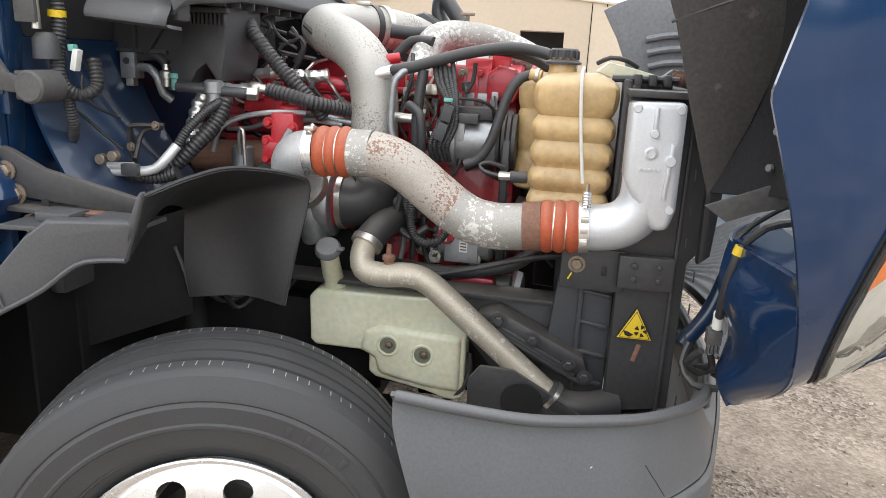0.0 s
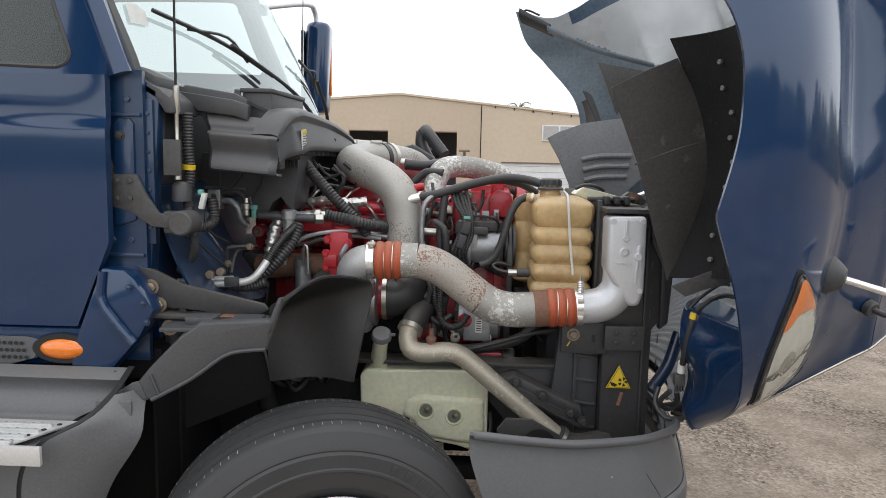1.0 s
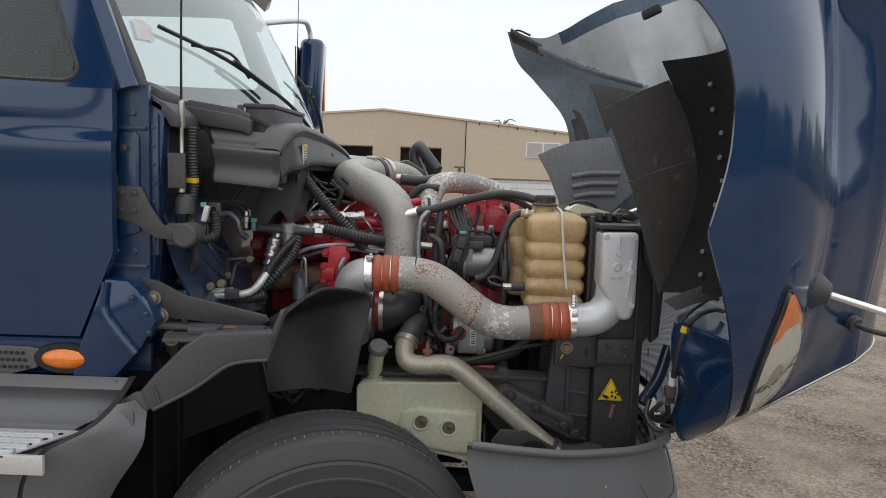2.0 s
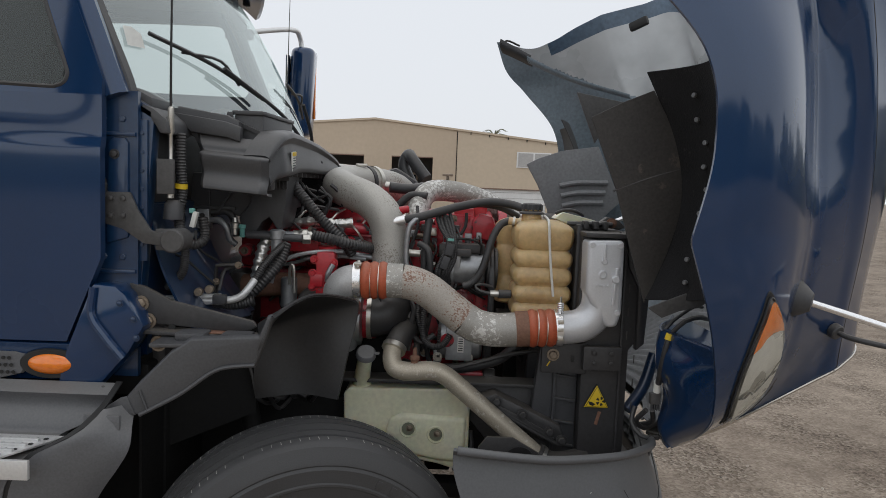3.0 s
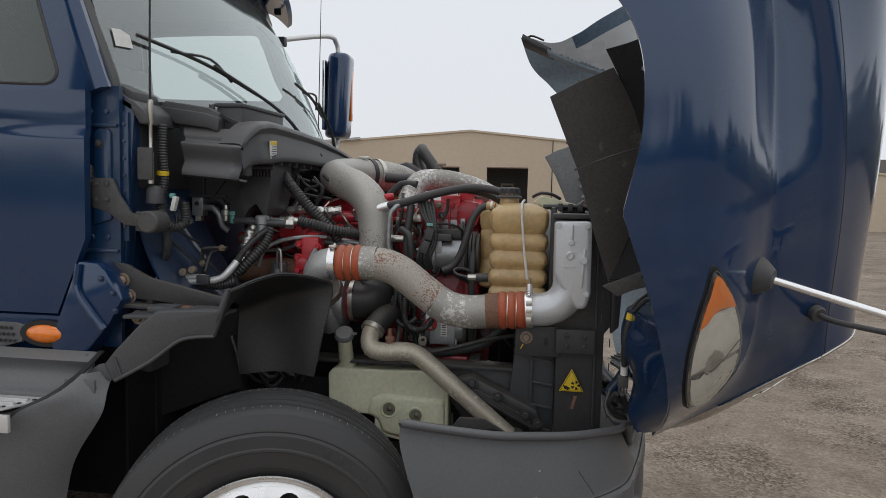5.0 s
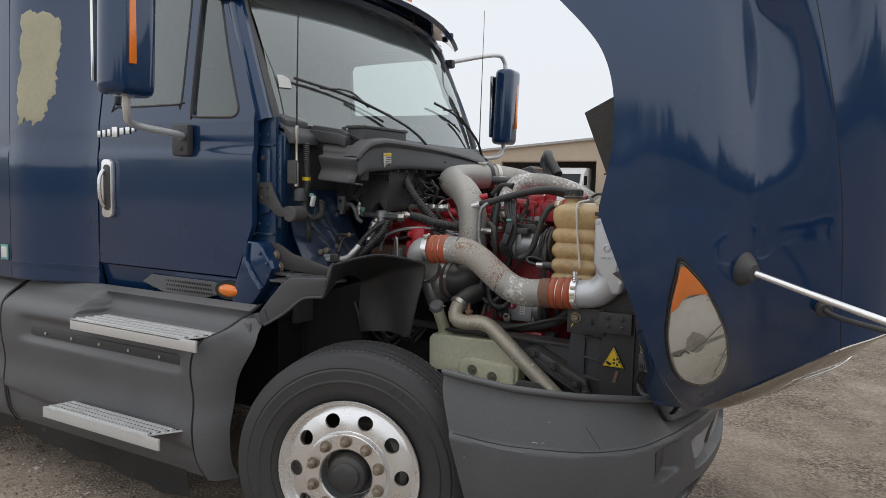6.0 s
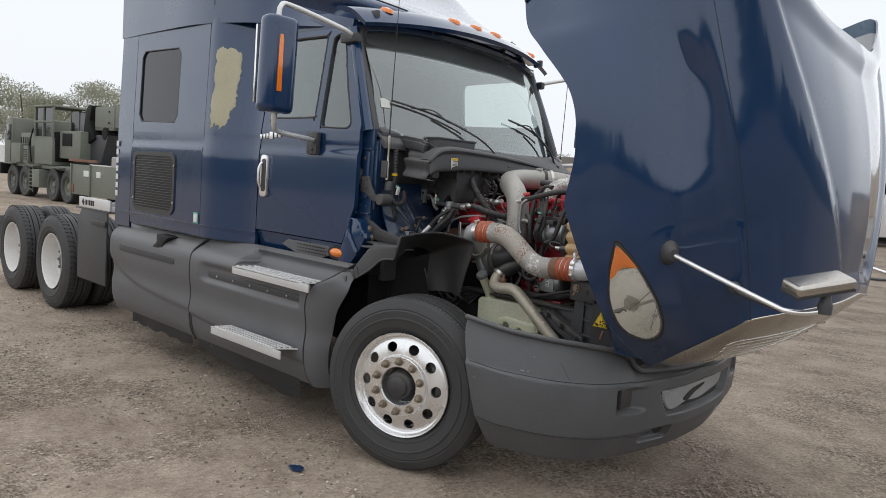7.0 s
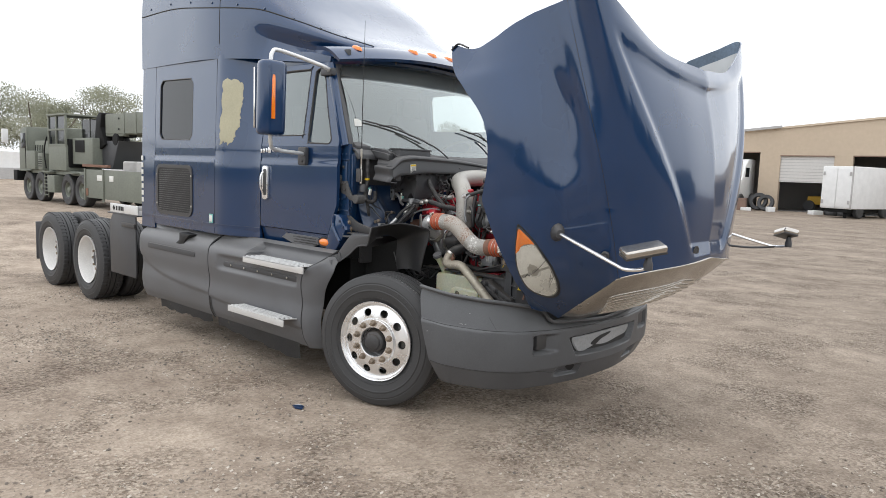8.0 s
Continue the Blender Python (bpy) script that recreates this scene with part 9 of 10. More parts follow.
# wheel-arch barrel and side plate inside the near fender
def barrel_at(u, v):
    """From just inside the fender's arch edge in to the splash plate."""
    w = 0.36 + 0.385 * v
    a = hood_at(0.012, w) + Vector((0.012, 0.030, 0))
    b = Vector((0.925 + 0.135 * math.sin(math.pi * min(1, 0.08 + 0.92 * v)), -0.768, 1.36 + 0.74 * v))
    return a.lerp(b, u) + Vector((0.05, 0, 0)) * math.sin(math.pi * u)


liner = part("arch_liner", sheet(barrel_at, 10, 30, 0.006), felt_black, truck, "dark wheel-arch liner bolted inside the fender")
PLATE = [(0.749, 1.948), (0.85, 2.0), (0.946, 2.041), (0.99, 1.965), (1.027, 1.884), (1.055, 1.81), (1.066, 1.743), (1.058, 1.66), (1.046, 1.60), (1.020, 1.51), (0.985, 1.42), (0.958, 1.350), (0.90, 1.53), (0.844, 1.718)]
part("liner_plate", prism(PLATE, "y", -0.778, -0.766, 0.003), plate_brown, liner, "rough dark splash plate")
part("plate_fold", tube([(0.835, -0.774, 1.715), (0.95, -0.776, 1.76), (1.066, -0.774, 1.80)], 0.004, 6), liner_plastic, liner)
tongue = [(0.925, 1.360), (1.10, 1.434), (1.125, 1.392), (1.09, 1.372), (1.02, 1.352), (0.97, 1.33)]
part("liner_tongue", prism(tongue, "y", -0.93, -0.918, 0.003), liner_plastic, liner)
for k in range(9):
    p = barrel_at(0.62 + 0.05 * (k % 2), 0.08 + 0.10 * k)
    part("push_rivet", disc((p[0] - 0.010, p[1] - 0.006, p[2]), (-1, -0.6, 0), 0.0075, 0.010, seg=12), rim_grey, liner)
for x, z in ((0.985, 1.86), (0.90, 1.64), (1.04, 1.70), (0.97, 1.42)):
    part("push_rivet", disc((x, -0.772, z), (0, -1, 0), 0.007, 0.005, seg=10), dark_plastic, liner)
# far side: ribbed liner
far_liner = part("arch_liner", prism([(0.735, 1.845), (0.80, 1.88), (0.927, 1.925), (1.122, 1.955), (1.26, 1.66), (1.05, 1.45), (0.87, 1.50), (0.86, 1.60), (0.80, 1.735)], "y", 0.80, 0.82, 0.004), far_plastic, truck, "ribbed grey liner in the far fender")
for k in range(3):
    part("liner_rib", tube([(0.92 + 0.01 * k, 0.795, 1.735 - 0.055 * k), (1.02, 0.79, 1.755 - 0.055 * k), (1.18 - 0.01 * k, 0.795, 1.76 - 0.055 * k)], 0.014, 8, 0.02), far_plastic, far_liner)
part("arch_liner", mirrored(sheet(barrel_at, 10, 30, 0.006)), liner_plastic, hood)
part("gusset", prism([(0.872, 2.154), (1.13, 2.11), (1.00, 1.99), (0.965, 1.93)], "y", 0.16, 0.18, 0.003), liner_plastic, hood, "dark triangular gusset")
RAIL = [(0.59, 1.13, 2.548), (0.658, 1.08, 2.505), (0.844, 0.92, 2.385), (0.996, 0.78, 2.300), (1.216, 0.55, 2.20)]


def rail_at(u, v):
    p = Vector([curve_at([0, 0.2, 0.5, 0.75, 1], [q[i] for q in RAIL], v) for i in range(3)])
    return p + Vector((0.015, 0.03, -0.075 * (1 - 0.5 * v))) * (u - 0.35) + Vector((-0.012, -0.012, 0)) * math.sin(math.pi * u)


part("inner_rail", sheet(lambda u, v: rail_at(u, 0.36 * v), 6, 14, 0.008), arch_plastic, hood, "black seal rail inside the hood")
# The ridge's darker colour stands for the shading along its soft crease.
part("hood_ridge", sheet(lambda u, v: rail_at(0.2 + 0.6 * u, 0.34 + 0.66 * v), 6, 20, 0.006), fender_inside, hood, "moulded ridge inside the hood")
part("latch_slot", box((1.22, 0.50, 2.545), (0.10, 0.03, 0.045), 0.012, Matrix.Rotation(radians(-42), 4, "Z") @ Matrix.Rotation(radians(-18), 4, "Y")), black_ink, hood)

# back of the grille: ribbed tray
def ribbed_tray(u, v):
    p = Vector(grille_at(0.08 + 0.84 * u, 0.04 + 0.92 * v)) + Vector((-0.05, 0, 0.05))
    return p + Vector((-0.7, 0, 0.7)) * 0.010 * math.sin(2 * math.pi * 14 * v)


part("grille_tray", sheet(ribbed_tray, 30, 112, 0.004), tray_grey, hood, "ribbed dark back of the grille")
# moulded bucket behind the headlamp: a smooth swell from the arch edge round to an S-shaped inner side
BUCKET_Z, BUCKET_X = [0.86, 0.93, 0.978, 1.02, 1.07, 1.134, 1.20, 1.265], [1.075, 1.040, 1.050, 1.058, 1.045, 1.014, 1.006, 1.018]


def bucket_outer(u, v):
    z = 0.865 + 0.40 * v
    a = hood_at(0.004, 0.035 + 0.245 * v) + Vector((0.002, 0.006, 0))
    b = Vector((curve_at(BUCKET_Z, BUCKET_X, z), -0.80 + 0.10 * max(0, 0.25 - v), z))
    return a.lerp(b, u) + Vector((-0.030, -0.020, 0)) * math.sin(math.pi * u) ** 0.8 * math.sin(math.pi * min(1, 0.12 + v)) ** 0.5


def bucket_inner(u, v):
    b = bucket_outer(1.0, v)
    return b.lerp(Vector((1.12, -0.60, b.z + 0.02)), u) + Vector((-0.018, 0, 0)) * math.sin(math.pi * min(1, u * 1.4))


def bucket_top(u, v):
    a, b = bucket_outer(u, 1.0), bucket_inner(u, 1.0)
    return a.lerp(Vector((1.13, -0.72 - 0.25 * (1 - u), 1.285)), v)


bm = merged(sheet(bucket_outer, 20, 24, 0.006), sheet(bucket_inner, 12, 24, 0.006))
bucket = part("lamp_bucket", merged(bm, sheet(bucket_top, 14, 6, 0.006)), paint, truck, "navy moulded headlamp bucket", angle=70)
part("lead", tube([(1.03, -0.86, 1.275), (1.06, -0.88, 1.315), (1.11, -0.86, 1.325), (1.16, -0.80, 1.31)], 0.008, 8), hose_rubber, bucket)
part("lead", tube([(1.02, -0.80, 1.26), (1.05, -0.80, 1.30), (1.12, -0.78, 1.345), (1.16, -0.75, 1.34)], 0.006, 8), hose_rubber, bucket)
part("lead", tube([(1.025, -0.86, 1.27), (1.012, -0.86, 1.22), (1.008, -0.84, 1.15), (1.015, -0.80, 1.09)], 0.010, 10), hose_rubber, bucket)
part("tape_ring", tube([(1.023, -0.86, 1.268), (1.018, -0.86, 1.248)], 0.013, 10, 0.01), yellow_label, bucket)
part("plug_sleeve", tube([(1.016, -0.79, 1.095), (1.018, -0.78, 1.055)], 0.012, 10), white_label, bucket)
plug = part("plug", box((1.016, -0.77, 1.03), (0.034, 0.03, 0.038), 0.005), liner_plastic, bucket)
for i in range(4):
    part("plug_pin", box((1.004 + 0.008 * i, -0.78, 1.003), (0.004, 0.014, 0.02), 0.001), dark_plastic, bucket)
for pts in ([(1.0, -0.74, 0.98), (0.98, -0.70, 0.93), (1.02, -0.66, 0.89), (1.08, -0.62, 0.90)], [(1.02, -0.74, 0.98), (1.04, -0.68, 0.92), (1.01, -0.60, 0.88)], [(0.99, -0.64, 0.96), (0.975, -0.66, 0.91), (1.0, -0.70, 0.875), (1.06, -0.70, 0.87)]):
    part("lead", tube(pts, 0.009, 8), hose_rubber, bucket)
part("hinge_link", tube([(0.985, -0.56, 0.92), (1.05, -0.52, 1.0), (1.09, -0.50, 1.12)], 0.022, 10), paint_dull, hood)

# ---- behind the cab ----
qf = part("quarter_fender", prism([(-4.74, 0.44), (-4.76, 1.02), (-4.66, 1.145), (-4.05, 1.145), (-4.05, 0.44)], "y", -1.215, -1.195, 0.01), dark_plastic, truck, "black quarter fender ahead of the drive wheels")
part("fender_top", prism([(-4.80, 1.135), (-4.80, 1.150), (-4.0, 1.150), (-4.0, 1.135)], "y", -1.22, -0.80, 0.004), dark_plastic, qf)
plate2 = part("name_plate", box((-4.36, -1.205, 1.205), (0.74, 0.02, 0.10), 0.004), step_metal, truck, "brushed steel plate with dark lettering")
for i, (x, w) in enumerate(((-4.62, 0.05), (-4.545, 0.035), (-4.50, 0.012), (-4.462, 0.035), (-4.415, 0.035), (-4.37, 0.03))):
    part("plate_mark", box((x, -1.2165, 1.205), (w, 0.003, 0.05 if i else 0.045), 0.001, Matrix.Rotation(radians(45 if i == 0 else 0), 4, "Y")), black_ink, plate2)
part("bracket_bar", box((-4.20, -1.225, 1.03), (0.34, 0.03, 0.05), 0.008), black_metal, qf)
part("deck_plate", box((-4.7, Y0, 0.93), (1.3, 0.85, 0.02), 0.004), frame_metal, truck)
part("fifth_wheel", lathe([(0, 0.10), (0.40, 0.10), (0.45, 0.07), (0.45, 0.03), (0, 0.0)], Matrix.Translation((-6.1, Y0, 1.00)), 32), black_metal, truck, "greasy black fifth wheel plate")
part("mud_flap", box((-7.55, -0.85, 0.55), (0.02, 0.62, 0.55), 0.004), grey_plastic, truck, "grey rear mud flap")
part("mud_flap", box((-7.55, 0.95, 0.55), (0.02, 0.62, 0.55), 0.004), grey_plastic, truck)
# ---- workshop across the yard ----
FY = 42.5
shop = thing("workshop_building", "long tan stucco workshop with low gable and roller doors", "building", (-4, FY, 0))


def shop_part(name, bm, material, parent=None, label=""):
    bmesh.ops.translate(bm, vec=(4, -FY, 0), verts=bm.verts)
    return part(name, bm, material, parent or shop, label)


def roof_z(x):
    return 5.78 - 0.087 * abs(x + 4.13) if x < -4.13 else 5.78 - 0.095 * (x + 4.13)


DOORS = [(-24.0, -21.0, 3.55), (-19.5, -16.6, 3.55), (-15.4, -12.62, 3.62), (-11.38, -8.30, 3.42), (-7.30, -4.80, 3.44), (-3.02, -0.38, 3.45), (2.50, 7.0, 1.62), (10.0, 13.0, 3.4)]
edges = [-34.0] + [v for d in DOORS for v in d[:2]] + [24.0]
for i in range(0, len(edges), 2):
    a, b = edges[i], edges[i + 1]
    cuts = [a] + [c for c in (-4.13, 1.14) if a < c < b] + [b]
    for p, q in zip(cuts, cuts[1:]):
        shop_part("wall", prism([(p, -0.3), (q, -0.3), (q, roof_z(q)), (p, roof_z(p))], "y", FY, FY + 0.3, 0.0), stucco if q <= 1.2 else stucco_pale)
for x0, x1, top in DOORS:
    cuts = [x0] + [c for c in (-4.13, 1.14) if x0 < c < x1] + [x1]
    for p, q in zip(cuts, cuts[1:]):
        shop_part("wall", prism([(p, top), (q, top), (q, roof_z(q)), (p, roof_z(p))], "y", FY, FY + 0.3, 0.0), stucco if q <= 1.2 else stucco_pale)
    shop_part("lintel", box(((x0 + x1) / 2, FY - 0.02, top + 0.03), (x1 - x0, 0.08, 0.06), 0.0), cardboard)
# Back wall and floor have the bays' shade put into their dark colour.
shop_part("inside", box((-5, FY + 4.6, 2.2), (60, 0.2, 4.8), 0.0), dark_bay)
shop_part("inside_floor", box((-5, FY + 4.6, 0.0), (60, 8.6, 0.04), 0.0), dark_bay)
for side in (-1, 1):
    x0, x1 = (-34.3, -4.13) if side < 0 else (-4.13, 24.3)
    shop_part("roof", prism([(x0, roof_z(x0) - 0.02), (x1, roof_z(x1) - 0.02), (x1, roof_z(x1) + 0.10), (x0, roof_z(x0) + 0.10)], "y", FY - 0.10, FY + 12, 0.0), stucco_pale)
shop_part("gutter", prism([(-22, roof_z(-22) + 0.02), (-11.4, roof_z(-11.4) + 0.02), (-11.4, roof_z(-11.4) + 0.17), (-22, roof_z(-22) + 0.17)], "y", FY - 0.25, FY - 0.1, 0.0), concrete, label="grey eaves gutter")
shop_part("wall_joint", box((1.14, FY - 0.01, 2.6), (0.05, 0.05, 5.2), 0.0), frame_metal)
door_b = shop_part("roller_door", box((-9.84, FY + 0.12, 2.62), (3.08, 0.06, 1.60), 0.0), roller, label="half-raised pale roller door")
for i in range(8):
    shop_part("door_slat", box((-9.84, FY + 0.08, 1.90 + 0.19 * i), (3.06, 0.03, 0.02), 0.0), concrete, door_b)
door_e = shop_part("roller_door", box((4.75, FY + 0.12, 0.78), (4.5, 0.06, 1.66), 0.0), white_paint, label="white sectional door")
for i in range(4):
    shop_part("door_slat", box((4.75, FY + 0.08, 0.35 + 0.36 * i), (4.48, 0.03, 0.02), 0.0), concrete, door_e)
win = shop_part("window", box((6.1, FY - 0.02, 3.55), (2.2, 0.10, 1.0), 0.0), white_paint, label="two-pane white framed window")
for x in (5.57, 6.63):
    shop_part("pane", box((x, FY - 0.08, 3.55), (0.96, 0.03, 0.86), 0.0), concrete, win)
shop_part("inner_window", box((-1.9, FY + 4.0, 2.1), (0.9, 0.06, 0.9), 0.0), stucco, label="framed window seen inside the bay")
shop_part("inner_window", box((-1.9, FY + 3.95, 2.1), (0.62, 0.06, 0.62), 0.0), dark_glass)
for i in range(6):
    shop_part("roof_vent", box((2.0 + 1.2 * i, FY + 0.0, roof_z(2.0 + 1.2 * i) - 0.06), (0.06, 0.12, 0.22), 0.0), frame_metal)

# box trailer in front of the bays
trailer = thing("box_trailer", "white box semi-trailer parked before the workshop", "trailer", (-5.5, 37, 0))


def at_trailer(name, bm, material, label=""):
    bmesh.ops.translate(bm, vec=(5.5, -37, 0), verts=bm.verts)
    return part(name, bm, material, trailer, label)


ASKEW = Matrix.Translation((-5.9, 37, 0)) @ Matrix.Rotation(radians(75), 4, "Z")


def askew(bm):
    bmesh.ops.transform(bm, matrix=ASKEW, verts=bm.verts)
    return bm


at_trailer("trailer_body", askew(box((2.3, 0.83, 1.62), (4.6, 1.66, 2.25), 0.06)), white_paint, "white box body")
for y in (0.43, 1.23):
    at_trailer("rear_door", askew(box((-0.02, y, 1.60), (0.05, 0.76, 2.08), 0.02)), white_paint)
    for z in (0.85, 2.35):
        at_trailer("door_hinge", askew(box((-0.06, y + (0.30 if y > 0.8 else -0.30), z), (0.06, 0.10, 0.20), 0.01)), concrete)
at_trailer("corner_post", askew(box((-0.02, 0.02, 1.62), (0.07, 0.07, 2.27), 0.01)), concrete)
at_trailer("chassis", askew(box((2.3, 0.83, 0.40), (4.3, 1.2, 0.20), 0.02)), frame_metal)
for x in (1.0, 3.6):
    at_trailer("wheel", askew(disc((x, 0.02, 0.36), (0, 1, 0), 0.36, 0.25)), tyre_rubber)
at_trailer("landing_leg", askew(box((0.4, 0.5, 0.2), (0.12, 0.12, 0.45), 0.02)), frame_metal)

# white tractor standing in the left bay
cabt = thing("white_truck", "white highway tractor parked in an open bay", "truck", (-14.2, 41, 0))


def at_cabt(name, bm, material, label=""):
    bmesh.ops.translate(bm, vec=(14.2, -41, 0), verts=bm.verts)
    return part(name, bm, material, cabt, label)


at_cabt("cab_body", prism([(40.0, 0.7), (40.0, 1.5), (40.5, 1.75), (41.4, 1.9), (41.8, 2.8), (42.3, 3.2), (43.5, 3.2), (43.5, 0.7)], "x", -15.3, -13.2, 0.1), white_paint)
at_cabt("windshield", prism([(41.38, 1.95), (41.74, 2.75), (41.70, 2.78), (41.32, 1.97)], "x", -15.1, -13.4, 0.0), dark_glass)
at_cabt("side_window", box((-13.19, 42.1, 2.35), (0.04, 0.6, 0.6), 0.02), dark_glass)
for y in (40.7, 43.0):
    at_cabt("wheel", disc((-13.2, y, 0.5), (1, 0, 0), 0.5, 0.28), tyre_rubber)
at_cabt("bumper", box((-14.25, 39.95, 0.55), (2.1, 0.2, 0.4), 0.05), white_paint)

# yellow machine, tyres and debris by the bays
mach = thing("yellow_machine", "small yellow machine inside the half-open bay", "machine", (-9.5, 45.6, 0))
b = box((0, 0, 0.70), (1.7, 1.1, 0.55), 0.1)
part("body", b, yellow_paint, mach)
part("arm", box((0.3, 0, 1.3), (0.9, 0.3, 0.5), 0.05), yellow_paint, mach)
for x in (-0.7, 0.7):
    part("wheel", disc((x, -0.7, 0.35), (0, 1, 0), 0.35, 0.25), tyre_rubber, mach)
for i, (x, y, r) in enumerate(((-12.0, 41.2, 0.55), (-11.5, 41.0, 0.5), (-7.6, 40.4, 0.45), (-6.9, 40.2, 0.40), (-6.4, 40.6, 0.42))):
    t = tagged(part("old_tyre_casing", lathe([(r * 0.6, 0.02), (r * 0.95, 0.0), (r, 0.05), (r, 0.2), (r * 0.95, 0.25), (r * 0.6, 0.23)], (pose(0, 0, 0.0) if i > 1 else pose(0, 0, r * 0.95, 75, 0, 0)), 24, close=True), tyre_rubber), "worn black tyre lying by the workshop", "tyre", "scrap tyres")
    t.location = (x, y, 0)
for i, (x, y, sx, sz) in enumerate(((-14.0, 40.0, 0.5, 0.5), (-13.1, 40.2, 1.3, 0.75), (-12.4, 40.1, 0.6, 0.2), (-11.0, 40.3, 0.4, 0.3), (-8.4, 40.0, 0.6, 0.25), (-15.2, 39.9, 0.6, 0.45))):
    t = tagged(part("scrap_crate", box((0, 0, sz / 2), (sx, 0.6, sz), 0.03, Matrix.Rotation(0.2 * i, 4, "Z")), cardboard if i == 1 else white_paint), "weathered crate or bundle on the dirt" if i == 1 else "pale scrap bundle on the dirt", "scrap", "scrap along the workshop")
    t.location = (x, y, -0.02)

# ---- mobile crane on the far side of the yard ----
crane = thing("military_crane", "olive drab military crane truck with a long deck", "crane truck", (-25.0, 5.75, 0))
CM = Matrix.Rotation(radians(2), 4, "Z") @ Matrix.Scale(0.88, 4)


def c(name, bm, material=olive, label="", parent=None):
    bmesh.ops.transform(bm, matrix=CM, verts=bm.verts)
    return part(name, bm, material, parent or crane, label)


c("deck", box((0.5, 0.6, 1.35), (10.5, 2.4, 0.18), 0.03), label="long flat deck")
c("chassis", box((0.5, 0.6, 1.0), (10.0, 1.0, 0.4), 0.03), frame_metal)
for x in (-4.2, -2.75, 0.3, 1.75):
    for y in (-0.70, 1.65):
        w = c("wheel", lathe(tyre_profile(0.38, 0.66, 0.33), Matrix.Translation((x, y, 0.66)) @ Matrix.Rotation(radians(-90), 4, "X"), 36), tyre_rubber, "tall off-road wheel")
        c("rim", lathe([(0.33, 0.04), (0.30, 0.05), (0.27, 0.16), (0.16, 0.14), (0.12, 0.05), (0, 0.03)], Matrix.Translation((x, y, 0.66)) @ Matrix.Rotation(radians(-90), 4, "X"), 24), olive, parent=None)
cabm = c("driver_cab", prism([(-5.6, 1.35), (-5.6, 2.5), (-5.35, 3.35), (-4.5, 3.4), (-4.5, 1.35)], "y", -0.6, 1.8, 0.05), label="boxy driver's cab")
c("cab_window", box((-5.0, -0.62, 2.75), (0.55, 0.03, 0.70), 0.03), dark_glass)
c("cab_window", box((-5.50, 0.6, 2.85), (0.05, 1.9, 0.75), 0.03, Matrix.Rotation(radians(16), 4, "Y")), dark_glass)
c("cab_mirror", box((-5.75, -1.15, 2.95), (0.12, 0.28, 0.65), 0.04), white_paint, "white framed mirror")
c("engine_cover", box((-3.1, 0.6, 2.1), (1.9, 2.1, 1.3), 0.08))
c("engine_cover", box((-3.3, 0.9, 2.95), (2.0, 1.4, 0.85), 0.10))
for i in range(6):
    c("cover_louvre", box((-3.9 + 0.22 * i, -0.46, 2.3), (0.04, 0.03, 0.5), 0.01), frame_metal)
c("locker", box((-3.6, -0.55, 1.85), (1.1, 0.5, 0.85), 0.04))
c("locker", box((-2.4, -0.55, 1.80), (0.5, 0.5, 0.75), 0.04))
for i in range(5):
    c("locker_slat", box((-2.4, -0.81, 1.60 + 0.1 * i), (0.4, 0.02, 0.03), 0.005), frame_metal)
# operator's cab with its window frames
cc = c("operator_cab", box((-0.6, 0.0, 2.0), (1.9, 1.5, 1.1), 0.04), label="glazed operator's cab")
c("operator_roof", box((-0.6, 0.0, 3.83), (2.0, 1.6, 0.08), 0.03))
for x in (-1.52, -0.65, 0.32):
    for y in (-0.72, 0.72):
        c("window_post", box((x, y, 3.15), (0.09, 0.08, 1.35), 0.01))
for z in (2.55, 3.2):
    c("window_rail", box((-0.6, -0.73, z), (1.9, 0.05, 0.08), 0.01))
c("window_pane", box((-1.08, -0.70, 3.15), (0.80, 0.02, 1.2), 0.0), dark_glass)
c("window_pane", box((-0.16, -0.70, 3.15), (0.86, 0.02, 1.2), 0.0), dark_glass)
c("window_pane", box((-0.6, 0.70, 3.15), (1.8, 0.02, 1.2), 0.0), dark_glass)
c("control_stack", box((0.2, -0.3, 2.2), (0.5, 0.7, 1.2), 0.05), frame_metal)
c("beacon", box((-0.3, 0, 3.92), (0.2, 0.2, 0.1), 0.02), white_paint)
c("winch_house", box((1.4, 0.4, 2.3), (2.0, 1.8, 1.1), 0.05), label="winch housing")
c("grille_vent", box((1.2, -0.51, 2.5), (0.9, 0.03, 0.5), 0.01), frame_metal)
c("boom_base", box((5.2, 0.4, 3.42), (5.0, 1.0, 0.80), 0.05), label="stowed crane boom")
c("boom_foot", prism([(1.9, 2.8), (2.1, 3.7), (2.35, 3.9), (2.62, 3.86), (2.45, 3.3), (2.9, 2.6), (2.4, 2.4)], "y", -0.2, 0.9, 0.03), frame_metal)
c("boom_ram", tube([(2.0, 0.3, 2.4), (3.0, 0.3, 2.9), (4.4, 0.3, 3.0)], 0.12, 12), frame_metal)
c("turntable", prism([(2.2, 1.6), (2.3, 2.75), (3.9, 2.75), (3.3, 1.6)], "y", -0.1, 1.1, 0.05), dark_plastic)
c("boom_pad", box((3.4, 0.4, 2.98), (1.6, 0.9, 0.10), 0.02))
c("hose_drum", disc((3.6, -0.12, 2.80), (0, 1, 0), 0.26, 0.30, seg=24), frame_metal)
for x in (4.4, 5.4):
    c("boom_band", box((x, 0.4, 3.42), (0.07, 1.06, 0.86), 0.01))
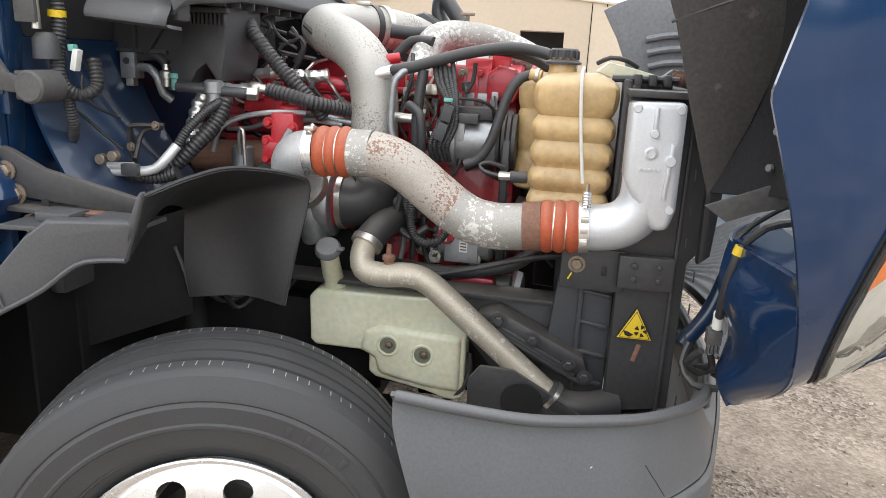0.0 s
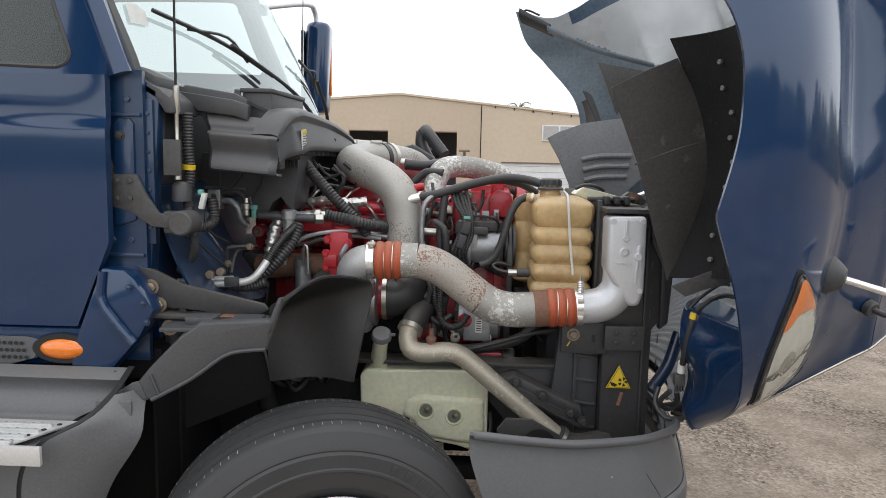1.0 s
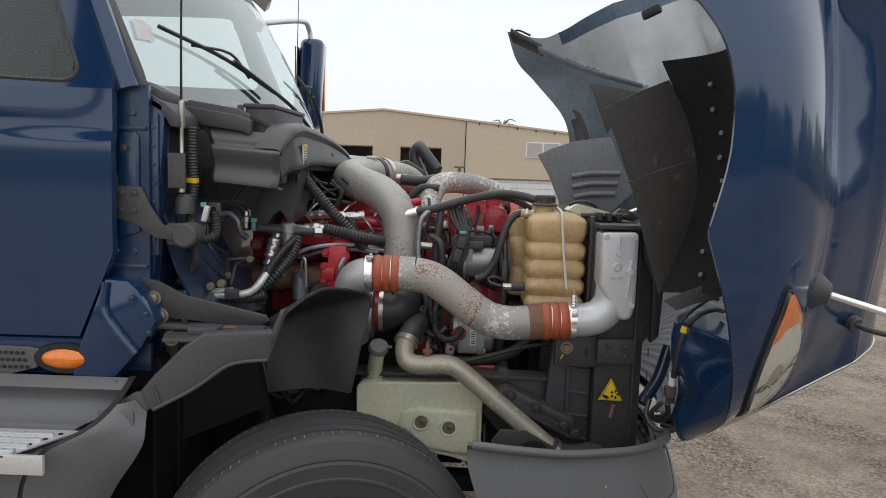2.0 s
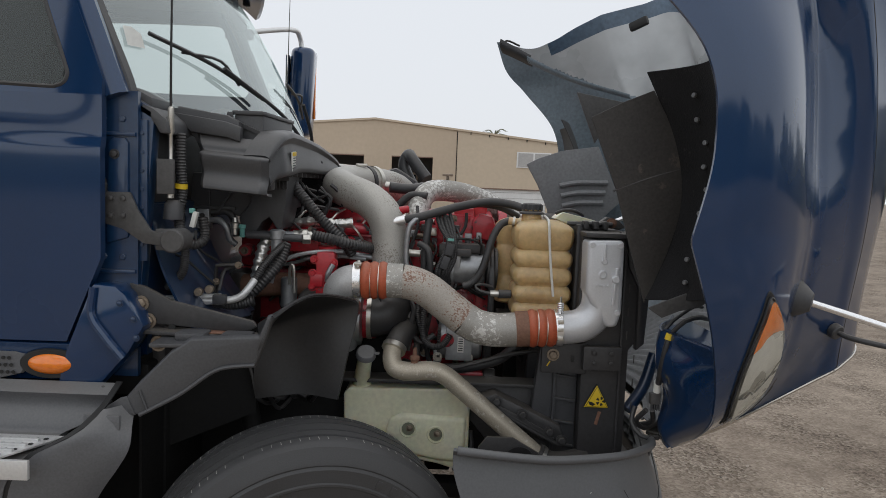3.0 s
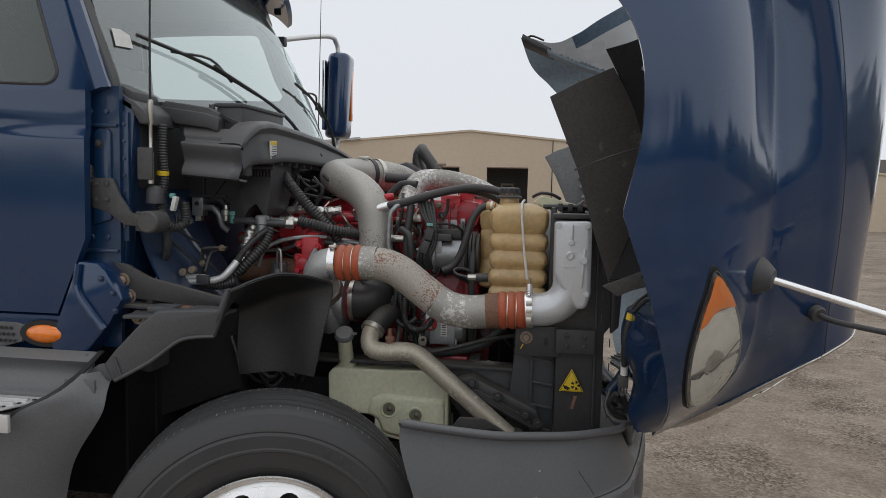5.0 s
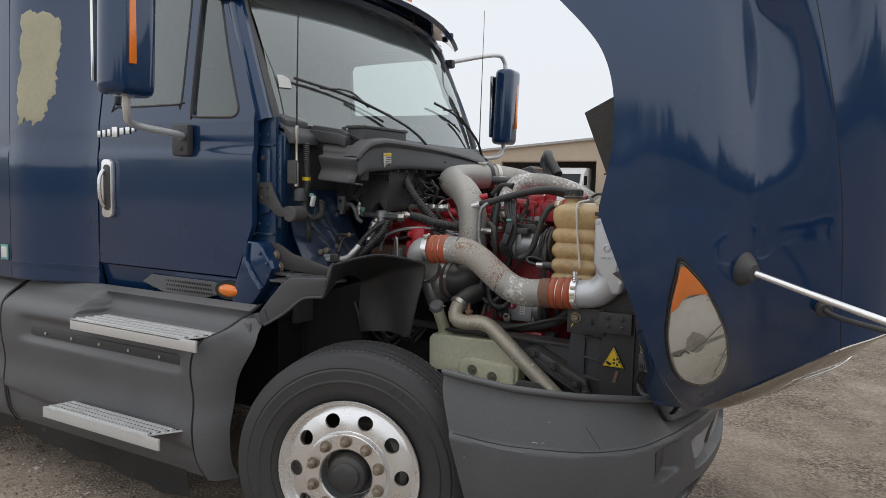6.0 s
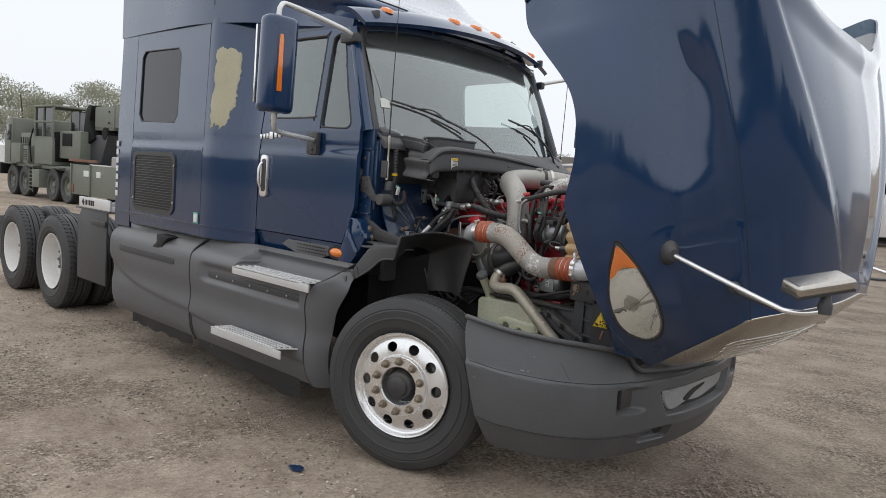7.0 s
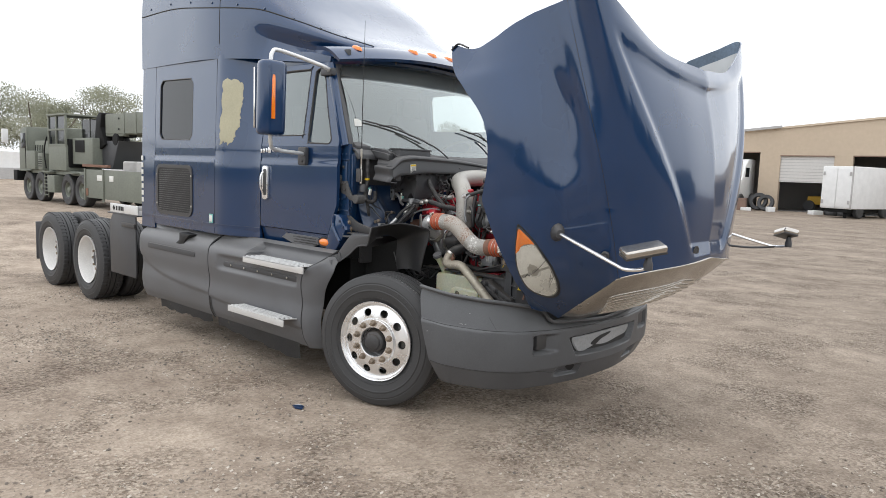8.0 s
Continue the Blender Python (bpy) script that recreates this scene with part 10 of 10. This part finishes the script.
for z in (3.2, 3.62):
    c("boom_bolt", disc((4.0, -0.12, z), (0, -1, 0), 0.035, 0.03, seg=10), frame_metal)
c("cab_post", box((-4.52, -0.62, 2.75), (0.10, 0.06, 1.2), 0.01))
c("door_seam", box((-4.72, -0.612, 2.1), (0.03, 0.03, 1.3), 0.0), frame_metal)
c("grab_rail", tube([(-1.7, -0.80, 1.5), (-1.75, -0.85, 2.3), (-1.55, -0.80, 2.9)], 0.03, 6, 0.2), frame_metal)
for x in (-4.4, -1.6, 0.9):
    c("mud_guard", box((x, -0.72, 1.36), (0.9, 0.30, 0.05), 0.01))
c("rust_strip", box((3.2, -0.70, 1.72), (2.4, 0.10, 0.10), 0.01), rust_band)
hull = c("deck_side", box((4.6, -0.65, 1.0), (5.0, 0.12, 1.15), 0.02), label="high deck side")
for x, w in ((3.6, 0.55), (4.6, 0.35)):
    c("stencil_plate", box((x, -0.72, 1.25), (w, 0.02, 0.22), 0.005), white_label)
c("red_marker", box((2.3, -0.72, 0.65), (0.3, 0.03, 0.3), 0.01), rust_band)
for x in (2.2, 3.9):
    c("stanchion", box((x, -0.73, 0.95), (0.10, 0.06, 1.3), 0.01))
for i in range(7):
    c("ladder_rung", box((-1.75, -0.78, 0.35 + 0.16 * i), (0.40, 0.04, 0.04), 0.01))
for x in (-1.95, -1.55):
    c("ladder_side", box((x, -0.78, 0.85), (0.04, 0.05, 1.2), 0.01))
c("tool_box", box((-1.1, -0.60, 0.85), (0.8, 0.5, 0.75), 0.03))
for x in (5.2, 6.3):
    c("drum", disc((x, -0.2, 1.45), (0, 0, 1), 0.30, 0.5), concrete)
c("outrigger", box((-5.9, -0.4, 1.1), (0.5, 0.6, 0.5), 0.03), frame_metal)

# ---- fence, trees, far scrub ----
fence = thing("sheet_fence", "white sheet-metal fence over grey block base", "fence", (-58, 6, 0), kind="structure")
part("fence_sheet", box((0, 10, 1.3), (0.1, 70, 1.6), 0.0), white_paint, fence)
part("fence_base", box((0.1, 10, 0.35), (0.3, 70, 1.0), 0.0), concrete, fence)


def leaf_cloud(rnd, centre, radius, count, leaf):
    """A ragged clump of small leaves."""
    verts, faces = [], []
    for _ in range(count):
        while True:
            p = Vector((rnd.uniform(-1, 1), rnd.uniform(-1, 1), rnd.uniform(-1, 1)))
            if p.length < 1:
                break
        p = p * (0.55 + 0.45 * rnd.random() ** 0.5)
        q = centre + Vector((p.x * radius[0], p.y * radius[1], p.z * radius[2]))
        a = Euler((rnd.uniform(0, 6.3), rnd.uniform(0, 6.3), rnd.uniform(0, 6.3))).to_matrix()
        s = leaf * rnd.uniform(0.6, 1.5)
        k = len(verts)
        verts += [q + a @ Vector(v) * s for v in ((-1, 0, 0), (0, -0.5, 0.1), (1, 0, 0), (0, 0.5, 0.1))]
        faces.append((k, k + 1, k + 2, k + 3))
    return verts, faces


def tree(x, y, h, w, seed):
    rnd = random.Random(seed)
    t = thing("tree", "broad green tree beyond the yard fence, paled by haze", "tree", (x, y, 0), group="trees beyond the fence")
    trunk = tube([(0, 0, -0.1), (0.1, 0.05, h * 0.25), (0.0, 0.1, h * 0.5)], lambda k, s: 0.22 * (1 - 0.6 * k), 8, 0.3)
    for i in range(5):
        a = i * 1.25 + rnd.random()
        tube([(0.05, 0.05, h * 0.22), (w * 0.2 * math.cos(a), w * 0.2 * math.sin(a), h * 0.45), (w * 0.36 * math.cos(a), w * 0.36 * math.sin(a), h * 0.72)], lambda k, s: 0.11 * (1 - 0.7 * k), 6, 0.4, trunk)
    part("trunk", trunk, bark, t)
    vs, fs = [], []
    for i in range(22):
        a, r = rnd.uniform(0, 6.3), w * 0.42 * rnd.random() ** 0.5
        z = h * rnd.uniform(0.42, 0.90) * (1 - 0.18 * (r / (w * 0.42)) ** 2)
        v, f = leaf_cloud(rnd, Vector((r * math.cos(a), r * math.sin(a), z)), (w * 0.17, w * 0.17, h * 0.12), 900, 0.075)
        fs += [tuple(j + len(vs) for j in q) for q in f]
        vs += v
    me = bpy.data.meshes.new("crown")
    me.from_pydata([tuple(v) for v in vs], [], fs)
    me.materials.append(hazy_leaf)
    ob = new("crown", me)
    ob.parent = t
    return t


for x, y, h, w, sd in ((-63, 9.5, 7.4, 9.0, 1), (-60, 15.0, 8.2, 10.0, 2), (-62, 20.5, 8.6, 10.0, 3), (-60, 27, 8.0, 9.0, 4), (-66, 3.5, 5.8, 7.0, 5), (-60, 34, 7.0, 8.0, 6), (-44, 62, 7.2, 9, 7), (-36, 68, 6.8, 8, 8), (-52, 55, 7.5, 9, 9)):
    tree(x, y, h, w, sd)

# far scrub and trees all round the yard's edge, one ragged belt
rnd = random.Random(77)
vs, fs = [], []
for i in range(150):
    a = radians(-175 + 205 * i / 150)
    d = rnd.uniform(66, 88)
    v, f = leaf_cloud(rnd, Vector((d * math.cos(a), d * math.sin(a), rnd.uniform(1.0, 2.6))), (3.5, 3.5, rnd.uniform(1.6, 3.4)), 160, 0.6)
    fs += [tuple(j + len(vs) for j in q) for q in f]
    vs += v
# a stand of tall trees across the yard, mirrored in the hood's paint
for i in range(9):
    a = radians(-64 + 42 * i / 8) + rnd.uniform(-0.02, 0.02)
    d, top = rnd.uniform(48, 60), rnd.uniform(3.6, 5.6)
    for k in range(5):
        w = (2.5, 4.5, 5.2, 4.4, 2.8)[k]
        v, f = leaf_cloud(rnd, Vector((d * math.cos(a), d * math.sin(a), top * (0.12 + 0.19 * k))), (w, w, top * 0.14), 700, 0.35)
        fs += [tuple(j + len(vs) for j in q) for q in f]
        vs += v
# trees across the yard ahead of the truck
for i in range(13):
    a = radians(-9 + 56 * i / 12) + rnd.uniform(-0.03, 0.03)
    d, top = rnd.uniform(40, 52), rnd.uniform(3.5, 6.0)
    for k in range(6):
        w = (3.4, 4.2, 4.4, 3.8, 2.8, 1.6)[k]
        v, f = leaf_cloud(rnd, Vector((d * math.cos(a) + rnd.uniform(-1, 1), d * math.sin(a) + rnd.uniform(-1.2, 1.2), top * (0.08 + 0.165 * k))), (w, w, top * 0.13), 420, 0.42)
        fs += [tuple(j + len(vs) for j in q) for q in f]
        vs += v
me = bpy.data.meshes.new("far_scrub")
me.from_pydata([tuple(v) for v in vs], [], fs)
me.materials.append(hazy_leaf)
tagged(new("far_scrub", me), "ragged belt of haze-paled trees round the yard", "trees", kind="stuff")

# palm top behind the workshop
palm = thing("palm_tree", "palm crown showing over the workshop roof", "tree", (4.6, 58, 0))
part("trunk", tube([(0, 0, 0), (0.1, 0, 3), (0, 0, 6.0)], 0.16, 8, 0.5), bark, palm)
fr = bmesh.new()
for i in range(16):
    a = i * 2.4
    up = 0.9 - 0.11 * (i % 8)
    pts = [(0, 0, 6.0), (0.5 * math.cos(a), 0.5 * math.sin(a), 6.0 + up * 0.8), (1.1 * math.cos(a), 1.1 * math.sin(a), 6.0 + up * 0.6)]
    tube(pts, lambda k, s: 0.07 * (1 - 0.8 * k), 5, 0.2, fr)
part("crown", fr, hazy_leaf, palm)

# ---- loose things on the dirt ----
rnd = random.Random(5)
verts, faces = [], []
BASE = [(1, 0, 0), (-1, 0, 0), (0, 0.8, 0), (0, -0.8, 0), (0, 0, 0.6), (0, 0, -0.6)]
SIDES = ((0, 2, 4), (2, 1, 4), (1, 3, 4), (3, 0, 4), (2, 0, 5), (1, 2, 5), (3, 1, 5), (0, 3, 5))
for i in range(84000):
    if i % 6 == 0:
        x, y = rnd.uniform(-12, 9), rnd.uniform(-9, 9)
    else:
        x, y = rnd.uniform(-7, 6), rnd.uniform(-6, 0.5)
    bed = noise.noise(Vector((x * 0.8, y * 0.8, 7)))
    if rnd.random() > 0.36 + 1.7 * bed or (abs(x + 0.04) < 0.32 and abs(y + 1.1) < 0.3):
        continue
    s = 0.004 + 0.012 * rnd.random() ** 3
    n0 = len(verts)
    ca, sa, f = math.cos(6.28 * rnd.random()), math.sin(6.28 * rnd.random()), rnd.uniform(0.7, 1.2)
    near = math.exp(-((x + 3) / 5) ** 4 - (y / 2.2) ** 4)
    z = (0.030 * noise.noise(Vector((x * 0.35, y * 0.35, 0))) + 0.010 * noise.noise(Vector((x * 1.7, y * 1.7, 3)))) * (1 - near) - 0.006
    for bx, by, bz in BASE:
        verts.append((x + s * f * (bx * ca - by * sa), y + s * (bx * sa + by * ca), z + s * (0.25 + bz * rnd.uniform(0.6, 1.2) + 0.25 * bx * f)))
    faces += [(n0 + p, n0 + q, n0 + r) for p, q, r in SIDES]
me = bpy.data.meshes.new("gravel")
me.from_pydata(verts, [], faces)
me.materials.append(stone)
tagged(new("gravel", me), "loose pebbles scattered over the dirt", "gravel", kind="stuff")
scrap = tagged(part("plastic_scrap", prism([(-0.05, -0.02), (-0.02, 0.035), (0.03, 0.03), (0.06, -0.01), (0.01, -0.035)], "z", 0.0, 0.012, 0.003), paint), "small crumpled blue plastic scrap", "litter")
scrap.location = (-0.385, -1.612, -0.004)
